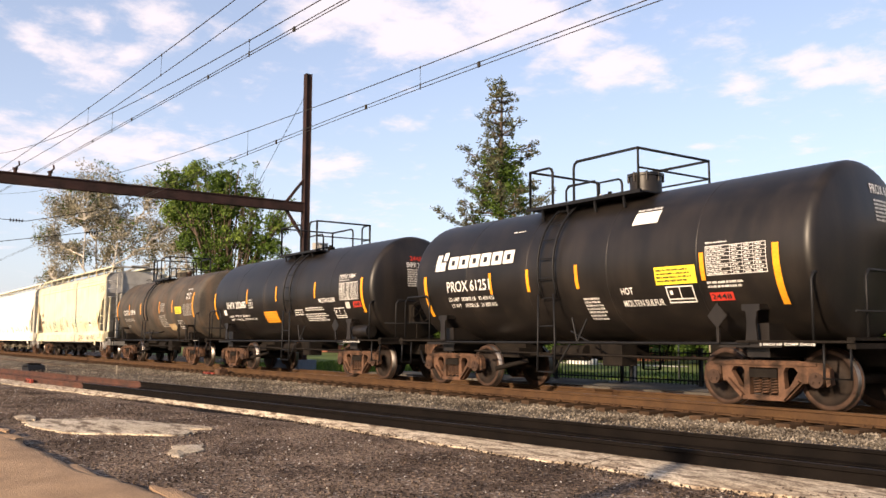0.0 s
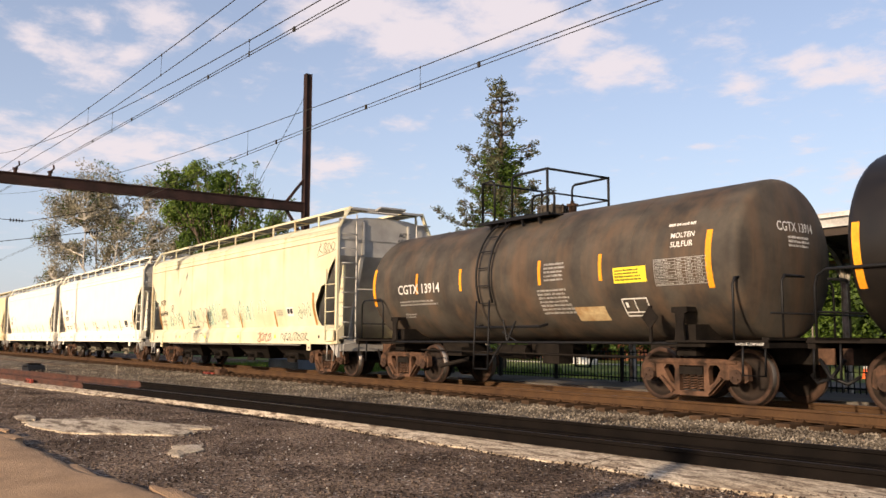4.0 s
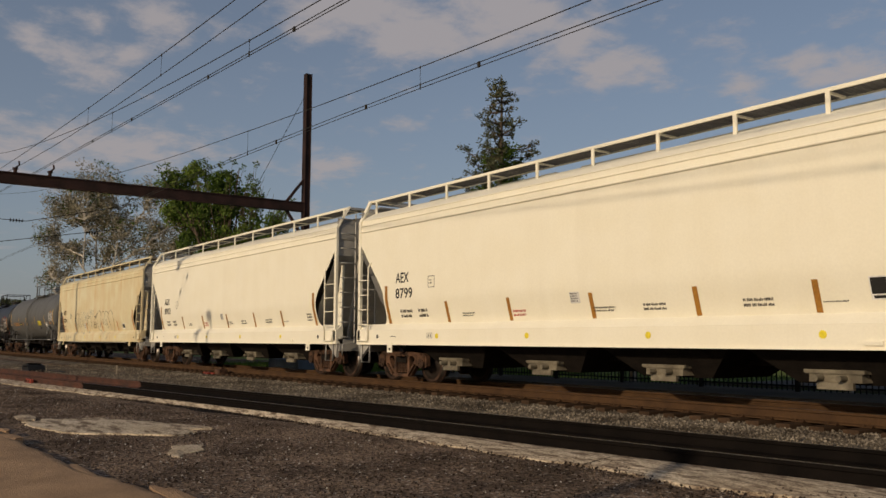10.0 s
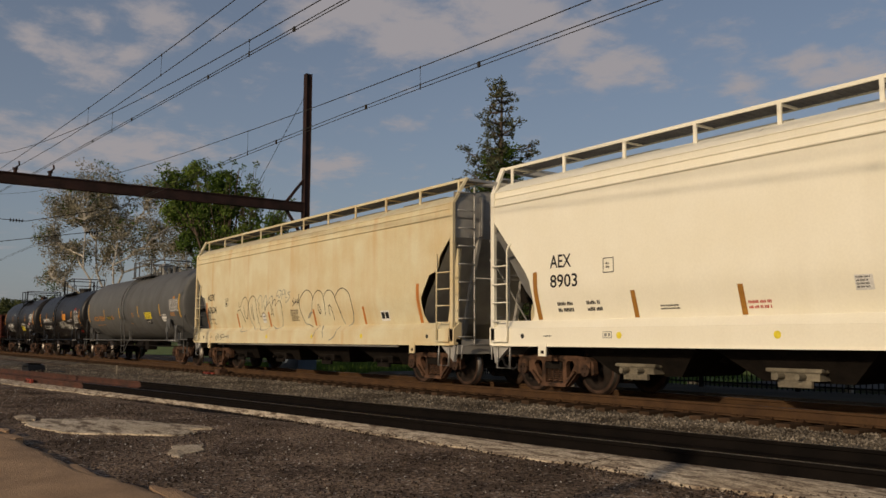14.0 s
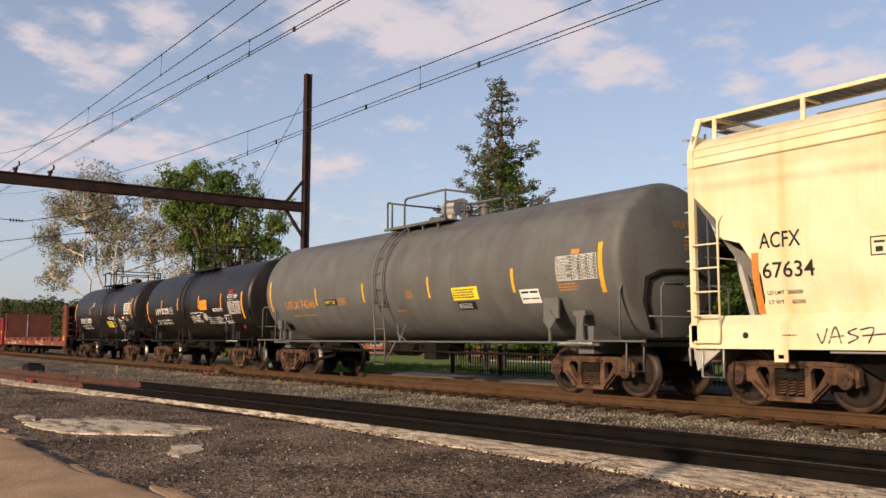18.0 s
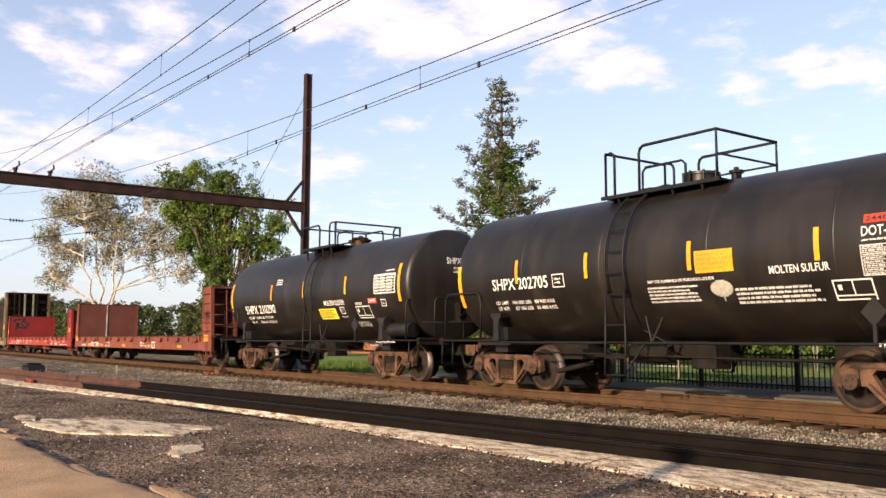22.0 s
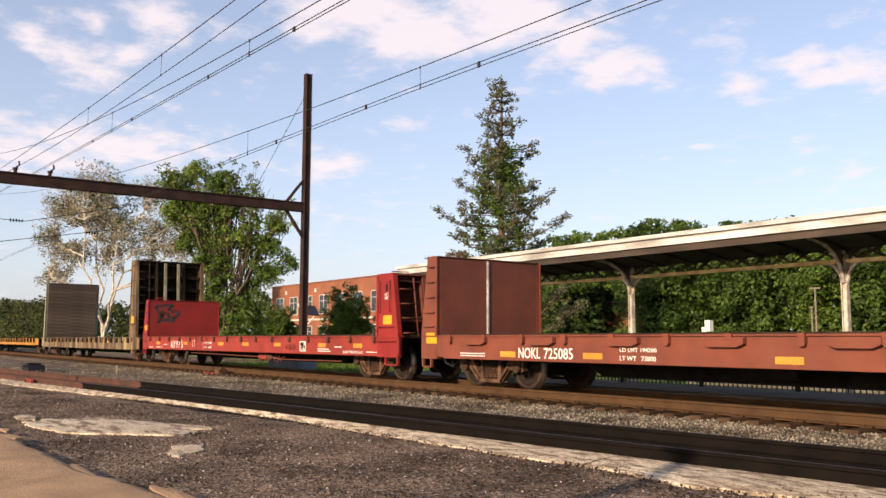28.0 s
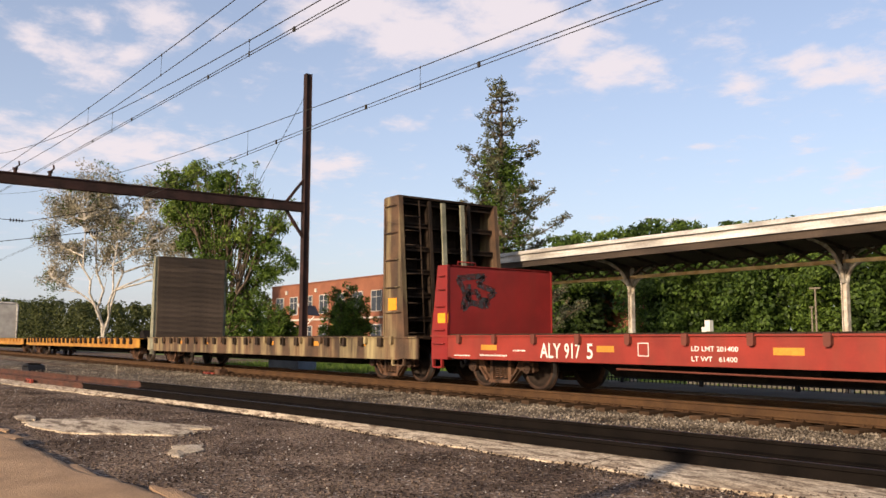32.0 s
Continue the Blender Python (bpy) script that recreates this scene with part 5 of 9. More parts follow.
            q.pipe([(gx - gr, -0.55, zt - 0.05), (gx - gr, -0.55, zt + gh - 0.08), (gx - gr + 0.08, -0.55, zt + gh), (gx + gr - 0.08, -0.55, zt + gh), (gx + gr, -0.55, zt + gh - 0.08), (gx + gr, -0.55, zt - 0.05)], 0.022, 6)
            part("valve_guard", q, gp, car)
        else:
            q.rod((gx, 0.1, zt - 0.1), (gx, 0.1, zt + gh - 0.04), gr, 12).rod((gx, 0.1, zt + gh - 0.05), (gx, 0.1, zt + gh), gr * 1.45, 12).rod((gx, 0.1, zt + gh), (gx, 0.1, zt + gh + 0.06), gr * 0.5, 8)
            part("valve", q, gp, car)
    # brake gear under the shell
    bg = Shape().rod((-1.2, -0.5, 0.78), (-0.3, -0.5, 0.78), 0.16, 14).box(0.3, 0.8, -0.7, -0.3, 0.55, 0.95).rod((-truck_half + 1.2, -0.35, 0.72), (truck_half - 1.2, -0.35, 0.72), 0.03, 6)
    bg.box(-0.45, 0.45, -0.45, 0.45, 0.72, 1.02)
    bg.box(-truck_half + 1.35, -truck_half + 1.9, -0.7, -0.2, 0.66, 0.86).rod((-truck_half + 1.6, -1.1, 0.42), (-truck_half + 2.2, -0.7, 0.60), 0.05, 8).rod((-truck_half + 1.2, -1.36, 0.80), (truck_half - 1.3, -1.36, 0.74), 0.02, 6)
    part("brake_gear", bg, "truck_dark", car)
    stay = Shape().rod((ladder_x + 0.75, -1.40, 1.0), (ladder_x + 0.95, -1.34, 1.42), 0.022, 6).rod((ladder_x + 1.10, -1.40, 0.98), (ladder_x + 0.55, -1.36, 1.20), 0.018, 6).rod((ladder_x + 0.75, -1.40, 0.99), (ladder_x + 0.62, -1.40, 1.45), 0.02, 6)
    part("brake_rigging", stay, "blackpaint" if paint != "grey" else "grey", car)
    return car, z0


def wrapped(parent, name, rects, r, z0, material, label="", lift=0.012):
    """Flat marks laid on the shell: rectangles in x and in height over the rail."""
    s = Shape()
    rr = r + lift
    for x0, x1, h0, h1 in rects:
        a0, a1 = (math.asin(max(-0.999, min(0.999, (h - z0) / rr))) for h in (h0, h1))
        n = max(1, int(abs(a1 - a0) / 0.12) + 1)
        v = []
        for k in range(n + 1):
            a = a0 + (a1 - a0) * k / n
            for x in (x0, x1):
                v.append((x, -rr * math.cos(a), z0 + rr * math.sin(a)))
        s.add(v, [(2 * k, 2 * k + 1, 2 * k + 3, 2 * k + 2) for k in range(n)])
    return part(name, s, material, parent, label, fix=False)


def fitted_text(body, x0, x1, h0, h1, material):
    """Flat lettering whose outline fills the given box of x and height."""
    me = text_mesh(body, 1.0, material)
    xs, ys = [v.co.x for v in me.vertices], [v.co.y for v in me.vertices]
    a, b, lo, hi = min(xs), max(xs), min(ys), max(ys)
    for v in me.vertices:
        v.co = (x0 + (v.co.x - a) / (b - a) * (x1 - x0), h0 + (v.co.y - lo) / (hi - lo) * (h1 - h0), 0)
    return me


def shell_text(parent, body, x0, x1, h0, h1, r, z0, material="whiteink"):
    me = fitted_text(body, x0, x1, h0, h1, material)
    rr = r + 0.014
    for v in me.vertices:
        a = math.asin(max(-0.99, min(0.99, (v.co.y - z0) / rr)))
        v.co = (v.co.x, -rr * math.cos(a), z0 + rr * math.sin(a))
    ob = new("lettering", me)
    ob.parent = parent
    return ob


def side_text(parent, body, x0, x1, h0, h1, y, material="ink", name="lettering"):
    me = fitted_text(body, x0, x1, h0, h1, material)
    for v in me.vertices:
        v.co = (v.co.x, y, v.co.y)
    ob = new(name, me)
    ob.parent = parent
    return ob


def end_text(parent, body, y0, y1, h0, h1, x, material="whiteink", head=None):
    """Lettering on an end that faces along +x; head: radius and height of a dished head's middle, x its knuckle line."""
    me = fitted_text(body, y0, y1, h0, h1, material)
    for v in me.vertices:
        yy, zz = v.co.x, v.co.y
        v.co = (x, yy, zz) if head is None else (x + 0.012 + head_depth(head[0], math.hypot(yy, zz - head[1])), yy, zz)
    ob = new("lettering", me)
    ob.parent = parent
    return ob


def small_print(x0, x1, h0, h1, rows, seed=1):
    """Rows of bars that fill a box."""
    pitch = (h1 - h0) / rows
    return bars(x0, h1 - pitch * 0.75, x1 - x0, rows, pitch, pitch * 0.55, seed, 0.8, pitch * 1.1)


def frame_rects(x0, x1, h0, h1, t):
    return [(x0, x1, h0, h0 + t), (x0, x1, h1 - t, h1), (x0, x0 + t, h0 + t, h1 - t), (x1 - t, x1, h0 + t, h1 - t)]


def table_rects(x0, x1, h0, h1, rows=8, t=0.010):
    out = frame_rects(x0, x1, h0, h1, t)
    for k in range(1, rows):
        z = h0 + (h1 - h0) * k / rows
        out.append((x0 + t, x1 - t, z - t * 0.35, z + t * 0.35))
    for q in (0.42, 0.62, 0.80):
        out.append((x0 + (x1 - x0) * q - t * 0.4, x0 + (x1 - x0) * q + t * 0.4, h0, h1))
    for k in range(rows):
        p = (h1 - h0) / rows
        out += bars(x0 + 0.03, h0 + p * (k + 0.28), (x1 - x0) * 0.36, 1, p, p * 0.45, k, 0.6, p * 1.3)
        for q in (0.45, 0.65, 0.83):
            out += bars(x0 + (x1 - x0) * q, h0 + p * (k + 0.28), (x1 - x0) * 0.13, 1, p, p * 0.45, k + 5, 0.6, p * 1.0)
    return out


def tank_marks(car, r, z0, marks, seed=0):
    """Painted marks on the shell. Each: kind, x0, x1, h0, h1 and what the kind needs."""
    for i, (kind, x0, x1, h0, h1, *more) in enumerate(marks):
        if kind == "text":
            shell_text(car, more[0], x0, x1, h0, h1, r, z0, more[1] if len(more) > 1 else "whiteink")
        elif kind == "rows":
            wrapped(car, "small_print", small_print(x0, x1, h0, h1, more[0], seed + i), r, z0, more[1] if len(more) > 1 else "whiteink", lift=0.008)
        elif kind == "table":
            wrapped(car, "data_table", table_rects(x0, x1, h0, h1), r, z0, more[0] if more else "whiteink", lift=0.008)
        elif kind == "placard":
            wrapped(car, "placard", frame_rects(x0, x1, h0, h1, 0.022) + [((x0 + x1) / 2 - 0.01, (x0 + x1) / 2 + 0.01, h0 + (h1 - h0) * 0.2, h1), (x0, x1, h0 + (h1 - h0) * 0.2, h0 + (h1 - h0) * 0.2 + 0.02), (x0 + 0.07, x0 + 0.13, h0 + (h1 - h0) * 0.5, h1 - 0.07)], r, z0, "whiteink", "white outlined inspection stencil", lift=0.008)
        elif kind == "frame":
            wrapped(car, "stencil", frame_rects(x0, x1, h0, h1, 0.018) + small_print(x0 + 0.06, x1 - 0.06, h0 + 0.06, h1 - 0.06, 2, 3), r, z0, "whiteink", lift=0.008)
        elif kind == "notice":
            wrapped(car, "notice", [(x0, x1, h0, h1)], r, z0, more[0], more[1], lift=0.008)
            wrapped(car, "small_print", small_print(x0 + 0.04, x1 - 0.04, h0 + 0.03, h1 - 0.03, 4, i), r, z0, more[2] if len(more) > 2 else "ink", lift=0.013)
        elif kind == "inset":
            cells = [(x0, x1, h0 + (h1 - h0) * k / 6 + 0.008, h0 + (h1 - h0) * (k + 1) / 6 - 0.008) for k in range(6)]
            wrapped(car, "table_cells", cells, r, z0, "ink", lift=0.012)
            wrapped(car, "small_print", small_print(x0 + 0.03, x1 - 0.03, h0 + 0.02, h1 - 0.02, 6, seed + i), r, z0, "whiteink", lift=0.016)
        elif kind == "fill":
            wrapped(car, "sticker", [(x0, x1, h0, h1)], r, z0, more[0], lift=0.008)
        elif kind == "number":
            wrapped(car, "placard", [(x0, x1, h0, h1)], r, z0, more[1], lift=0.008)
            shell_text(car, more[0], x0 + 0.03, x1 - 0.03, h0 + 0.025, h1 - 0.025, r + 0.004, z0, more[2])


def reflectors(car, r, z0, xs, h0, h1, ends, e0, e1, material="orange"):
    for x in xs:
        wrapped(car, "reflector", [(x - 0.042, x + 0.042, h0, h1)], r, z0, material, lift=0.009)
    for x in ends:
        wrapped(car, "reflector", [(x - 0.058, x + 0.058, e0, e1)], r, z0, material, lift=0.009)


def head_marks(car, knuckle, r, z0, title, y0, y1, h0, h1, rows, material="whiteink"):
    """Lettering on the dished head that faces along the way of travel."""
    end_text(car, title, y0, y1, h0, h1, knuckle, material, (r, z0))
    s = Shape()
    for ya, yb, za, zb in small_print(rows[0], rows[1], rows[2], rows[3], rows[4], 7):
        s.add([(knuckle + 0.012 + head_depth(r, math.hypot(y, z - z0)), y, z) for y, z in ((ya, za), (yb, za), (yb, zb), (ya, zb))], [(0, 1, 2, 3)])
    part("small_print", s, "orangeink" if material == "orangeink" else "whiteink", car, fix=False)


def sill_plate(car, x0, x1, y=-1.50, z=0.96):
    """The short white line of stencilling on the end of the side walk."""
    side_text(car, "2 INCH HF COMP SHOES", x0, x1, z - 0.002, z + 0.036, y, "whiteink")


def flat_car(name, s_right, s_left, paint, label, deck=1.13, sill=0.62, trucks=1.9, pocket=None):
    """A bulkhead flat car: deep side sill with stake pockets, timber deck, two bulkheads."""
    L = s_right - s_left
    h = L / 2
    car = thing(name, pose((s_right + s_left) / 2, YC, 0), label, "flat car", "freight train")
    for sd in (-1, 1):
        s = Shape().prism([(-h, deck), (h, deck), (h, sill + 0.03), (h - 0.7, sill + 0.03), (h - 0.9, sill), (-h + 0.9, sill), (-h + 0.7, sill + 0.03), (-h, sill + 0.03)], sd * 1.52, sd * 1.56)
        s.box(-h, h, min(sd * 1.40, sd * 1.60), max(sd * 1.40, sd * 1.60), deck - 0.03, deck + 0.0)
        part("side_sill", s, paint, car)
        n = int(L / 1.25)
        for k in range(n):
            x = -h + 1.1 + (L - 2.2) * k / (n - 1)
            pk = Shape().prism([(x - 0.06, deck + 0.012), (x + 0.06, deck + 0.012), (x + 0.055, deck - 0.15), (x + 0.035, deck - 0.18), (x - 0.035, deck - 0.18), (x - 0.055, deck - 0.15)], sd * 1.555, sd * 1.64)
            part("stake_pocket", pk, pocket or paint, car)
    d = Shape()
    n = int(L / 0.25)
    for k in range(n):
        x = -h + 0.1 + (L - 0.2) * k / n
        d.box(x, x + (L - 0.2) / n - 0.012, -1.5, 1.5, deck - 0.06, deck + 0.03)
    part("deck", d, "brown", car, "worn timber deck planks")
    u = Shape().box(-h + 0.3, h - 0.3, -0.3, 0.3, 0.55, 1.05).prism([(-h + 3.4, 1.0), (h - 3.4, 1.0), (h - 4.6, 0.34), (-h + 4.6, 0.34)], -0.45, 0.45)
    for k in range(8):
        x = -h + 2 + (L - 4) * k / 7
        u.box(x - 0.06, x + 0.06, -1.5, 1.5, 0.8, 1.05)
    u.rod((-2.0, -1.0, 0.62), (-1.0, -1.0, 0.62), 0.18, 14).rod((-h + 3, -1.2, 0.6), (h - 3, -1.2, 0.6), 0.02, 6)
    part("underframe", u, "truck_dark", car)
    for sg in (-1, 1):
        add_truck(car, sg * (h - trucks))
        add_coupler(car, sg * (h + 0.02), sg)
    return car, h


def bulkhead(car, x, inward, height, paint, face, foot=0.65, deck=1.13, top=0.38, base=0.62, shape="plate", rungs=(0.22, 0.4, 0.6, 0.8, 1.0), bars_up=False):
    """A bulkhead at x whose flat face looks inward (+1 or -1); tapered side posts, ladder rungs, back braces."""
    out = -inward
    for sd in (-1, 1):
        lo = foot - 0.05
        p = Shape().prism([(x, lo), (x, height), (x + out * top, height), (x + out * base, 1.2), (x + out * base, lo)], sd * 1.565, sd * 1.44)
        p.box(min(x - out * 0.02, x + out * 0.05), max(x - out * 0.02, x + out * 0.05), min(sd * 1.56, sd * 1.59), max(sd * 1.56, sd * 1.59), deck, height - 0.03)
        part("bulkhead_post", p, paint, car)
        for q in rungs:
            r_ = Shape()
            z = 0.95 + q * (height - 1.2)
            a = x + out * 0.1
            b = x + out * (base - 0.1 - (base - top) * q)
            r_.pipe([(a, sd * 1.56, z), (a, sd * 1.62, z), (b, sd * 1.62, z), (b, sd * 1.56, z)], 0.013, 6)
            part("rung", r_, paint, car)
        if bars_up:
            for d in (0.14, top - 0.08):
                part("handrail", Shape().pipe([(x + out * d, sd * 1.56, height - 0.2), (x + out * d, sd * 1.63, height - 0.2), (x + out * (d + 0.03), sd * 1.63, 1.72), (x + out * (d + 0.03), sd * 1.56, 1.72)], 0.013, 6), paint, car)
            part("lifting_hole", Shape().prism([(x + out * top * 0.62 + 0.055 * math.cos(k * math.pi / 6), height - 0.36 + 0.10 * math.sin(k * math.pi / 6)) for k in range(12)], sd * 1.564, sd * 1.567), "blackpaint", car)
        st = Shape()
        a, b = x + out * base * 0.4, x + out * (base - 0.04)
        for c in (a, b):
            st.box(c - 0.025, c + 0.025, min(sd * 1.50, sd * 1.56), max(sd * 1.50, sd * 1.56), lo - 0.17, lo)
        st.box(min(a, b), max(a, b), min(sd * 1.44, sd * 1.56), max(sd * 1.44, sd * 1.56), lo - 0.20, lo - 0.17)
        part("stirrup_step", st, paint, car)
    if shape == "plate":
        f = Shape().box(min(x, x + out * 0.05), max(x, x + out * 0.05), -1.44, 1.44, deck, height - 0.02)
        part("bulkhead_plate", f, face, car)
    for y in (-0.62, 0.62):
        br = Shape().beam((x + out * base * 0.92, y, deck), (x + out * top * 0.92, y, height - 0.06), 0.09, 0.07, (1, 0, 0))
        br.prism([(x + out * 0.05, deck), (x + out * 0.05, height - 0.06), (x + out * top * 0.86, height - 0.06), (x + out * base * 0.86, deck)], y - 0.012, y + 0.012)
        part("bulkhead_brace", br, face, car)
    n = int((height - deck - 0.3) / 0.52)
    for k in range(n):
        z = deck + 0.42 + k * (height - deck - 0.55) / max(1, n - 1)
        d = base + (top - base) * (z - deck) / (height - deck)
        part("cross_brace", Shape().box(min(x + out * 0.06, x + out * d * 0.82), max(x + out * 0.06, x + out * d * 0.82), -1.43, 1.43, z - 0.02, z + 0.02).box(min(x + out * d * 0.78, x + out * d * 0.82), max(x + out * d * 0.78, x + out * d * 0.82), -1.43, 1.43, z - 0.07, z + 0.05), face, car)
    lad = Shape()
    for k in range(int((height - 1.2) / 0.36)):
        z = 1.2 + k * 0.36
        d = base + (top - base) * (z - deck) / (height - deck)
        lad.pipe([(x + out * d * 0.9, -1.40, z), (x + out * (d + 0.04), -1.38, z), (x + out * (d + 0.04), -1.0, z), (x + out * d * 0.9, -0.98, z)], 0.012, 6)
    lad.pipe([(x + out * (base + 0.03), -0.98, deck), (x + out * (top + 0.03), -0.98, height - 0.1)], 0.02, 6)
    part("end_ladder", lad, face, car)
    part("grab_bar", Shape().pipe([(x + out * 0.1, -1.2, height), (x + out * 0.1, -1.2, height + 0.09), (x + out * 0.1, -0.7, height + 0.09), (x + out * 0.1, -0.7, height)], 0.012, 6), face, car)
    part("bulkhead_cap", Shape().box(min(x, x + out * top), max(x, x + out * top), -1.5, 1.5, height - 0.05, height), face, car)


# ------------------------------------------------------------------ the train
CARS = []


def placard_holder(car, x, material):
    """The diamond plate on its bracket beside the saddle."""
    s = Shape()
    for dx, dz in ((0, 0),):
        s.add([(x, -1.50, 1.22), (x + 0.18, -1.50, 1.42), (x, -1.50, 1.62), (x - 0.18, -1.50, 1.42)], [(0, 1, 2, 3)])
        s.add([(x, -1.48, 1.22), (x + 0.18, -1.48, 1.42), (x, -1.48, 1.62), (x - 0.18, -1.48, 1.42)], [(3, 2, 1, 0)])
    s.beam((x, -1.47, 1.0), (x, -1.47, 1.62), 0.05, 0.04)
    part("placard_holder", s, material, car, fix=False)


def brake_wheel(car, x, y, z, r=0.28, material="truck_dark"):
    """An upright hand brake wheel on the end of a car, its axle along x."""
    s = Shape()
    n = 20
    for k in range(n):
        a, b = k * math.tau / n, (k + 1) * math.tau / n
        s.rod((x, y + r * math.cos(a), z + r * math.sin(a)), (x, y + r * math.cos(b), z + r * math.sin(b)), 0.018, 5, caps=False)
    for k in range(5):
        a = k * math.tau / 5
        s.rod((x - 0.04, y, z), (x, y + r * math.cos(a), z + r * math.sin(a)), 0.012, 5)
    s.box(x - 0.30, x - 0.05, y - 0.16, y + 0.16, z - 0.25, z + 0.2)
    s.rod((x - 0.15, y, z - 0.25), (x - 0.15, y, 1.05), 0.02, 6)
    part("hand_brake", s, material, car)


def tank_procor():
    r = 1.42
    car, z0 = tank_car("tank_car", -12.18, 4.76, 4.07, r, "black", "black tank car with a white emblem and yellow notice", -0.42, -1.4, 1.57, (-0.71, -0.10), 1.02, (("drum", 0.85, 0.31, 0.42, "black"), ("hoop", -0.36, 0.45, 0.36, "blackpaint"), ("valve", -0.45, 0.07, 0.16, "whiteink"), ("valve", -0.2, 0.09, 0.18, "truck_dark")), rail_h=0.70)
    reflectors(car, r, z0, (-2.27, -1.07, 0.33, 3.22), 2.00, 2.45, (-4.70, 4.57), 1.58, 2.50)
    tank_marks(car, r, z0, [("text", -3.84, -2.30, 2.10, 2.34, "PROX 61251"), ("text", -3.84, -2.23, 1.895, 1.975, "LD LMT  203800 LB   92 450 KG"), ("text", -3.80, -2.19, 1.755, 1.835, "LT WT    59200 LB   26 850 KG"), ("notice", 2.22, 3.08, 1.97, 2.27, "yellow", "yellow emergency notice"), ("text", 1.39, 1.67, 1.84, 1.96, "HOT"), ("text", 1.37, 2.29, 1.63, 1.74, "MOLTEN SULFUR"), ("placard", 2.40, 2.97, 1.66, 1.94), ("table", 3.30, 4.41, 2.07, 2.54), ("rows", 3.30, 3.8, 2.57, 2.62, 1), ("rows", 3.27, 4.03, 1.86, 1.99, 2), ("number", 3.26, 3.70, 1.67, 1.80, "2448", "redink", "ink"), ("fill", 1.62, 2.20, 3.07, 3.30, "whiteink"), ("rows", 1.62, 2.24, 3.31, 3.38, 1), ("rows", -1.78, -1.34, 3.26, 3.31, 1), ("rows", 0.4, 0.9, 1.40, 1.83, 7)])
    # the emblem: a slanted white block and six plain slanted bars for the name
    for q in ((-4.30, -4.12, 2.60, 2.98), (-4.10, -3.92, 2.60, 2.80), (-4.05, -3.88, 2.84, 3.02)):
        wrapped(car, "emblem", [q], r, z0, "whiteink", "white emblem shape", lift=0.009)
    for k in range(6):
        wrapped(car, "emblem_block", [(-3.80 + k * 0.39, -3.46 + k * 0.39, 2.62, 2.90)], r, z0, "whiteink", lift=0.009)
        wrapped(car, "emblem_gap", [(-3.69 + k * 0.39, -3.57 + k * 0.39, 2.70, 2.82)], r, z0, "black", lift=0.013)
    head_marks(car, 5.01, r, z0, "PROX 61251", 0.05, 0.86, 3.30, 3.46, (0.08, 0.76, 2.85, 3.22, 6))
    placard_holder(car, 3.55, "black")
    sill_plate(car, 4.3, 5.2)
    return car


def tank_second():
    r = 1.41
    car, z0 = tank_car("tank_car", -25.0, 5.18, 4.36, r, "black", "clean black molten sulphur tank car with orange reflectors", 0.74, -0.92, 1.55, (0.47, 1.06), 0.93, (("drum", -0.02, 0.22, 0.30, "steel"), ("hoop", 0.75, 0.5, 0.45, "blackpaint"), ("valve", 0.5, 0.10, 0.15, "truck_dark")), rail_h=0.80)
    reflectors(car, r, z0, (-2.53, -0.23, 2.41), 2.22, 2.69, (-5.42, 5.10), 1.75, 2.67)
    tank_marks(car, r, z0, [("text", -4.29, -2.62, 2.08, 2.31, "SHPX 202680"), ("frame", -2.42, -2.08, 2.07, 2.34), ("text", -4.24, -2.52, 1.785, 1.855, "LD LMT   195 800 LBS   88 800 KGS"), ("text", -4.24, -2.52, 1.67, 1.74, "LT WT      67 200 LBS   30 500 KGS"), ("text", -2.45, -2.02, 1.67, 1.74, "NEW 12-1999"), ("fill", -4.66, -4.42, 1.87, 2.05, "whiteink"), ("notice", -1.31, -0.33, 1.57, 1.92, "orange", "orange notice", "orangeink"), ("rows", 0.92, 1.60, 1.74, 1.94, 3), ("rows", 1.69, 2.99, 1.86, 1.98, 2), ("rows", 1.60, 3.03, 1.56, 1.80, 4), ("text", 2.65, 3.61, 2.08, 2.20, "MOLTEN SULFER"), ("text", 3.86, 4.71, 2.69, 2.81, "DOT-E 11864"), ("rows", 3.86, 4.5, 2.62, 2.67, 1), ("table", 3.87, 4.90, 2.11, 2.58), ("fill", 4.15, 4.38, 1.88, 2.05, "trim"), ("number", 4.56, 4.98, 1.90, 2.05, "2448", "redink", "ink"), ("placard", 3.42, 4.00, 1.63, 1.91)])
    end_text(car, "SHPX 202680", -0.40, 0.32, 2.95, 3.09, 5.43, "whiteink", (r, z0))
    head_marks(car, 5.43, r, z0, "2448", -0.28, 0.08, 3.13, 3.26, (-0.38, 0.2, 2.43, 2.92, 8), "redink")
    placard_holder(car, 3.85, "black")
    part("air_reservoir", Shape().rod((4.35, -1.12, 1.26), (5.15, -1.12, 1.26), 0.17, 16), "black", car)
    brake_wheel(car, 6.1, -0.2, 1.75)
    sill_plate(car, 4.3, 5.2)
    return car


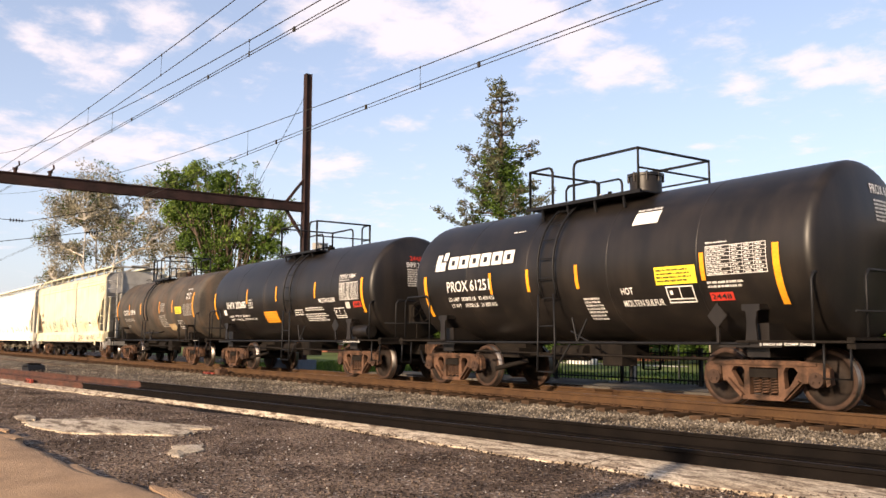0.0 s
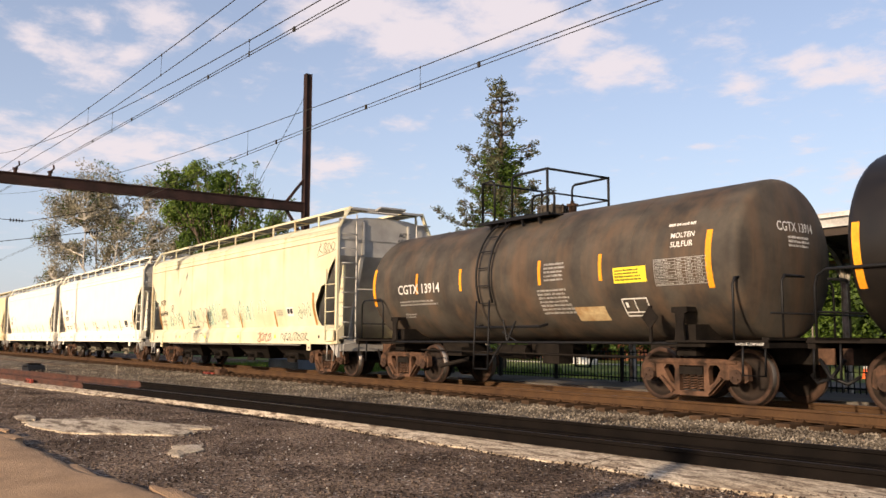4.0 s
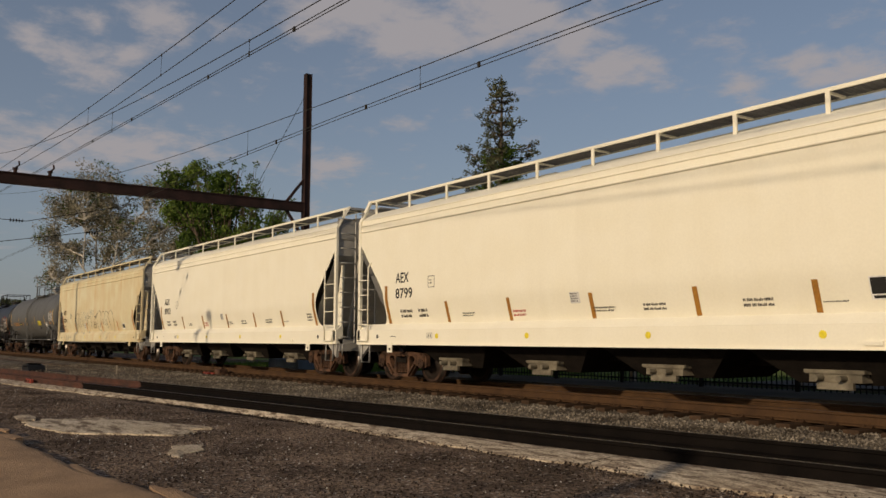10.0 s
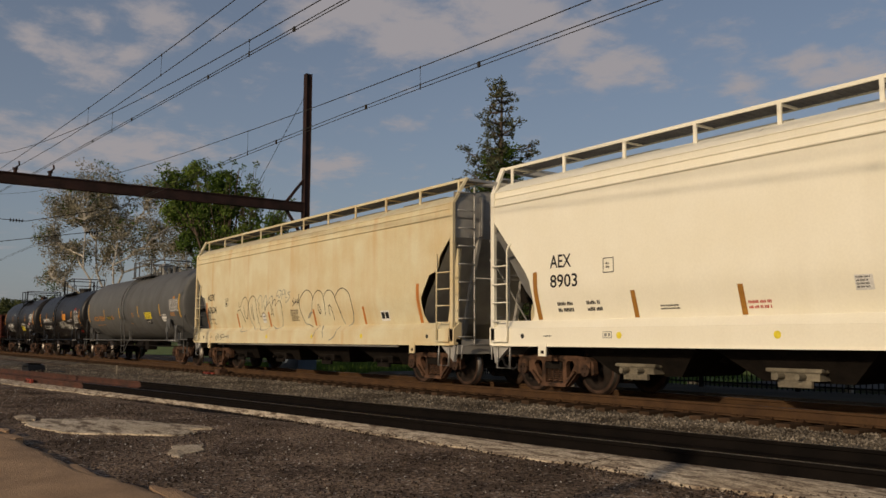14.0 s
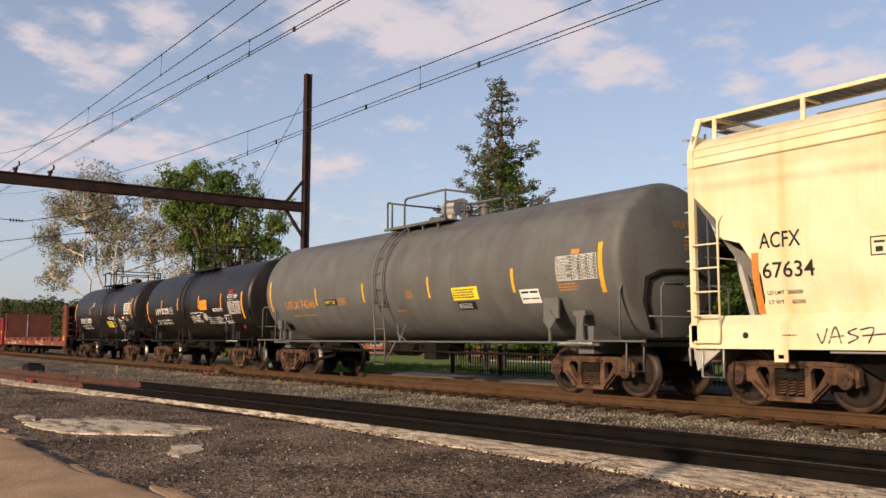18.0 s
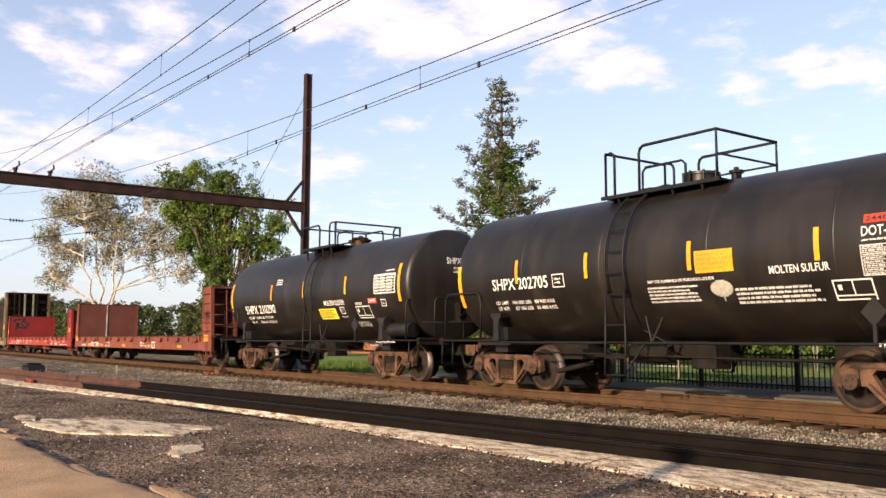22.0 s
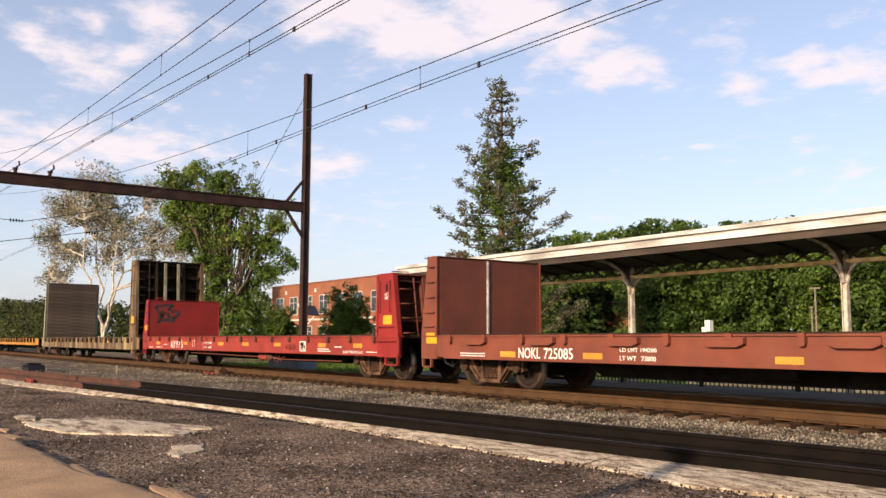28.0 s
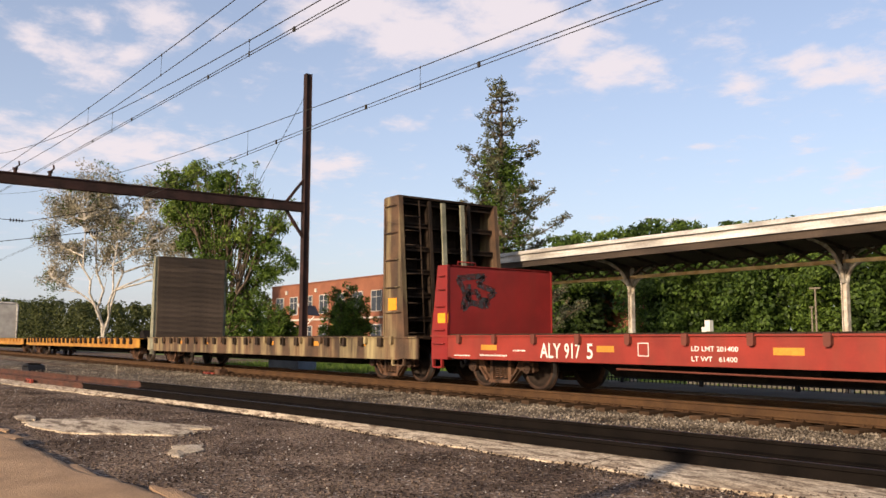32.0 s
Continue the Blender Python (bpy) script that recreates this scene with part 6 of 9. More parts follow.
def tank_rusty():
    r = 1.37
    car, z0 = tank_car("tank_car", -37.95, 5.15, 4.42, r, "dirty", "dirty brown-black tank car streaked with rust", -0.75, -1.45, 0.72, (-1.02, -0.42), 0.90, (("drum", -0.1, 0.30, 0.22, "dirty"), ("valve", 0.42, 0.09, 0.22, "truck"), ("hoop", 0.2, 0.35, 0.40, "blackpaint")), rail_h=0.84)
    reflectors(car, r, z0, (-3.43, -1.68, 0.96, 2.63), 2.12, 2.61, (-5.40, 5.04), 1.88, 2.83)
    tank_marks(car, r, z0, [("text", -4.24, -2.48, 2.13, 2.36, "CGTX 13914"), ("rows", -4.24, -2.53, 1.84, 1.99, 2, "steel"), ("rows", -4.2, -3.7, 1.56, 1.68, 2, "steel"), ("notice", 2.95, 3.72, 2.05, 2.33, "yellow", "yellow emergency notice"), ("placard", 3.02, 3.62, 1.46, 1.78), ("fill", 1.75, 2.55, 1.40, 1.66, "tan_label"), ("rows", 1.10, 1.72, 2.17, 2.55, 5, "steel"), ("rows", 0.85, 1.81, 1.53, 2.04, 7, "end_grey"), ("rows", 4.15, 4.83, 2.94, 3.03, 1), ("text", 4.25, 4.74, 2.75, 2.84, "MOLTEN"), ("text", 4.26, 4.73, 2.59, 2.69, "SULFUR"), ("table", 3.90, 5.0, 1.96, 2.41, "steel")])
    head_marks(car, 5.40, r, z0, "CGTX 13914", -0.45, 0.57, 2.82, 2.98, (-0.2, 0.5, 2.55, 2.76, 3))
    part("grab_bar", Shape().rod((-1.2, -1.30, 1.30), (0.9, -1.30, 1.30), 0.03, 7).rod((-1.2, -1.30, 1.30), (-1.2, -1.1, 1.35), 0.03, 7).rod((0.9, -1.30, 1.30), (0.9, -1.1, 1.35), 0.03, 7), "blackpaint", car)
    placard_holder(car, 3.9, "truck_dark")
    sill_plate(car, 5.6, 6.1)
    return car


def tank_grey():
    r = 1.51
    car, z0 = tank_car("tank_car", -124.0, 7.15, 6.45, r, "grey", "long grey tank car with orange lettering and a yellow notice", -0.5, -1.12, 1.5, (-0.90, -0.30), 0.93, (("lid", 0.5, 0.19, 0.36, "end_grey"), ("valve", 1.0, 0.11, 0.28, "grey"), ("valve", 1.73, 0.11, 0.30, "grey"), ("drum", 0.1, 0.32, 0.14, "grey"), ("hoop", 1.35, 0.42, 0.40, "grey")), rail_h=0.62)
    reflectors(car, r, z0, (-4.09, -1.42, 1.59, 4.65), 2.00, 2.49, (-7.15, 7.15), 1.90, 2.82, "yellow_old")
    tank_marks(car, r, z0, [("text", -6.13, -4.22, 1.94, 2.17, "UTLX 74248", "orangeink"), ("notice", -3.61, -2.90, 1.98, 2.14, "ink", "black notice", "yellow"), ("rows", -2.86, -2.34, 1.95, 2.17, 4, "orangeink"), ("rows", -5.8, -4.1, 1.70, 1.77, 1, "orangeink"), ("rows", 0.58, 0.95, 2.02, 2.22, 4, "orangeink"), ("rows", 0.0, 0.5, 1.72, 1.76, 1, "orangeink"), ("notice", 2.50, 3.43, 1.91, 2.19, "yellow", "yellow emergency notice"), ("notice", 2.60, 3.25, 1.70, 1.87, "ink", "black notice", "whiteink"), ("fill", 4.80, 5.38, 1.77, 2.05, "whiteink"), ("fill", 4.84, 5.07, 1.85, 2.01, "ink"), ("fill", 5.11, 5.34, 1.85, 2.01, "ink"), ("table", 5.96, 7.05, 2.16, 2.63), ("fill", 6.39, 6.61, 2.65, 2.74, "orangeink"), ("rows", 5.98, 6.58, 1.96, 2.12, 3, "orangeink")])
    head_marks(car, 7.40, r, z0, "UTLX 74248", -0.16, 0.58, 3.13, 3.26, (0.1, 0.5, 2.7, 3.0, 4), "orangeink")
    # arched shield painted dark on the head
    arch = Shape()
    pts = [(-0.62, 1.25), (-0.88, 1.75), (-0.86, 2.15), (-0.55, 2.28), (0.0, 2.32), (0.55, 2.28), (0.86, 2.15), (0.88, 1.75), (0.62, 1.25)]
    arch.pipe([(7.41 + head_depth(r, math.hypot(y, z - z0)), y, z) for y, z in pts], 0.05, 8)
    part("head_shield", arch, "truck_dark", car)
    placard_holder(car, 5.75, "grey")
    part("placard_board", Shape().box(5.55, 5.98, -1.46, -1.42, 1.45, 1.85), "grey", car)
    part("brake_cylinder", Shape().rod((-7.4, -1.0, 1.2), (-6.9, -1.0, 1.2), 0.15, 12).box(-7.75, -7.45, -1.2, -0.85, 1.04, 1.3), "truck_dark", car)
    part("side_board", Shape().box(-6.62, -6.38, -1.46, -1.42, 1.35, 1.62).beam((-6.5, -1.42, 1.0), (-6.5, -1.42, 1.4), 0.09, 0.05), "grey", car)
    sill_plate(car, 6.0, 6.9)
    return car


def tank_clean():
    r = 1.42
    car, z0 = tank_car("tank_car", -138.72, 5.18, 4.25, r, "black", "black molten sulphur tank car with an orange notice", -0.72, -1.5, 1.05, (-1.27, -0.66), 0.86, (("drum", 0.06, 0.30, 0.24, "black"), ("valve", 0.74, 0.09, 0.20, "blackpaint"), ("hoop", -0.35, 0.5, 0.42, "blackpaint")), rail_h=0.76)
    reflectors(car, r, z0, (-3.51, -1.52, 0.86, 3.12), 2.18, 2.66, (-5.45, 5.02), 1.74, 2.65)
    tank_marks(car, r, z0, [("text", -4.30, -2.58, 2.06, 2.30, "SHPX 202705"), ("frame", -2.45, -2.12, 2.05, 2.31), ("text", -4.30, -2.50, 1.77, 1.84, "LD LMT   196 000 LBS   88 900 KGS"), ("text", -4.30, -2.50, 1.65, 1.72, "LT WT      67 000 LBS   30 400 KGS"), ("notice", 0.97, 1.70, 2.12, 2.48, "orange", "orange notice", "orangeink"), ("text", -0.06, 1.31, 1.995, 2.055, "NOT FOR FLAMMABLE OR POISONOUS LIQUIDS"), ("rows", -0.10, 1.00, 1.66, 1.95, 5), ("rows", 1.65, 3.15, 1.59, 1.86, 4), ("text", 2.32, 3.29, 2.03, 2.15, "MOLTEN SULFUR"), ("number", 3.82, 4.19, 2.64, 2.76, "2448", "redink", "ink"), ("text", 3.79, 4.63, 2.46, 2.60, "DOT-E 11864"), ("rows", 3.79, 4.3, 2.38, 2.43, 1), ("table", 3.76, 4.88, 1.92, 2.34), ("placard", 3.27, 3.86, 1.60, 1.89), ("fill", 4.44, 4.66, 1.40, 1.51, "redink")])
    crown = []
    for k in range(12):
        q = (k + 0.5) / 6 - 1
        hw = 0.21 * math.sqrt(1 - q * q)
        crown.append((1.41 - hw, 1.41 + hw, 1.86 + 0.13 * (q - 1 / 12), 1.86 + 0.13 * (q + 1 / 12)))
    wrapped(car, "emblem", crown, r, z0, "scrawl_grey", "round grey tree emblem", lift=0.009)
    wrapped(car, "emblem_foot", [(1.395, 1.425, 1.66, 1.73)], r, z0, "scrawl_grey", lift=0.009)
    end_text(car, "SHPX 202705", -0.72, 0.11, 2.95, 3.10, 5.43, "whiteink", (r, z0))
    head_marks(car, 5.43, r, z0, "2448", -0.50, -0.10, 3.15, 3.28, (-0.70, -0.15, 2.38, 2.90, 8), "redink")
    placard_holder(car, 3.95, "black")
    sill_plate(car, 4.0, 4.95)
    return car


def tank_last():
    r = 1.42
    car, z0 = tank_car("tank_car", -152.03, 5.3, 4.40, r, "black", "black molten sulphur tank car with a pale yellow notice", 0.52, -0.60, 1.42, (0.45, 1.06), 1.10, (("valve", 0.45, 0.14, 0.20, "truck"), ("valve", 0.80, 0.16, 0.24, "truck"), ("valve", 1.10, 0.12, 0.16, "wheel"), ("hoop", 1.0, 0.45, 0.36, "blackpaint")), rail_h=0.57)
    reflectors(car, r, z0, (-2.19, 0.06, 2.60), 2.26, 2.74, (-5.40, 5.32), 1.98, 2.92)
    tank_marks(car, r, z0, [("text", -4.28, -1.98, 1.86, 2.13, "SHPX 210290"), ("text", -4.20, -2.30, 1.70, 1.78, "LD LMT   203400 LB   92 250 KG"), ("text", -4.12, -2.22, 1.56, 1.64, "LT WT      59600 LB   27 050 KG"), ("rows", -1.86, -1.39, 2.70, 2.91, 3), ("text", 1.33, 2.50, 1.98, 2.12, "MOLTEN SULFUR"), ("notice", 0.90, 1.90, 1.61, 1.90, "yellow", "pale yellow emergency notice"), ("placard", 3.05, 3.78, 1.60, 1.92), ("rows", 3.05, 3.5, 1.95, 2.02, 2), ("rows", 2.80, 3.51, 1.38, 1.52, 3), ("rows", 2.1, 2.5, 1.64, 1.68, 1), ("frame", 2.16, 2.40, 1.74, 1.92), ("number", 3.76, 4.18, 1.97, 2.11, "2448", "redink", "whiteink"), ("fill", 4.12, 5.15, 2.20, 2.70, "whiteink"), ("inset", 4.15, 4.44, 2.22, 2.66), ("inset", 4.46, 4.75, 2.22, 2.66), ("inset", 4.77, 5.12, 2.22, 2.66), ("rows", 4.67, 5.16, 2.75, 2.81, 1), ("frame", 4.40, 4.64, 1.88, 2.06)])
    end_text(car, "SHPX 210290", -0.34, 0.72, 2.93, 3.09, 5.55, "whiteink", (r, z0))
    head_marks(car, 5.55, r, z0, "2448", 0.05, 0.45, 2.50, 2.64, (-0.15, 0.55, 2.68, 2.88, 2), "redink")
    placard_holder(car, 3.3, "black")
    part("air_reservoir", Shape().rod((4.55, -1.12, 1.28), (5.55, -1.12, 1.28), 0.18, 16).rod((4.45, -1.25, 1.45), (4.6, -1.25, 1.45), 0.16, 12), "black", car)
    brake_wheel(car, 6.25, 0.0, 1.75, 0.30)
    sill_plate(car, 4.4, 5.3)
    return car


def side_strips(car, xs, h0, h1, ends, e0, e1, material="amber"):
    for x in xs:
        hull_part(car, "reflector", [(x - 0.05, x + 0.05, h0, h1)], material)
    for x in ends:
        hull_part(car, "reflector", [(x - 0.06, x + 0.06, e0, e1)], material)


def hopper_small_marks(car, dots):
    """Yellow inspection dots, a small stencil and a jack eye on the side sill."""
    for x in dots:
        part("inspection_dot", Shape().rod((x, -1.564, 1.12), (x, -1.572, 1.12), 0.06, 14), "yellow", car, "yellow inspection dot")
    hull_part(car, "stencil", frame_rects(-5.02, -4.80, 1.07, 1.19, 0.012) + [(-4.98, -4.92, 1.10, 1.16), (-4.89, -4.84, 1.10, 1.16)], "scrawl_grey")
    hull_part(car, "small_print", small_print(-6.6, -6.3, 1.09, 1.13, 1, 4), "ink")
    part("jack_eye", Shape().rod((-7.22, -1.560, 1.11), (-7.22, -1.570, 1.11), 0.05, 14), "ink", car)
    part("jack_eye", Shape().rod((7.22, -1.560, 1.11), (7.22, -1.570, 1.11), 0.05, 14), "ink", car)


def spray_haze(car, spots, seed):
    """Thin clouds and swings of teal spray paint."""
    rnd = random.Random(seed)
    for x0, x1, z0, z1, n in spots:
        for k in range(n):
            s = Shape()
            cx = x0 + (x1 - x0) * (k + 0.5) / n
            w = (x1 - x0) / n
            lo, hi = z0 + rnd.uniform(0, 0.15), z1 - rnd.uniform(0, 0.2)
            hull_stroke(s, eased([(cx - w * 0.55, lo), (cx - w * 0.35, (lo + hi) / 2), (cx, hi), (cx + w * 0.4, (lo + hi) / 2 + 0.05), (cx + w * 0.25, lo + 0.05), (cx + w * rnd.uniform(-0.3, 0.3), lo + 0.15), (cx + w * rnd.uniform(-0.5, 0.5), hi - 0.1)]), rnd.choice((0.05, 0.05, 0.11)), 0.0035)
            part("graffiti", s, "teal", car, "faint teal spray paint", fix=False)


def hopper_first():
    car = hopper("hopper_car", -53.24, "cream", "cream covered hopper car stained with rust and graffiti", 1, True)
    side_strips(car, (-4.45, -1.75, 1.38, 4.13), 1.43, 1.90, (-7.05, 6.80), 1.44, 2.37, "amber")
    hull_text(car, "ACFX", -6.96, -6.28, 2.40, 2.62)
    hull_text(car, "66494", -6.92, -6.04, 1.96, 2.18)
    hull_text(car, "LD LMT 206500", -6.88, -6.30, 1.72, 1.78)
    hull_text(car, "LT WT  63500", -6.88, -6.32, 1.58, 1.64)
    hull_part(car, "stencil", frame_rects(-5.60, -5.36, 2.13, 2.38, 0.016) + [(-5.53, -5.43, 2.19, 2.25), (-5.55, -5.41, 2.30, 2.33)], "ink")
    hull_part(car, "small_print", small_print(-0.2, 0.30, 1.72, 2.10, 8, 3), "ink")
    hull_part(car, "notice", [(-0.02, 0.22, 1.45, 1.68)], "whiteink", "white card")
    hull_part(car, "small_print", [(0.0, 0.20, 1.555, 1.575)], "ink", lift=0.009)
    hull_part(car, "placard", [(5.02, 5.45, 1.73, 1.99)], "whiteink", "white stencil panel")
    hull_part(car, "placard_square", [(5.06, 5.21, 1.80, 1.95), (5.25, 5.41, 1.80, 1.95)], "ink", lift=0.009)
    hull_part(car, "small_print", small_print(4.3, 4.8, 1.75, 1.95, 3, 9) + small_print(5.9, 6.4, 1.78, 1.92, 2, 9), "scrawl_grey")
    spray_haze(car, ((-5.85, -4.55, 1.48, 2.12, 4), (-3.75, -2.85, 1.60, 2.15, 3), (-1.60, -0.22, 1.50, 2.36, 4), (0.78, 1.02, 1.72, 2.28, 1), (1.22, 2.55, 1.60, 2.30, 4), (2.92, 3.6, 1.75, 2.32, 2), (5.7, 6.6, 1.55, 2.10, 3)), 40)
    graffiti(car, ([(-3.44, 1.62), (-3.35, 1.94), (-3.20, 2.15), (-3.06, 1.93), (-2.98, 1.51)], [(-2.97, 1.60), (-2.98, 1.95), (-3.02, 2.10), (-2.87, 1.92), (-2.83, 1.51)], [(-2.71, 1.71), (-2.67, 1.92), (-2.70, 2.16)], [(-2.58, 1.77), (-2.48, 2.04), (-2.33, 2.17), (-2.17, 2.03), (-2.05, 1.72)], [(-2.05, 1.82), (-1.97, 2.05), (-1.83, 2.16), (-1.66, 2.07), (-1.53, 1.80), (-1.45, 1.62)]), 0.026, "scrawl", "black spray paint scrawl")
    graffiti(car, ([(-3.49, 1.47), (-3.13, 1.49), (-2.65, 1.50)], [(-3.49, 1.50), (-3.1, 1.475), (-2.75, 1.485)], [(-1.60, 1.90), (-1.54, 1.70), (-1.53, 1.49)]), 0.045, "scrawl")
    graffiti(car, ([(-3.33, 1.62), (-3.60, 1.64), (-3.88, 1.60), (-3.73, 1.47), (-3.49, 1.40)], [(-2.83, 1.51), (-2.68, 1.65), (-2.49, 1.70), (-2.30, 1.63), (-2.25, 1.50)], [(-2.35, 1.46), (-2.21, 1.63), (-2.02, 1.68), (-1.80, 1.58), (-1.71, 1.46)], [(-3.87, 0.99), (-3.78, 1.17), (-3.60, 1.25), (-3.34, 1.30)], [(-3.08, 1.36), (-2.88, 1.32), (-2.82, 1.10), (-2.89, 0.97)], [(-2.81, 1.40), (-2.93, 1.10), (-2.79, 0.97)], [(-2.03, 1.26), (-2.26, 1.24), (-2.37, 1.10), (-2.27, 0.97), (-2.17, 1.14), (-2.06, 1.28), (-1.94, 1.18), (-1.83, 1.20)], [(-1.55, 1.09), (-1.68, 0.98), (-1.47, 0.98), (-1.33, 1.20), (-1.33, 1.30)]), 0.020, "scrawl")
    rnd = random.Random(12)
    j = lambda q: rnd.uniform(-q, q)
    graffiti(car, [[(x, 1.20 + j(0.04)), (x + 0.16, 1.22 + j(0.03)), (x + 0.10 + j(0.08), 1.10), (x + 0.02 + j(0.06), 1.0), (x + 0.20, 1.02 + j(0.05)), (x + 0.22 + j(0.08), 1.18)] for x in (3.02, 3.28, 3.56, 3.84)], 0.026, "scrawl_red")
    graffiti(car, [[(x + j(0.06), 0.99 + j(0.03)), (x + 0.02, 1.20), (x + 0.18 + j(0.06), 1.18 + j(0.05)), (x + 0.05 + j(0.05), 1.08), (x + 0.20 + j(0.08), 1.0), (x + 0.16, 1.12 + j(0.08))] for x in (4.76, 5.02, 5.26, 5.60, 5.84, 6.10, 6.36)], 0.024, "scrawl")
    graffiti(car, ([(7.02, 3.40), (7.12, 3.58), (7.22, 3.76)], [(7.10, 3.56), (7.28, 3.72), (7.14, 3.58), (7.36, 3.46)], [(7.42, 3.44), (7.44, 3.72), (7.58, 3.70), (7.46, 3.60), (7.60, 3.50), (7.45, 3.46)], [(7.68, 3.72), (7.64, 3.58), (7.74, 3.50), (7.82, 3.62), (7.70, 3.73)], [(7.92, 3.72), (7.86, 3.58), (7.98, 3.52), (8.06, 3.66), (7.94, 3.74)], [(7.0, 3.36), (7.5, 3.42), (8.1, 3.50)]), 0.024, "scrawl")
    hopper_small_marks(car, (-4.45, -1.72, 1.38, 4.30))
    end_text(car, "ACFX", 0.45, 0.85, 3.98, 4.10, 8.205, "ink")
    end_text(car, "66494", 0.42, 0.88, 3.80, 3.92, 8.205, "ink")
    return car


def hopper_clean(s_mid, number, seed):
    car = hopper("hopper_car", s_mid, "white", "clean off-white covered hopper car with black lettering", seed, False)
    side_strips(car, (-4.34, -2.16, 0.20, 2.55, 4.64), 1.43, 1.90, (-6.84, 6.85), 1.43, 2.36, "amber")
    hull_text(car, "AEX", -6.40, -5.82, 2.41, 2.66)
    hull_text(car, number, -6.40, -5.66, 2.03, 2.28)
    hull_part(car, "small_print", frame_rects(-5.00, -4.74, 2.24, 2.51, 0.014) + small_print(-4.93, -4.82, 2.31, 2.44, 2, 1), "ink")
    for x0, x1, h0, h1, n in ((-6.28, -5.75, 1.54, 1.78, 2), (-5.5, -5.1, 1.54, 1.78, 2), (-3.78, -3.33, 1.54, 1.64, 2), (0.21, 0.78, 1.54, 1.65, 2), (1.41, 1.92, 1.53, 1.68, 2), (3.41, 3.98, 1.53, 1.69, 2), (4.72, 5.10, 1.56, 1.60, 1), (6.35, 6.7, 1.55, 1.80, 3)):
        hull_part(car, "small_print", small_print(x0, x1, h0, h1, n, seed), "ink")
    hull_part(car, "small_print", small_print(-2.07, -1.61, 1.50, 1.66, 2, 5), "redink")
    hull_part(car, "notice", [(-0.34, -0.08, 1.72, 1.93)], "whiteink", "white card")
    hull_part(car, "small_print", small_print(-0.32, -0.10, 1.74, 1.92, 4, 5), "ink", lift=0.009)
    if seed == 2:
        hull_part(car, "placard", [(5.42, 5.92, 1.58, 1.90)], "whiteink", "stencil panel")
        hull_part(car, "placard_square", [(5.44, 5.66, 1.66, 1.88), (5.69, 5.90, 1.66, 1.88), (5.46, 5.88, 1.60, 1.64)], "ink", lift=0.009)
    hopper_small_marks(car, (-4.63, -1.52, 1.60, 4.76))
    part("grab_iron", Shape().box(5.35, 5.62, -1.60, -1.566, 0.97, 1.03), "white", car)
    brake_wheel(car, 8.62, 0.5, 2.15, 0.28, "end_grey")
    return car


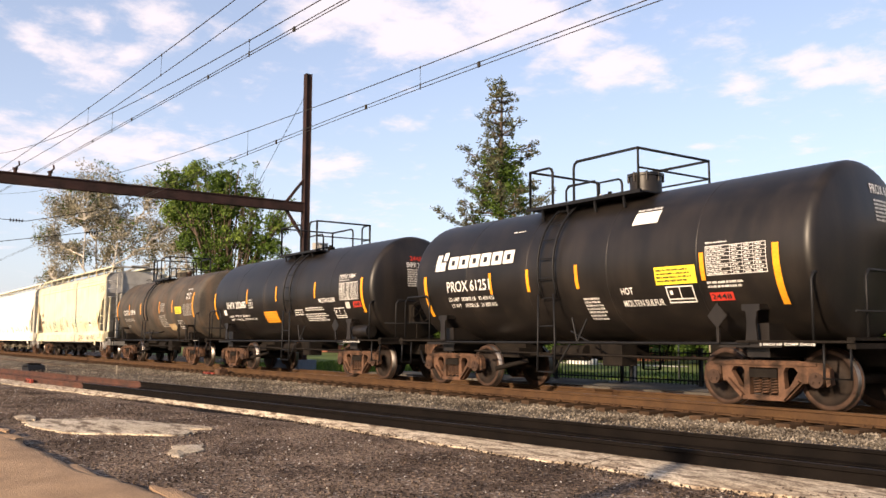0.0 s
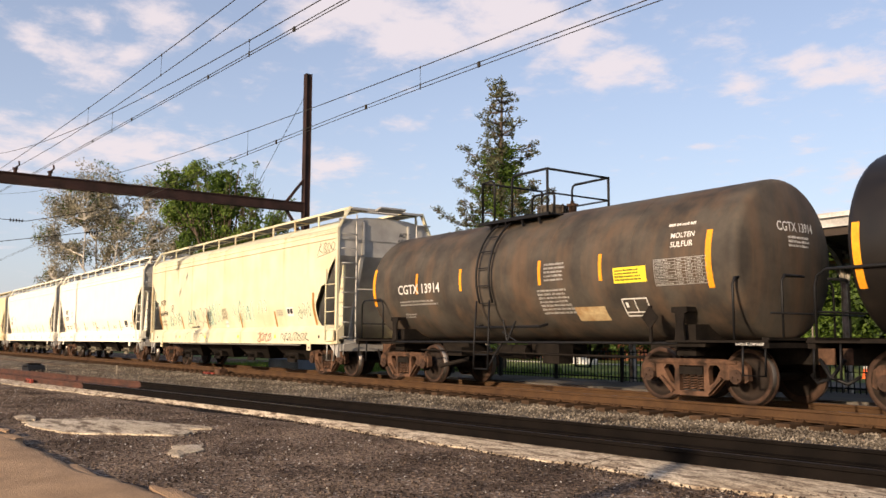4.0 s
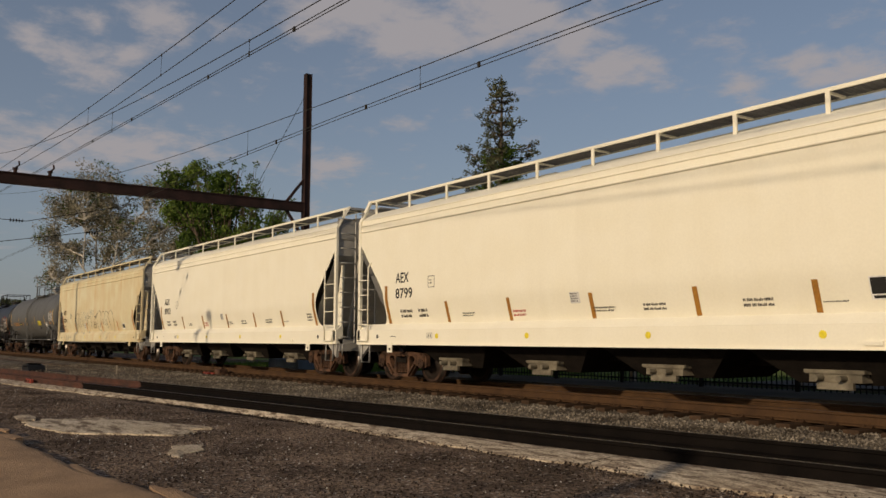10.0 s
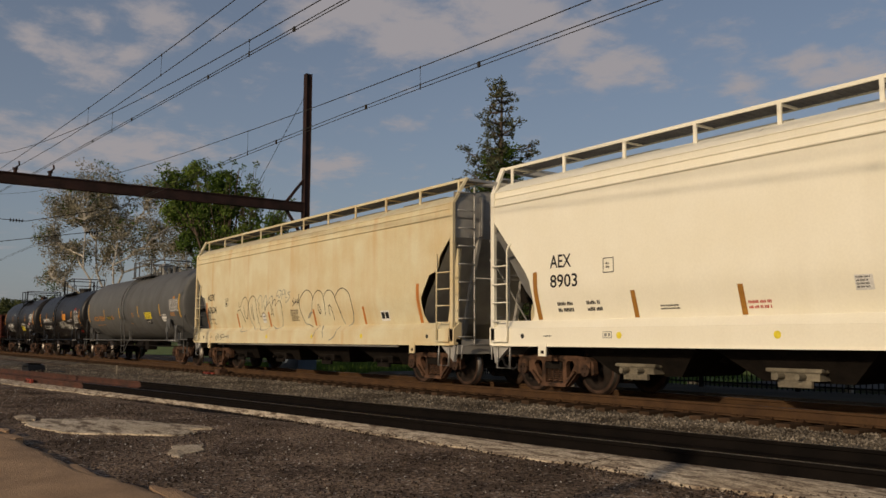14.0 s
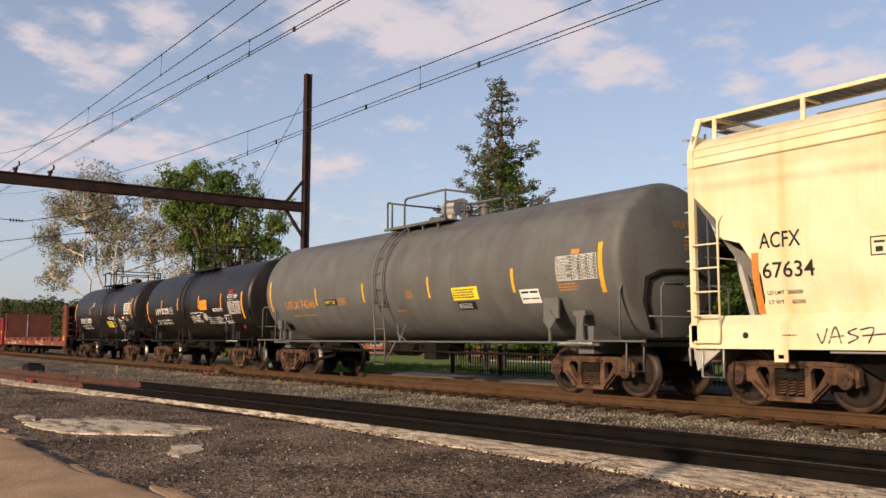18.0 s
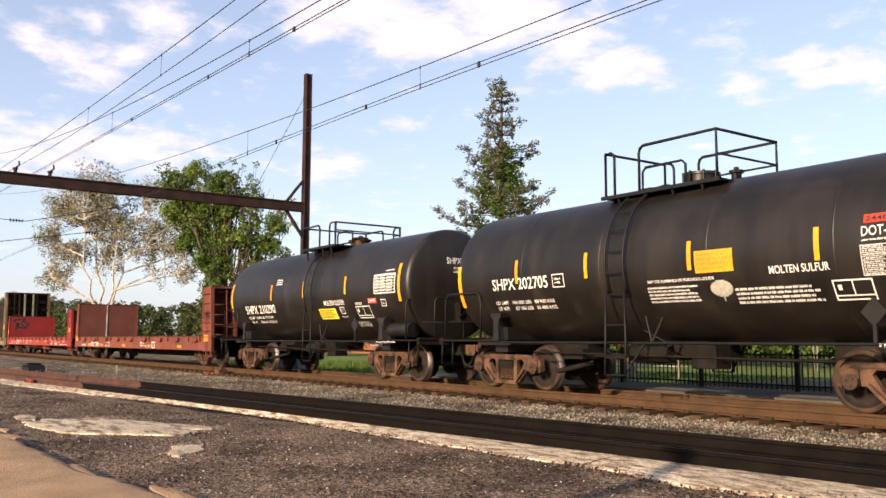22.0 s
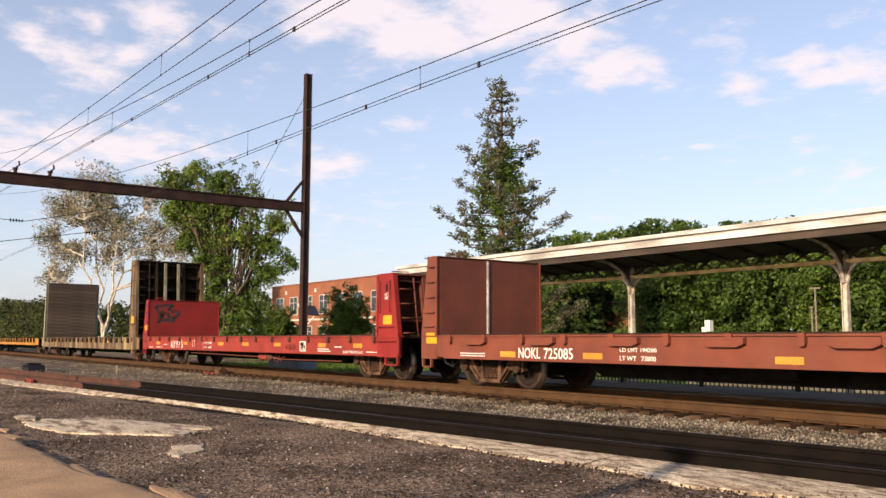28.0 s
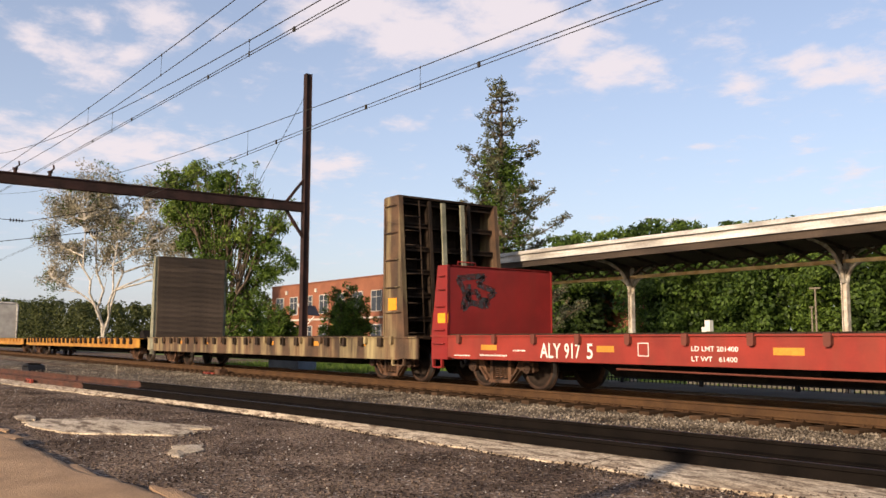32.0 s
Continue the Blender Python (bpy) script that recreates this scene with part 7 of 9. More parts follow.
def hopper_last():
    car = hopper("hopper_car", -106.58, "tan", "tan covered hopper car with rust streaks and graffiti outlines", 4, True)
    side_strips(car, (-4.22, -1.68, 1.39, 4.2), 1.43, 1.89, (-7.02, 6.80), 1.43, 2.35, "amber_bright")
    hull_text(car, "ACFX", -6.94, -6.26, 2.40, 2.64)
    hull_text(car, "67634", -6.90, -6.06, 1.95, 2.19)
    hull_text(car, "LD LMT  206000", -6.87, -6.29, 1.71, 1.77)
    hull_text(car, "LT WT     62000", -6.87, -6.28, 1.57, 1.63)
    hull_part(car, "small_print", small_print(-0.11, 0.41, 1.57, 1.92, 7, 2) + frame_rects(-5.24, -4.98, 2.17, 2.43, 0.016) + [(-5.17, -5.07, 2.22, 2.29), (-5.19, -5.04, 2.34, 2.37)], "ink")
    hull_part(car, "notice", [(-2.19, -1.95, 1.55, 1.84)], "whiteink", "white card")
    hull_part(car, "small_print", [(-2.17, -1.97, 1.64, 1.66), (-2.17, -1.97, 1.74, 1.76)], "ink", lift=0.009)
    hull_part(car, "placard", [(5.02, 5.42, 1.50, 1.76)], "whiteink", "white stencil panel")
    hull_part(car, "placard_square", [(5.05, 5.20, 1.56, 1.72), (5.24, 5.39, 1.56, 1.72)], "ink", lift=0.009)
    # open outline letters: upper strokes dark, lower ones faint
    graffiti(car, ([(-4.14, 1.98), (-3.99, 2.01), (-3.89, 2.02), (-3.75, 1.81), (-3.64, 1.59)], [(-4.03, 2.28), (-3.99, 2.12), (-3.85, 2.14), (-3.66, 2.37), (-3.47, 2.42), (-3.30, 2.29), (-3.23, 2.08), (-3.35, 1.82), (-3.50, 1.71), (-3.58, 1.92), (-3.59, 2.16)], [(-3.20, 1.96), (-3.21, 2.19), (-3.09, 2.36), (-2.88, 2.44), (-2.68, 2.35), (-2.59, 2.15), (-2.57, 1.81), (-2.62, 1.54)], [(-3.01, 2.12), (-2.97, 1.83), (-2.91, 1.66), (-2.88, 1.88), (-2.90, 2.17)], [(-2.37, 2.22), (-2.37, 1.91), (-2.32, 1.75), (-2.16, 1.85), (-2.04, 1.87), (-1.90, 1.78)], [(-1.94, 2.11), (-1.92, 1.94), (-1.83, 2.05), (-1.71, 2.12), (-1.56, 2.19), (-1.45, 2.05), (-1.43, 1.86), (-1.52, 1.79)], [(-1.40, 2.04), (-1.28, 2.22), (-1.14, 2.26), (-1.12, 2.08), (-0.96, 2.19), (-0.78, 2.20), (-0.67, 2.02), (-0.70, 1.73)], [(-1.35, 1.76), (-1.34, 2.01)]), 0.024, "scrawl", "thin black outline graffiti")
    graffiti(car, ([(-2.56, 2.09), (-2.49, 2.26), (-2.29, 2.43), (-2.14, 2.34), (-2.14, 2.01)], [(-2.06, 2.06), (-1.99, 2.27), (-1.84, 2.42), (-1.76, 2.31), (-1.79, 2.15)], [(-1.83, 2.10), (-1.55, 2.32), (-1.38, 2.38), (-1.32, 2.30), (-1.37, 2.09)], [(-3.20, 1.96), (-3.18, 1.67), (-3.02, 1.45), (-2.82, 1.36), (-2.66, 1.39)], [(-2.58, 1.59), (-2.49, 1.40), (-2.25, 1.33), (-1.89, 1.35), (-1.82, 1.46)], [(-1.54, 1.46), (-1.26, 1.37), (-1.00, 1.38), (-0.81, 1.48), (-0.70, 1.73)], [(-4.02, 1.48), (-3.88, 1.32), (-3.66, 1.28), (-3.40, 1.32)], [(-1.06, 2.33), (-0.97, 2.50), (-0.81, 2.54), (-0.71, 2.50), (-0.75, 2.38), (-0.85, 2.31), (-0.91, 2.39), (-1.00, 2.35)], [(-0.68, 2.28), (-0.60, 2.50), (-0.48, 2.54), (-0.48, 2.42), (-0.62, 2.40)], [(-0.38, 2.52), (-0.42, 2.32), (-0.28, 2.30)], [(-0.08, 2.46), (-0.26, 2.42), (-0.10, 2.34), (-0.20, 2.22), (-0.36, 2.14), (-0.36, 2.22)]), 0.024, "scrawl_grey")
    graffiti(car, ([(0.66, 1.65), (0.55, 1.95), (0.58, 2.20), (0.80, 2.40), (1.01, 2.46), (1.24, 2.40), (1.39, 2.22), (1.36, 2.05)], [(1.38, 2.15), (1.52, 2.34), (1.74, 2.42), (1.95, 2.34), (2.06, 2.18), (2.12, 1.96), (2.06, 1.72)], [(2.05, 2.20), (2.20, 2.36), (2.40, 2.40), (2.60, 2.32), (2.74, 2.16), (2.88, 1.95), (2.96, 1.76)], [(2.72, 2.18), (2.90, 2.36), (3.15, 2.42), (3.45, 2.30), (3.62, 2.05), (3.66, 1.75)], [(0.50, 2.36), (0.49, 2.10)], [(0.98, 1.46), (1.12, 1.42), (1.26, 1.38)], [(1.72, 2.02), (1.70, 1.86), (1.78, 1.76), (1.84, 1.86), (1.78, 2.00), (1.72, 2.02)], [(2.32, 1.70), (2.34, 1.92), (2.42, 1.98), (2.50, 1.82), (2.54, 1.56)], [(0.10, 2.02), (0.20, 2.12), (0.10, 2.16), (0.18, 2.26)], [(0.24, 2.06), (0.28, 2.22), (0.34, 2.14), (0.26, 2.12)], [(0.38, 2.06), (0.42, 2.22), (0.46, 2.12), (0.40, 2.12)]), 0.026, "scrawl")
    graffiti(car, ([(1.36, 2.05), (1.28, 1.85), (1.14, 1.72), (0.98, 1.66), (1.15, 1.78), (1.36, 1.80)], [(0.66, 1.65), (0.75, 1.50), (0.98, 1.46)], [(1.62, 1.42), (1.60, 1.25), (1.39, 1.06)], [(1.80, 1.42), (2.02, 1.28), (2.08, 1.09)], [(2.88, 1.38), (2.80, 1.18), (2.62, 1.06), (2.45, 1.02)], [(2.96, 1.76), (3.00, 1.60), (3.10, 1.46)], [(3.66, 1.75), (3.55, 1.50), (3.30, 1.40)]), 0.034, "scrawl_grey")
    graffiti(car, ([(-6.05, 1.13), (-5.98, 1.0), (-5.90, 1.20)], [(-5.88, 1.0), (-5.78, 1.22), (-5.70, 1.0)], [(-5.86, 1.08), (-5.66, 1.10)], [(-5.48, 1.20), (-5.60, 1.14), (-5.46, 1.08), (-5.60, 1.0)], [(-5.42, 1.18), (-5.24, 1.20), (-5.32, 1.0)], [(-5.40, 1.10), (-5.0, 1.13)]), 0.024, "scrawl")
    hopper_small_marks(car, (-1.7, 1.40, 4.2))
    brake_wheel(car, 8.62, 0.5, 2.15, 0.28, "truck_dark")
    return car


def yellow_marks(car, spans, h0, h1, y=-1.5605):
    for x0, x1 in spans:
        part("reflector", plates([(x0, x1, h0, h1)], y), "dull_orange", car)


def flat_oxide():
    car, h = flat_car("flat_car", -158.93, -179.42, "oxide", "oxide red bulkhead flat car, empty, with worn paint")
    bulkhead(car, h - 0.9, -1, 2.93, "oxide", "oxide_dark", base=0.87, top=0.72)
    bulkhead(car, -h + 0.55, 1, 2.95, "oxide", "oxide_dark")
    part("seam_strip", Shape().box(-h + 0.551, -h + 0.58, -0.12, -0.07, 1.16, 2.90), "canopy_white", car, "pale vertical strip")
    y = -1.5645
    side_text(car, "NOKL", -6.85, -6.20, 0.67, 0.88, y, "whiteink")
    side_text(car, "725085", -6.10, -5.30, 0.67, 0.88, y, "whiteink")
    side_text(car, "LD LMT 194200", -4.13, -3.30, 0.83, 0.90, y, "whiteink")
    side_text(car, "LT WT   73800", -4.13, -3.32, 0.68, 0.76, y, "whiteink")
    yellow_marks(car, ((-7.43, -6.95), (-5.03, -4.55), (-1.08, -0.62), (2.72, 3.17), (6.59, 7.07)), 0.69, 0.80)
    for x0 in (-10.11, 9.52):
        part("reflector", plates([(x0, x0 + 0.42, 0.95, 1.19)], -1.5690), "orange", car)
    part("stencil", plates(frame_rects(1.70, 2.18, 0.73, 1.06, 0.03) + [(1.93, 1.95, 0.76, 1.03), (1.73, 2.15, 0.85, 0.87)], y + 0.004), "whiteink", car, "white outlined stencil")
    part("stencil", plates(frame_rects(3.32, 3.76, 0.66, 0.92, 0.03) + [(3.5, 3.53, 0.69, 0.9)], y + 0.004), "whiteink", car)
    part("small_print", plates(small_print(-8.80, -7.77, 0.67, 0.77, 2, 3) + small_print(2.38, 2.59, 0.68, 0.79, 1, 3), y + 0.004), "whiteink", car)
    for k in range(9):
        x = -8.6 + k * 2.1
        part("winch_bracket", Shape().prism([(x, 1.08), (x + 0.75, 1.08), (x + 0.75, 0.98), (x + 0.62, 0.93), (x + 0.1, 0.93), (x, 0.98)], -1.56, -1.66), "oxide", car)
    return car


def flat_red():
    car, h = flat_car("flat_car", -180.49, -201.09, "red", "bright red bulkhead flat car, empty, with graffiti", pocket="oxide_dark")
    # grimy back of this bulkhead: its shade is also put into the dark oxide colour
    bulkhead(car, h - 1.0, -1, 2.68, "red_plate", "oxide_dark", base=0.97, top=0.72, rungs=(0.03, 0.27), bars_up=True)
    bulkhead(car, -h + 0.62, 1, 2.72, "red_plate", "red_plate", rungs=(0.0, 0.2, 0.55, 0.8, 1.0))
    y = -1.5645
    side_text(car, "ALY", -6.60, -6.02, 0.69, 0.97, y, "whiteink")
    side_text(car, "917", -5.92, -5.50, 0.69, 0.97, y, "whiteink")
    side_text(car, "5", -5.33, -5.18, 0.69, 0.97, y, "whiteink")
    side_text(car, "LD LMT 201400", -2.98, -2.10, 0.86, 0.94, y, "whiteink")
    side_text(car, "LT WT   61400", -2.98, -2.12, 0.70, 0.78, y, "whiteink")
    yellow_marks(car, ((-8.46, -7.94), (-5.08, -4.66), (-1.5, -1.0), (0.68, 1.20), (3.16, 3.64), (6.13, 6.57), (8.10, 8.55)), 0.82, 0.93)
    for x0 in (-10.05, 9.60):
        part("reflector", plates([(x0, x0 + 0.40, 1.41, 1.63)], -1.5690), "orange", car)
    part("stencil", plates(frame_rects(4.95, 5.34, 0.69, 0.98, 0.028) + [(5.20, 5.215, 0.72, 0.95), (4.98, 5.31, 0.755, 0.77), (5.0, 5.10, 0.83, 0.845), (5.23, 5.30, 0.87, 0.94)], y + 0.004), "whiteink", car, "white outlined stencil panel")
    part("stencil", plates([(4.985, 5.185, 0.79, 0.945), (5.225, 5.305, 0.78, 0.86)], y + 0.006), "truck_dark", car)
    part("stencil", plates(frame_rects(-4.11, -3.87, 0.76, 0.99, 0.014), y + 0.004), "whiteink", car)
    side_text(car, "DO NOT WELD TO FLOOR", 7.55, 8.58, 0.67, 0.74, y, "whiteink")
    side_text(car, "LIFT", 9.66, 9.86, 2.12, 2.19, y - 0.005, "whiteink")
    side_text(car, "HERE", 9.66, 9.88, 2.03, 2.10, y - 0.005, "whiteink")
    part("small_print", plates(small_print(6.09, 6.87, 0.68, 0.80, 2, 1) + small_print(7.07, 7.47, 0.80, 0.86, 1, 2) + small_print(8.78, 9.44, 0.69, 0.74, 1, 3) + small_print(-9.42, -8.75, 0.67, 0.72, 1, 4) + small_print(-8.50, -7.54, 0.68, 0.74, 1, 5) + small_print(-7.42, -7.01, 0.79, 0.85, 1, 6), y + 0.004), "whiteink", car)
    # black scrawl on the bulkhead plate
    s = Shape()
    star = [(-0.93, 2.32), (-0.15, 2.40), (-0.35, 2.22), (0.15, 2.05), (-0.05, 1.90), (-0.1, 1.70), (-0.55, 1.78), (-0.78, 1.62), (-0.72, 1.98), (-0.93, 2.32)]
    cross = [(-0.62, 2.2), (-0.60, 1.80), (-0.62, 2.0), (-0.35, 2.02), (-0.30, 1.86), (-0.05, 1.84)]
    for pts in (star, cross):
        for (y0, z0), (y1, z1) in zip(eased(pts, 4), eased(pts, 4)[1:]):
            s.beam((-h + 0.6215, y0 - 0.36, z0 + 0.10), (-h + 0.6215, y1 - 0.36, z1 + 0.10), 0.135, 0.006, (1, 0, 0))
    part("graffiti", s, "scrawl", car)
    part("brake_cylinder", Shape().rod((1.50, -1.2, 0.47), (2.06, -1.2, 0.47), 0.118, 14).rod((1.47, -1.2, 0.47), (1.50, -1.2, 0.47), 0.135, 14), "dull_red", car)
    part("slack_adjuster", Shape().rod((2.06, -1.2, 0.47), (2.2, -1.2, 0.48), 0.09, 12, 0.12).rod((2.2, -1.2, 0.48), (2.36, -1.2, 0.47), 0.12, 12, 0.05), "truck", car)
    part("brake_rod", Shape().rod((-4.8, -1.35, 0.52), (1.5, -1.25, 0.47), 0.018, 6).rod((2.3, -1.2, 0.47), (3.05, -1.25, 0.40), 0.03, 8).rod((3.0, -1.3, 0.42), (7.0, -1.3, 0.44), 0.018, 6), "oxide_dark", car)
    part("brake_lever", Shape().beam((2.52, -1.22, 0.33), (2.62, -1.22, 0.60), 0.05, 0.03).beam((2.78, -1.22, 0.30), (2.82, -1.22, 0.52), 0.06, 0.03).box(2.50, 3.05, -1.28, -1.20, 0.41, 0.46).beam((3.0, -1.25, 0.44), (3.3, -1.25, 0.50), 0.03, 0.02), "oxide_dark", car)
    # dark overspray low on the side
    sm = Shape()
    for pts in ([(3.95, 0.80), (4.25, 0.86), (4.62, 0.85)], [(4.02, 0.77), (4.4, 0.80), (4.70, 0.80)], [(4.25, 0.74), (4.5, 0.75), (4.68, 0.77)]):
        for (x0, z0), (x1, z1) in zip(eased(pts, 4), eased(pts, 4)[1:]):
            sm.beam((x0, -1.5615, z0), (x1, -1.5615, z1), 0.004, 0.075, (0, 0, 1))
    part("graffiti", sm, "smudge", car, "smear of dark spray paint", fix=False)
    return car


def plank_wall(car, x, inward, z0, z1, paint):
    """A bulkhead face of stacked timbers across the car."""
    n = int((z1 - z0) / 0.205)
    ph = (z1 - z0) / n
    me = mend(Shape().box(-0.06, 0.06, -1.46, 1.46, 0.0015, ph - 0.0015).mesh("plank", paint))
    for k in range(n):
        part("plank", me, None, car, at=pose(x + inward * 0.02 * ((k * 7) % 3 - 1) * 0.4, 0, z0 + k * ph))


def flat_weathered():
    car, h = flat_car("flat_car", -201.67, -222.44, "weathered", "weathered flat car with tall timber-faced bulkheads", deck=1.10, sill=0.55)
    bulkhead(car, h - 1.5, -1, 4.6, "weathered", "brown", base=0.92, top=0.62, shape="open")
    plank_wall(car, h - 1.53, -1, 1.13, 4.55, "brown")
    for yy in (-0.25, 0.35):
        part("brace_timber", Shape().beam((h - 0.62, yy, 1.1), (h - 0.84, yy, 4.5), 0.12, 0.06, (1, 0, 0)), "mossy", car)
    bulkhead(car, -h + 0.72, 1, 4.55, "mossy", "plank", base=0.42, top=0.25, shape="open")
    plank_wall(car, -h + 0.76, 1, 1.13, 4.55, "plank")
    yellow_marks(car, ((-6.4, -6.0), (-3.6, -3.2), (2.0, 2.4), (7.6, 8.0), (5.0, 5.4)), 0.86, 0.98)
    part("reflector", plates([(h - 1.3, h - 0.92, 1.75, 2.05)], -1.5690), "orange", car)
    for k in range(20):
        x = -9.2 + k * 0.94
        part("stake_pocket", Shape().box(x, x + 0.20, -1.64, -1.56, 0.86, 1.09), "brown", car)
    return car


def flat_yellow():
    car, h = flat_car("flat_car", -223.64, -249.54, "yellowcar", "faded yellow low flat car with rusty stake pockets", deck=1.06, sill=0.62)
    for k in range(24):
        x = -12 + k * 1.03
        part("stake_pocket", Shape().box(x, x + 0.22, -1.66, -1.56, 0.80, 1.12), "brown", car)
    part("hitch", Shape().prism([(9.2, 1.05), (10.2, 1.05), (9.8, 1.45), (9.5, 1.45)], -0.5, 0.5), "truck_dark", car)
    return car


def auto_rack():
    """The next car of which only the pale round-shouldered front shows."""
    car, h = flat_car("flat_car", -250.74, -294.04, "yellowcar", "flat car carrying a pale trailer", deck=1.06, sill=0.62)
    t = Shape().prism([(1.70, 1.12), (1.70, 4.1), (1.45, 4.25), (-h + 1.0, 4.25), (-h + 1.0, 1.12)], -1.28, 1.28)
    part("trailer", t, "end_grey", car, "grey trailer body")
    part("trailer_frame", Shape().pipe([(1.76, -1.27, 1.1), (1.76, -1.27, 4.0), (1.72, -1.1, 4.24), (1.72, 1.1, 4.24), (1.76, 1.27, 4.0), (1.76, 1.27, 1.1)], 0.07, 8), "canopy_white", car, "white round-cornered frame")
    return car


def the_train():
    truck_parts()
    for build, s in ((tank_procor, -12.18), (tank_second, -25.0), (tank_rusty, -37.95), (hopper_first, -53.24), (lambda: hopper_clean(-71.10, "8799", 2), -71.10), (lambda: hopper_clean(-88.77, "8903", 3), -88.77), (hopper_last, -106.58), (tank_grey, -124.0), (tank_clean, -138.72), (tank_last, -152.03), (flat_oxide, -169.175), (flat_red, -190.79), (flat_weathered, -212.055), (flat_yellow, -236.59), (auto_rack, -272.39)):
        CARS.append((build(), s))


# ------------------------------------------------------------------ overhead line
def gantry():
    x, y = -32.10, 15.91
    g = thing("catenary_gantry", pose(x, 0, 0), "dark rusty steel gantry of the overhead line", "gantry")
    for yy, zt in ((y, 12.1),):
        s = Shape().box(-0.15, 0.15, yy - 0.125, yy - 0.105, -0.5, zt).box(-0.15, 0.15, yy + 0.105, yy + 0.125, -0.5, zt).box(-0.11, 0.11, yy - 0.105, yy + 0.105, -0.5, zt - 0.01)
        part("mast", s, "mast", g)
    b = Shape().box(-0.14, 0.14, 3.9, y - 0.125, 6.25, 6.29).box(-0.14, 0.14, 3.9, y - 0.125, 6.60, 6.64).box(-0.10, 0.10, 3.9, y - 0.125, 6.29, 6.60)
    part("cross_beam", b, "mast", g)
    part("foundation", Shape().box(-2.6, 0.25, y - 0.3, y + 0.5, -0.5, 0.22), "bluebox", g, "blue-grey concrete footing")
    k = Shape().beam((0, y - 0.1, 7.6), (0, y - 0.85, 6.64), 0.14, 0.09).beam((0, y - 0.1, 5.2), (0, y - 0.85, 6.25), 0.14, 0.09)
    part("knee_brace", k, "mast", g)
    for yy in (5.0, 6.1):
        q = Shape().rod((0, yy, 6.64), (0, yy, 6.76), 0.06, 8).rod((0, yy, 6.76), (0, yy, 6.82), 0.09, 10).pipe([(0, yy, 6.81), (0, yy + 0.12, 6.92), (0, yy + 0.1, 7.06)], 0.03, 6)
        part("insulator", q, "mast", g)


def wire_run(y, fz, x0, x1, r, n=24):
    return Shape().pipe([(x0 + (x1 - x0) * k / n, y, fz(x0 + (x1 - x0) * k / n)) for k in range(n + 1)], r, 6)


def overhead_line(y, mess, cont, drops, label, twin=0.0):
    w = thing("overhead_wire", pose(0, 0, 0), label, "overhead wire", "overhead wires")
    part("messenger_wire", wire_run(y, mess, -60, 30, 0.0085, 40), "wire", w, fix=False)
    part("contact_wire", wire_run(y, cont, -60, 30, 0.0075, 40), "wire", w, fix=False)
    if twin:
        part("auxiliary_wire", wire_run(y, lambda x: cont(x) - twin, -60, 30, 0.007, 40), "wire", w, fix=False)
    for x in drops:
        for q in (x - 1.9, x + 1.7) if twin else ():
            part("clip", Shape().box(q - 0.03, q + 0.03, y - 0.012, y + 0.012, cont(q) - twin - 0.012, cont(q) + 0.012), "wire", w)
        part("dropper", Shape().rod((x, y, mess(x)), (x, y, cont(x)), 0.004, 5).rod((x, y, cont(x) - twin - 0.02), (x, y, cont(x) + 0.03), 0.012, 6).rod((x, y, mess(x) - 0.03), (x, y, mess(x) + 0.02), 0.012, 6), "wire", w, fix=False)


def overhead():
    gantry()
    overhead_line(8.4, lambda x: 5.556 - 0.0122 * x + 0.00105 * x * x, lambda x: 5.12 - 0.0445 * x - 0.00078 * x * x if x > -26 else 5.75, (-20.25, -12.5, -5, 2), "twin contact wire hung from a messenger wire", 0.07)
    overhead_line(5.0, lambda x: 6.15 - 0.0104 * x + 0.00063 * x * x, lambda x: 5.99 + 0.0155 * x + 0.00128 * x * x, (-22.1, -16.4, -11, -5), "contact wire hung from a messenger wire")
    overhead_line(5.5, lambda x: 5.55 - 0.0095 * x + 0.00175 * x * x, lambda x: 5.20 - 0.042 * x + 0.0001 * x * x, (-21.8, -13.3, -6), "contact wire hung from a messenger wire", 0.05)
    s = thing("guy_wire", pose(0, 0, 0), "thin guy wire from the mast", "guy wire")
    part("strand", Shape().rod((-32.06, 15.8, 11.2), (-41.5, 16.3, 6.0), 0.012, 5), "wire", s)
    r = thing("steady_arm", pose(0, 0, 0), "thin steady arm with dark ribbed insulators", "steady arm")
    part("arm", Shape().pipe([(-32.0, 2.2, 5.05), (-32.0, 5.4, 5.0), (-32.0, 8.4, 5.75)], 0.012, 5), "wire", r)
    part("arm", Shape().pipe([(-32.0, 2.2, 4.1), (-32.0, 4.6, 4.25), (-32.0, 8.4, 4.95)], 0.012, 5), "wire", r)
    for p in ((-32.0, 4.9, 5.0), (-32.0, 7.35, 4.75)):
        q = Shape()
        for k in range(5):
            q.lathe_y([(p[1] + k * 0.09, 0.02), (p[1] + k * 0.09 + 0.02, 0.075), (p[1] + k * 0.09 + 0.05, 0.02)], 10, p[0], p[2])
        part("insulator", q, "blackpaint", r)


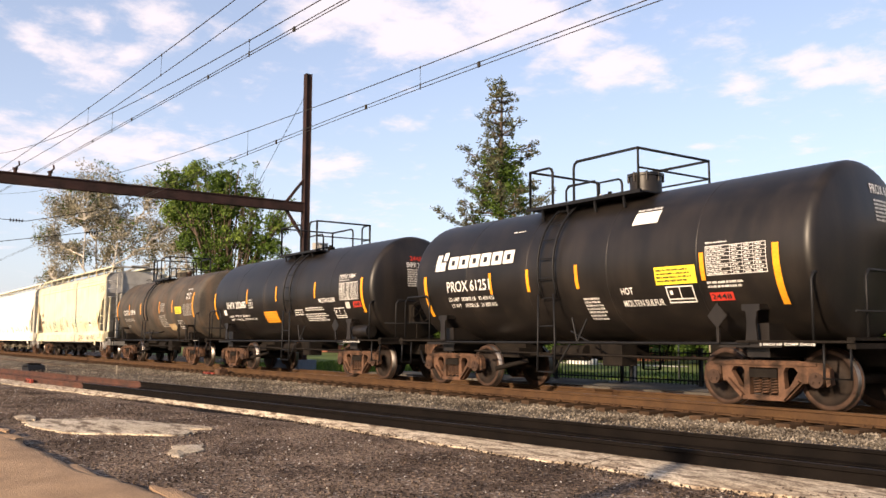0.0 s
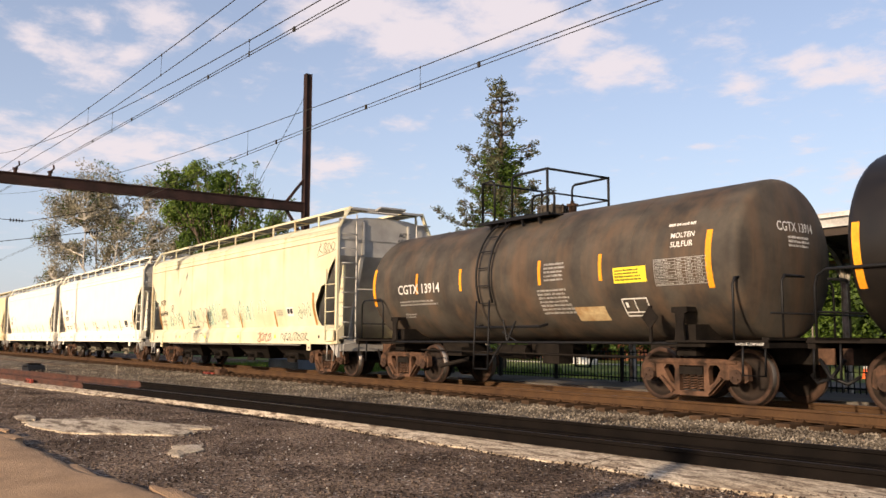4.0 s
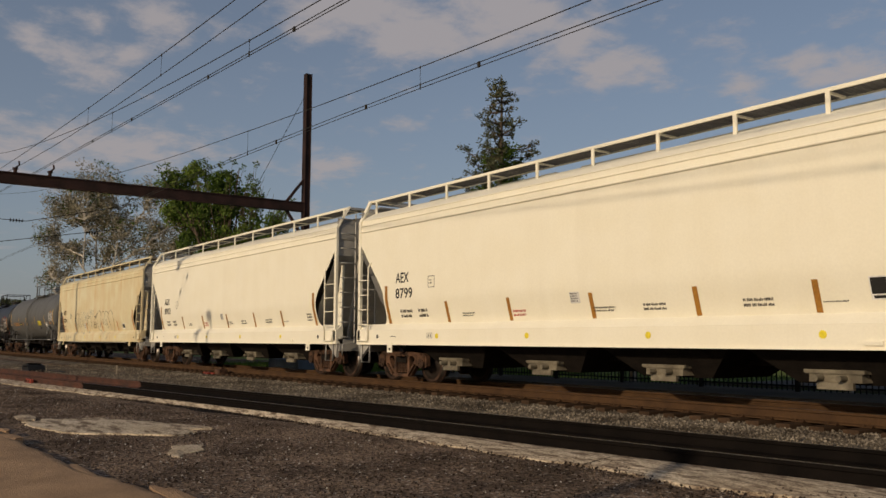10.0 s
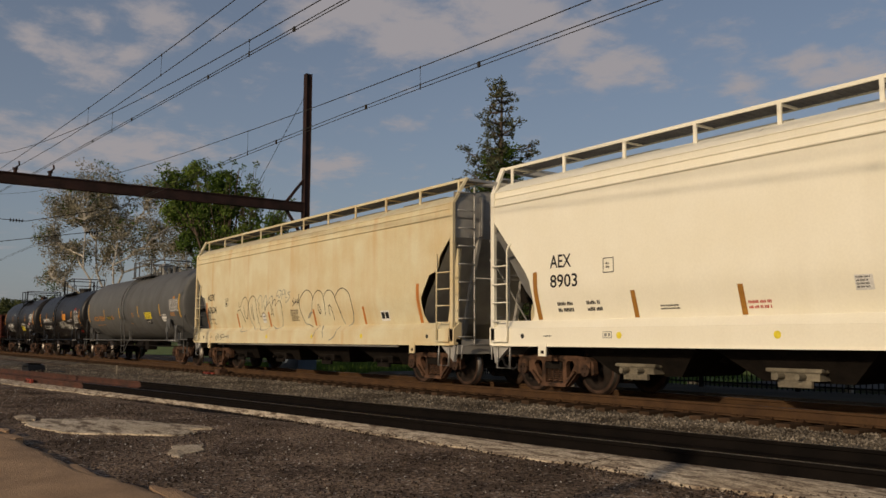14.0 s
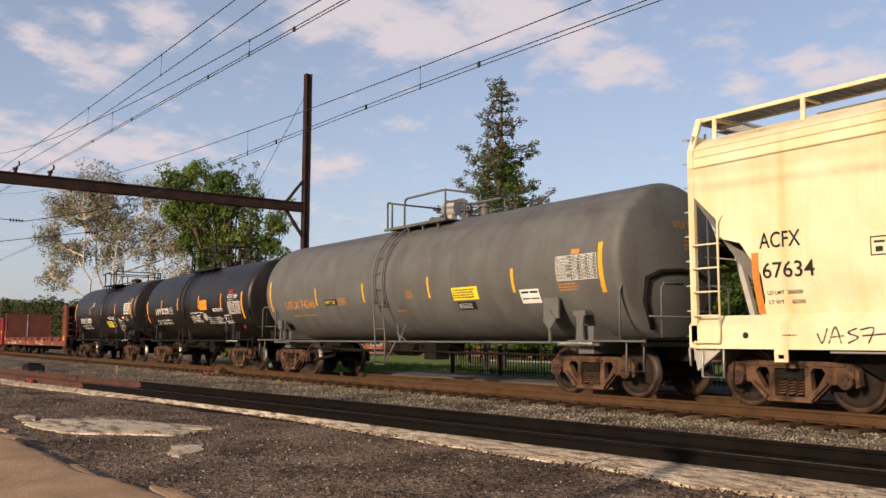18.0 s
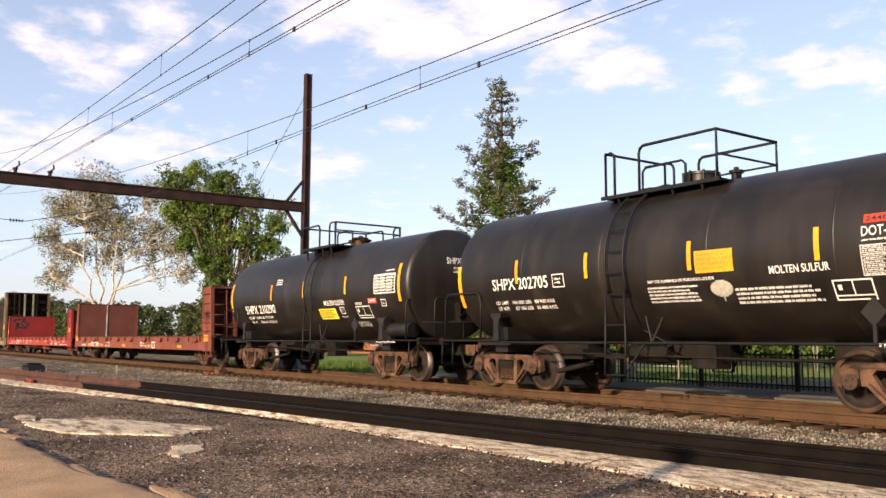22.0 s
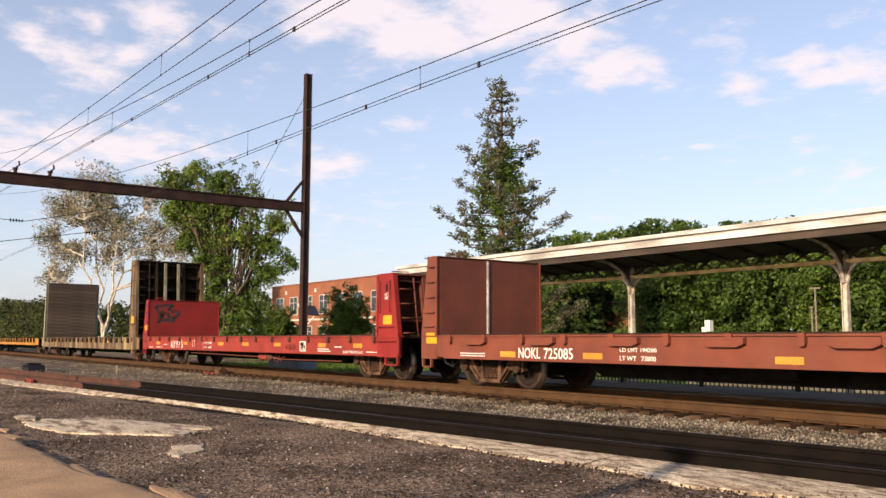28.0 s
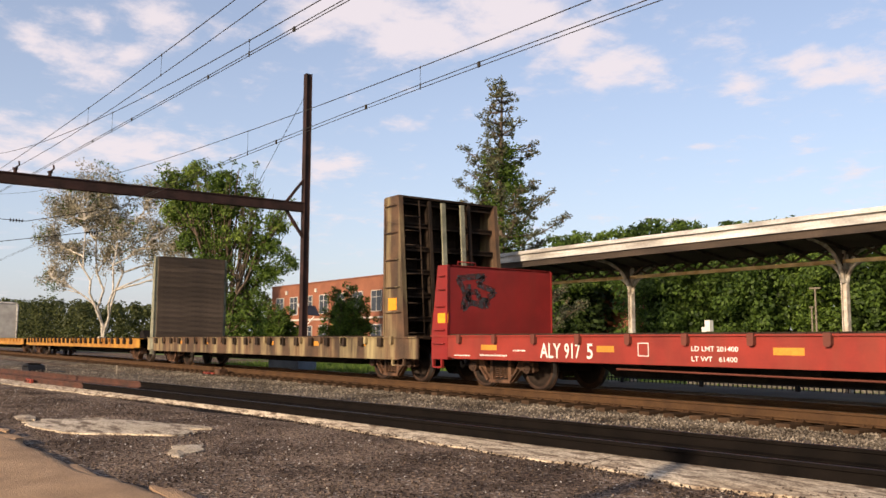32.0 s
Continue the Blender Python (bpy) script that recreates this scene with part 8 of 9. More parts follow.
# ------------------------------------------------------------------ far platform
def far_platform():
    s = Shape().box(-24.9, 30, 14.75, 17.3, -0.5, -0.02)
    tagged(part("platform_far", s, "platform"), "grey concrete platform beyond the freight track", "platform", kind="structure")
    f = thing("picket_fence", pose(0, 16.6, 0), "black steel picket fence on the far platform", "fence")
    x = -22.75
    post = Shape().box(-0.04, 0.04, -0.04, 0.04, -0.06, 0.86)
    pm = mend(post.mesh("post", "blackpaint"))
    pk = mend(Shape().box(-0.010, 0.010, -0.010, 0.010, 0.0, 0.80).mesh("picket", "blackpaint"))
    n = 0
    while x < 12:
        part("post", pm, None, f, at=pose(x, 0, 0))
        for z in (0.10, 0.60, 0.74):
            part("fence_rail", Shape().box(x + 0.04, x + 2.40, -0.015, 0.015, z - 0.018, z + 0.018), "blackpaint", f)
        for k in range(1, 20):
            part("picket", pk, None, f, at=pose(x + k * 2.44 / 20, 0, 0))
        x += 2.44
    c = thing("platform_canopy", pose(0, 17.4, 0), "weathered platform canopy with white fascia and curved steel brackets", "canopy")
    roof = Shape()
    for sd in (-1, 1):
        roof.run([(0, 2.98), (sd * 1.85, 3.26), (sd * 1.85, 3.34), (0, 3.06)], -24.3, 20)
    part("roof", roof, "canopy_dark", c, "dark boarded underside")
    fa = Shape().box(-24.35, 20, -1.90, -1.85, 3.19, 3.39).box(-24.35, 20, -1.98, -1.86, 3.365, 3.455)
    part("fascia", fa, "canopy_white", c, "peeling white fascia")
    part("under_board", Shape().box(-24.3, 20, -1.83, -1.79, 3.05, 3.19).box(-24.3, 20, -1.85, -1.77, 3.03, 3.05), "canopy_board", c, "dark brown board under the fascia")
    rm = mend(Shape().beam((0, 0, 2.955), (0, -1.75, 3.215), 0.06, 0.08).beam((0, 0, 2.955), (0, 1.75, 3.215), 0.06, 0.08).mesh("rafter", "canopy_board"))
    for k in range(44):
        part("rafter", rm, None, c, at=pose(-23.8 + k, 0, 0))
    fa2 = Shape().box(-24.35, 20, 1.85, 1.92, 3.22, 3.40)
    part("fascia", fa2, "canopy_white", c)
    for x in (-21.98, -15.8, -9.88, -3.9, 2.1, 8.1, 14.1):
        p = Shape().box(x - 0.065, x - 0.045, -0.06, 0.06, -0.05, 2.95).box(x + 0.045, x + 0.065, -0.06, 0.06, -0.05, 2.95).box(x - 0.045, x + 0.045, -0.012, 0.012, -0.05, 2.95)
        part("post", p, "canopy_post", c)
        for sd in (-1, 1):
            arc = [(k / 8 * math.pi / 2) for k in range(9)]
            part("bracket", Shape().pipe([(x, sd * (0.06 + 1.25 * (1 - math.cos(a))), 2.25 + 0.86 * math.sin(a)) for a in arc], 0.055, 4), "canopy_post", c)
            web = [(sd * (0.06 + 1.25 * (1 - math.cos(a))), 2.25 + 0.86 * math.sin(a)) for a in arc] + [(sd * 0.06, 3.0)]
            m = len(web)
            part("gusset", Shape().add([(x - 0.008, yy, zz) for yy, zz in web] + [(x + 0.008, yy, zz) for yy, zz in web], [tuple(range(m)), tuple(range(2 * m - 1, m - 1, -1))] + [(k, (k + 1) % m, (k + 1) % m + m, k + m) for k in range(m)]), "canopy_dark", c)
            part("knee", Shape().pipe([(x + sd * (0.06 + 0.42 * (1 - math.cos(a))), 0, 2.25 + 0.45 * math.sin(a)) for a in arc], 0.045, 4), "canopy_post", c)
    pu = Shape().box(-22.2, 20, -0.06, 0.06, 2.66, 2.74)
    part("purlin", pu, "canopy_rust", c)
    tr = Shape()
    x = -22.0
    while x < 20:
        tr.beam((x, 0, 2.74), (x + 0.52, 0, 3.03), 0.03, 0.05).beam((x + 0.52, 0.03, 2.74), (x, 0.03, 3.03), 0.03, 0.05)
        x += 0.52
    part("lattice_truss", tr, "canopy_board", c)
    for x in (-19.6, -7.0):
        part("lamp", Shape().rod((x, -1.0, 3.2), (x, -1.0, 3.02), 0.03, 8).rod((x, -1.0, 3.02), (x, -1.0, 2.90), 0.05, 12, 0.16), "steel", c, "small metal lamp shade")


# ------------------------------------------------------------------ building and trees
def school():
    """The long brick building: upper wall, pale band, windows in pairs of lights with lintels."""
    b = thing("brick_building", pose(0, 45, 0), "long two-storey red brick building with pale stone bands", "building")
    part("wall", Shape().box(-99.5, -40, 0, 16, -0.5, 7.42), "brick", b)
    part("parapet", Shape().box(-99.6, -39.9, -0.10, 0.06, 7.42, 7.52), "brick_dark", b)
    part("stone_band", Shape().box(-99.6, -39.9, -0.09, 0.0, 3.20, 3.40), "trim", b)
    frame = Shape()
    W, Hh = 0.95, 2.0
    frame.box(-W - 0.08, -W, -0.07, 0.03, -0.06, Hh + 0.06).box(W, W + 0.08, -0.07, 0.03, -0.06, Hh + 0.06).box(-W, W, -0.07, 0.03, -0.06, 0.0).box(-W, W, -0.07, 0.03, Hh, Hh + 0.08)
    frame.box(-0.03, 0.03, -0.05, 0.02, 0, Hh).box(-W, W, -0.05, 0.02, Hh * 0.68, Hh * 0.68 + 0.05)
    fm = mend(frame.mesh("window", "trim"))
    gl = mend(Shape().box(-W, W, -0.015, 0.015, 0, Hh).mesh("pane", "glass"))
    lt = mend(Shape().box(-0.22, 0.22, -0.16, 0.0, 0, 0.42).mesh("wall_light", "trim"))
    x = -97.0
    k = 0
    while x < -41.5:
        for z in (0.55, 3.95):
            w = part("window", fm, None, b, at=pose(x, -0.03, z))
            part("pane", gl, None, w)
        if k % 2 == 0:
            part("wall_light", lt, None, b, "white wall light", pose(x + 1.9, -0.03, 6.35))
        x += 3.75
        k += 1


def leaf_cloud(s, centres, size, rnd):
    """Leaves scattered through balls (x, y, z, radius, count), turned every way."""
    for cx, cy, cz, rad, n in centres:
        for _ in range(n):
            d = Vector((rnd.gauss(0, 1), rnd.gauss(0, 1), rnd.gauss(0, 1))).normalized() * rad * rnd.random() ** 0.4
            p = Vector((cx, cy, cz)) + d
            a = Vector((rnd.uniform(-1, 1), rnd.uniform(-1, 1), rnd.uniform(-0.7, 0.7))).normalized()
            b = a.cross(Vector((rnd.uniform(-1, 1), rnd.uniform(-1, 1), rnd.uniform(-1, 1)))).normalized()
            k = size * rnd.uniform(0.6, 1.4)
            s.add([p - a * k, p - b * k * 0.55, p + a * k, p + b * k * 0.55], [(0, 1, 2, 3)])


def leaf_clump(s, c, rad, n, size, rnd):
    """A bough's end: leaves on a flattened ball, most of them lying along its surface."""
    c = Vector(c)
    for _ in range(n):
        d = Vector((rnd.gauss(0, 1), rnd.gauss(0, 1), rnd.gauss(0.25, 0.9))).normalized()
        p = c + Vector((d.x, d.y, d.z * 0.75)) * rad * (0.62 + 0.5 * rnd.random())
        q = (d + Vector((rnd.gauss(0, 1), rnd.gauss(0, 1), rnd.gauss(0.3, 1))) * 0.42).normalized()
        a = q.cross(Vector((rnd.uniform(-1, 1), rnd.uniform(-1, 1), rnd.uniform(-1, 1)))).normalized()
        b = q.cross(a)
        k = size * rnd.uniform(0.6, 1.4)
        s.add([p - a * k, p - b * k * 0.6, p + a * k, p + b * k * 0.6], [(0, 1, 2, 3)])


def limb(s, a, b, r0, r1, rnd, bend=0.12, n=5):
    a, b = Vector(a), Vector(b)
    pts = []
    L = (b - a).length
    side = Vector((rnd.uniform(-1, 1), rnd.uniform(-1, 1), rnd.uniform(-0.2, 0.4)))
    for k in range(n + 1):
        t = k / n
        off = (side + Vector((rnd.uniform(-1, 1), rnd.uniform(-1, 1), 0)) * 0.35) * bend * L * math.sin(math.pi * t) * 0.5
        pts.append(a.lerp(b, t) + off)
    for k in range(n):
        s.rod(pts[k], pts[k + 1], r0 + (r1 - r0) * k / n, 7, r0 + (r1 - r0) * (k + 1) / n, caps=False)
    return pts


SIDE = Vector((0.58, 0.814, 0))      # across the line of sight to the trees


def clumps(rnd, blobs, per, shell=0.55):
    """Places for leaf clumps in and on soft balls: (across, height, radius)."""
    out = []
    away = Vector((-0.814, 0.58, 0))
    for u, z, r in blobs:
        for _ in range(int(per * r * r)):
            d = Vector((rnd.gauss(0, 1), rnd.gauss(0, 1), rnd.gauss(0, 1))).normalized() * r * (shell + (1.12 - shell) * rnd.random())
            c = SIDE * (u + d.x) + away * d.y
            out.append(Vector((c.x, c.y, max(0.4, z + d.z))))
    return out


def plane_tree(base):
    """Several white stems from one stool, fine twigs and a pale airy crown."""
    rnd = random.Random(12)
    t = thing("plane_tree", pose(*base), "tall plane tree with white bark and thin pale olive leaves", "tree")
    wood, crown, accent = Shape(), Shape(), Shape()
    limb(wood, (0, 0, -0.3), (0, 0, 1.6), 0.62, 0.45, rnd, 0.02)
    blobs = [(-1.5, 18.0, 3.0), (0.8, 17.4, 2.8), (-4.4, 15.6, 2.8), (-1.5, 14.2, 3.2), (1.8, 13.6, 2.8), (-6.0, 12.4, 2.2), (-3.6, 11.0, 2.4), (-5.6, 8.2, 1.7), (5.0, 17.2, 1.9), (6.4, 14.2, 2.4), (4.8, 11.8, 2.1), (8.2, 11.4, 2.3), (6.2, 9.0, 1.9), (9.2, 8.8, 1.5), (0.2, 10.6, 2.0)]
    stems = []
    for u, z, r in blobs:
        tip = SIDE * u + Vector((-0.814, 0.58, 0)) * rnd.uniform(-r, r) * 0.7 + Vector((0, 0, z))
        root = Vector((rnd.uniform(-0.3, 0.3), rnd.uniform(-0.3, 0.3), rnd.uniform(0.8, 2.4)))
        if stems and (z < 13 or abs(u) > 4):
            root = min((p for st in stems for p in st[1:7] if p.z < z - 2.0), key=lambda p: (p - tip).length, default=root)
        stems.append(limb(wood, root, tip, 0.16 if z > 13 else 0.11, 0.045, rnd, 0.16, 9))
    nodes = [p for st in stems for p in st[3:]]
    for c in clumps(rnd, blobs, 17, 0.25):
        if noise.noise((c.x * 0.35, c.y * 0.35, c.z * 0.35)) < -0.16:
            continue
        q = min(nodes, key=lambda p: (p - c).length + (2.0 if p.z > c.z else 0.0))
        mid = q.lerp(c, 0.5) + Vector((rnd.uniform(-0.3, 0.3), rnd.uniform(-0.3, 0.3), rnd.uniform(0, 0.4)))
        wood.rod(q, mid, 0.06, 4, 0.035, caps=False).rod(mid, c, 0.035, 4, 0.015, caps=False)
        leaf_cloud(crown if rnd.random() < 0.9 else accent, [(*c, rnd.uniform(0.5, 0.95), rnd.randint(20, 34))], 0.12, rnd)
    part("trunk", wood, "whitebark", t, fix=False)
    part("crown", crown, "leaf_olive", t, fix=False)
    part("young_growth", accent, "leaf", t, fix=False)


def green_tree(base):
    """A many-stemmed broadleaf tree, dense and uneven, with a forked feathery top."""
    rnd = random.Random(7)
    t = thing("broadleaf_tree", pose(*base), "dense green broadleaf tree with a forked feathery top", "tree")
    wood, crown, bare = Shape(), Shape(), Shape()
    limb(wood, (0, 0, -0.2), (0, 0, 1.6), 0.42, 0.34, rnd, 0.02)
    blobs = [(-4.0, 13.2, 1.0), (-2.5, 14.2, 1.0), (-3.2, 11.8, 1.5), (-4.2, 11.2, 0.9), (-0.6, 13.6, 1.0), (1.0, 13.9, 0.9), (-1.2, 11.6, 1.6), (0.8, 11.6, 1.5), (2.2, 12.6, 0.8), (-2.2, 9.4, 1.6), (0.2, 9.4, 1.8), (2.2, 9.4, 1.3), (4.0, 10.2, 1.0), (3.4, 8.6, 1.0), (4.7, 7.4, 0.9), (-0.9, 7.0, 1.6), (1.4, 7.0, 1.7), (3.4, 6.4, 1.0), (-0.5, 4.8, 1.3), (1.6, 4.6, 1.5), (0.2, 2.6, 1.3), (1.9, 2.4, 1.3), (0.9, 1.0, 1.2)]
    nodes = []
    for u, z, r in blobs:
        tip = SIDE * u + Vector((-0.814, 0.58, 0)) * rnd.uniform(-r, r) * 0.6 + Vector((0, 0, z + r * 0.6))
        nodes += limb(wood, (0, 0, rnd.uniform(0.8, 1.8)), tip, 0.15, 0.03, rnd, 0.12, 8)[2:]
    for k in range(120):
        u = rnd.uniform(-5.2, 4.9)
        q = min((p for p in nodes if 4.0 < p.z < 10.0), key=lambda p: abs(p.dot(SIDE) - u * 0.55) + rnd.uniform(0, 0.8))
        tip = SIDE * u + Vector((rnd.uniform(-1.2, 1.2), rnd.uniform(-1.2, 1.2), rnd.uniform(11.4, 15.6) - 0.30 * abs(u + 1.2) - (1.0 if u > 2.4 else 0)))
        pts = limb(wood, q, tip, 0.05, 0.012, rnd, 0.1, 5)
        if u > 1.6 and rnd.random() < 0.55:
            continue
        for p in pts[2:]:
            leaf_cloud(crown, [(*p, 0.36, 18)], 0.12, rnd)
    for c in clumps(rnd, blobs, 22, 0.3):
        if noise.noise((c.x * 0.6, c.y * 0.6, c.z * 0.45 + 3.0)) < -0.20:
            continue
        q = min(nodes, key=lambda p: (p - c).length)
        wood.rod(q, c, 0.03, 4, 0.01, caps=False)
        # highlights of the sun as a brighter leaf colour, mostly high up and to the left
        accent = noise.noise((c.x * 0.4, c.y * 0.4, c.z * 0.4 + 9.0)) + 0.04 * (c.z - 7) - 0.03 * c.dot(SIDE) > 0.22
        leaf_clump(bare if accent else crown, c, rnd.uniform(0.34, 0.74), rnd.randint(60, 85), 0.098, rnd)
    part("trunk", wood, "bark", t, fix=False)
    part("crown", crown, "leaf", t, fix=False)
    part("young_growth", bare, "leaf_sunlit", t, "bright yellow-green leaves, sunlit highlights put into their colour", fix=False)


def broad_tree(name, base, height, spread, label, leaf, seed, stems, per, size, trunk=0.3, low=0.1, feather=0.5):
    """Upswept stems from a low fork, with leaf clumps all along them and feathery tips."""
    rnd = random.Random(seed)
    t = thing(name, pose(*base), label, "tree")
    wood, crown = Shape(), Shape()
    limb(wood, (0, 0, -0.2), (0, 0, height * 0.12), trunk, trunk * 0.8, rnd, 0.02)
    for i in range(stems):
        a = i * 2.4 + rnd.uniform(-0.3, 0.3)
        e = ((i + 0.5) / stems) ** 0.8
        out = spread * (1.08 - 0.72 * e) * rnd.uniform(0.8, 1.1)
        top = height * (0.22 + 0.78 * e) * rnd.uniform(0.94, 1.03)
        pts = limb(wood, (0, 0, height * rnd.uniform(0.06, 0.25)), (math.cos(a) * out, math.sin(a) * out, top), trunk * 0.4, 0.02, rnd, 0.18, 8)
        for k in range(2, 9):
            q = pts[k]
            f = k / 8
            for _ in range(2):
                o = Vector((rnd.gauss(0, 1), rnd.gauss(0, 1), rnd.gauss(0, 0.8))) * spread * 0.13
                rad = spread * (0.24 - 0.13 * f * feather) * rnd.uniform(0.7, 1.2)
                leaf_cloud(crown, [(q.x + o.x, q.y + o.y, max(0.5, q.z + o.z), rad, int(per * (1.25 - 0.75 * f * feather)))], size, rnd)
                wood.rod(q, q + o, 0.025, 4, 0.008, caps=False)
    part("trunk", wood, "bark", t, fix=False)
    part("crown", crown, leaf, t, fix=False)
    return t


def conifer(base, height, spread, seed):
    """A ragged evergreen: open grey-green sprays that turn up at their tips, dense green growth round the stem."""
    rnd = random.Random(seed)
    t = thing("conifer", pose(*base), "tall ragged evergreen with open grey-green sprays", "tree")
    wood, crown, dry, inner = Shape(), Shape(), Shape(), Shape()
    limb(wood, (0, 0, -0.2), (0.1, 0, height * 0.99), 0.26, 0.03, rnd, 0.01, 8)
    z = height * 0.12
    while z < height * 0.985:
        reach = 0.60 * (height - z) ** 0.78 * spread
        turn = rnd.uniform(0, math.tau)
        n = 5 if height - z > 4 else 4 if height - z > 2 else 3
        for i in range(n):
            a = turn + i * math.tau / n + rnd.uniform(-0.5, 0.5)
            L = reach * rnd.choice((0.55, 0.8, 0.95, 1.08)) * rnd.uniform(0.85, 1.08)
            rise = rnd.uniform(0.02, 0.22) * L
            tip = Vector((math.cos(a) * L, math.sin(a) * L, z + rise + 0.12 * L))
            mid = Vector((math.cos(a) * L * 0.6, math.sin(a) * L * 0.6, z + rise * 0.2))
            wood.rod((0, 0, z), mid, 0.045, 5, 0.03, caps=False).rod(mid, tip, 0.03, 5, 0.008, caps=False)
            for _ in range(int(3 + L * 10)):
                u = 0.30 + 0.70 * rnd.random() ** 0.6
                p = mid.lerp(tip, (u - 0.6) / 0.4) if u > 0.6 else Vector((0, 0, z)).lerp(mid, u / 0.6)
                w = 0.22 * (1.15 - u) + 0.10
                o = Vector((rnd.gauss(0, w), rnd.gauss(0, w), rnd.gauss(0.06, 0.055)))
                wood.rod(p, p + o, 0.01, 4, 0.004, caps=False)
                leaf_cloud(crown if rnd.random() > 0.14 else dry, [(*(p + o), rnd.uniform(0.10, 0.19), rnd.randint(10, 18))], 0.055, rnd)
        z += rnd.uniform(0.42, 0.66) if height - z > 1.5 else 0.30
    for _ in range(340):
        zz = height * rnd.uniform(0.08, 0.74)
        a = rnd.uniform(0, math.tau)
        q = rnd.random() ** 0.6 * 0.21 * spread * (height - zz)
        leaf_cloud(inner, [(math.cos(a) * q, math.sin(a) * q, zz, rnd.uniform(0.25, 0.45), 44)], 0.07, rnd)
    part("trunk", wood, "bark", t, fix=False)
    part("crown", crown, "needle", t, fix=False)
    part("dry_growth", dry, "needle_brown", t, fix=False)
    part("inner_growth", inner, "leaf", t, fix=False)


TREETOPS = ((-47, 6.4), (-43, 8.3), (-37.7, 8.25), (-36.2, 8.3), (-35, 8.5), (-32.8, 8.45), (-31.4, 7.6), (-30.3, 7.95), (-29.2, 7.85), (-28.6, 7.4), (-26.5, 7.8), (-24.5, 7.2), (-22.8, 7.5), (-21, 7.5), (-16, 8.0), (14, 8.4))


def treetop(x):
    for (a, u), (b, v) in zip(TREETOPS, TREETOPS[1:]):
        if x <= b:
            return u + (v - u) * max(0.0, x - a) / (b - a)
    return 8.6


def woods():
    """The belt of trees behind the station, dense and uneven, and the far line along the railway."""
    rnd = random.Random(31)
    s, dk, pale = Shape(), Shape(), Shape()
    for i in range(52):
        x = -46.5 + i * 1.1 + rnd.uniform(-0.4, 0.4)
        y = 40.5 + rnd.uniform(-1.0, 1.6)
        h = treetop(x) - 0.3
        light = -26.3 < x < -22.3
        into = pale if light else s
        low = 4.4 if -42.0 < x < -37.4 else 0.3
        z = low
        while z < h - 0.3:
            for _ in range(2):
                r = rnd.uniform(0.42, 0.88)
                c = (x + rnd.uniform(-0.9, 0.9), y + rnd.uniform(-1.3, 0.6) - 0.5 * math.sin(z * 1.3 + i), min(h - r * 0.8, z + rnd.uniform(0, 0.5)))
                # upper clumps and top sprigs get the paler leaf: sunlight put into the colour
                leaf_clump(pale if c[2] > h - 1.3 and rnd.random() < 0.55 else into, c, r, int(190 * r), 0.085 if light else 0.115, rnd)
            z += 0.62
        for _ in range(4):
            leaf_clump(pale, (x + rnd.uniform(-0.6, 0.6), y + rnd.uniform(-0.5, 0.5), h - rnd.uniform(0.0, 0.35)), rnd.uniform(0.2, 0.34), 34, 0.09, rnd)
        # filler behind the clumps: the shade of the gaps is put into a darker leaf
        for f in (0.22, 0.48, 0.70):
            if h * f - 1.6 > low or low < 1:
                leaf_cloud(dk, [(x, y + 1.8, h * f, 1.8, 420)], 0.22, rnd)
    tagged(part("woods", s, "leaf_wood", fix=False), "dense green belt of broadleaf trees behind the platform", "woods", kind="stuff")
    tagged(part("woods", pale, "leaf", fix=False), "lighter green trees in the belt, and treetops coloured paler for sunlight", "woods", kind="stuff")
    tagged(part("woods", dk, "leaf_dark", fix=False), "foliage within the belt of trees, with shade put into its dark leaf colour", "woods", kind="stuff")
    s = Shape()
    for i in range(95):
        x = -560 + i * 4.6 + rnd.uniform(-2, 2)
        y = 70 + rnd.uniform(-8, 14)
        h = (0.044 * -x if x < -230 else 9.6) + 4.5 * noise.noise((x * 0.05, 5, 1)) + rnd.uniform(-0.8, 0.8)
        for k in range(5):
            r = h * rnd.uniform(0.14, 0.22)
            leaf_cloud(s, [(x + rnd.uniform(-2, 2), y + rnd.uniform(-2, 2), min(h - r, h * (0.1 + 0.2 * k)), r, 120)], 0.34 + h * 0.012, rnd)
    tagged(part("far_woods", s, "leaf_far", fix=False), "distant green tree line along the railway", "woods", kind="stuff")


def trees():
    plane_tree((-99.6, 25, -0.3))
    green_tree((-64.0, 25, -0.3))
    for x, y, h, w, sd in ((-69.0, 38.5, 6.2, 2.7, 3), (-52.0, 38.5, 6.0, 2.9, 4), (-80.5, 37, 4.8, 2.4, 5), (-46.5, 40, 4.6, 2.0, 6), (-60.0, 41, 3.2, 1.8, 8)):
        broad_tree("young_tree", (x, y, -0.3), h, w, "young bushy green tree before the brick building", "leaf", sd, 16, 110, 0.10, 0.12, 0.1, 0.7)
    conifer((-30.5, 25, -0.3), 13.6, 1.0, 9)
    woods()


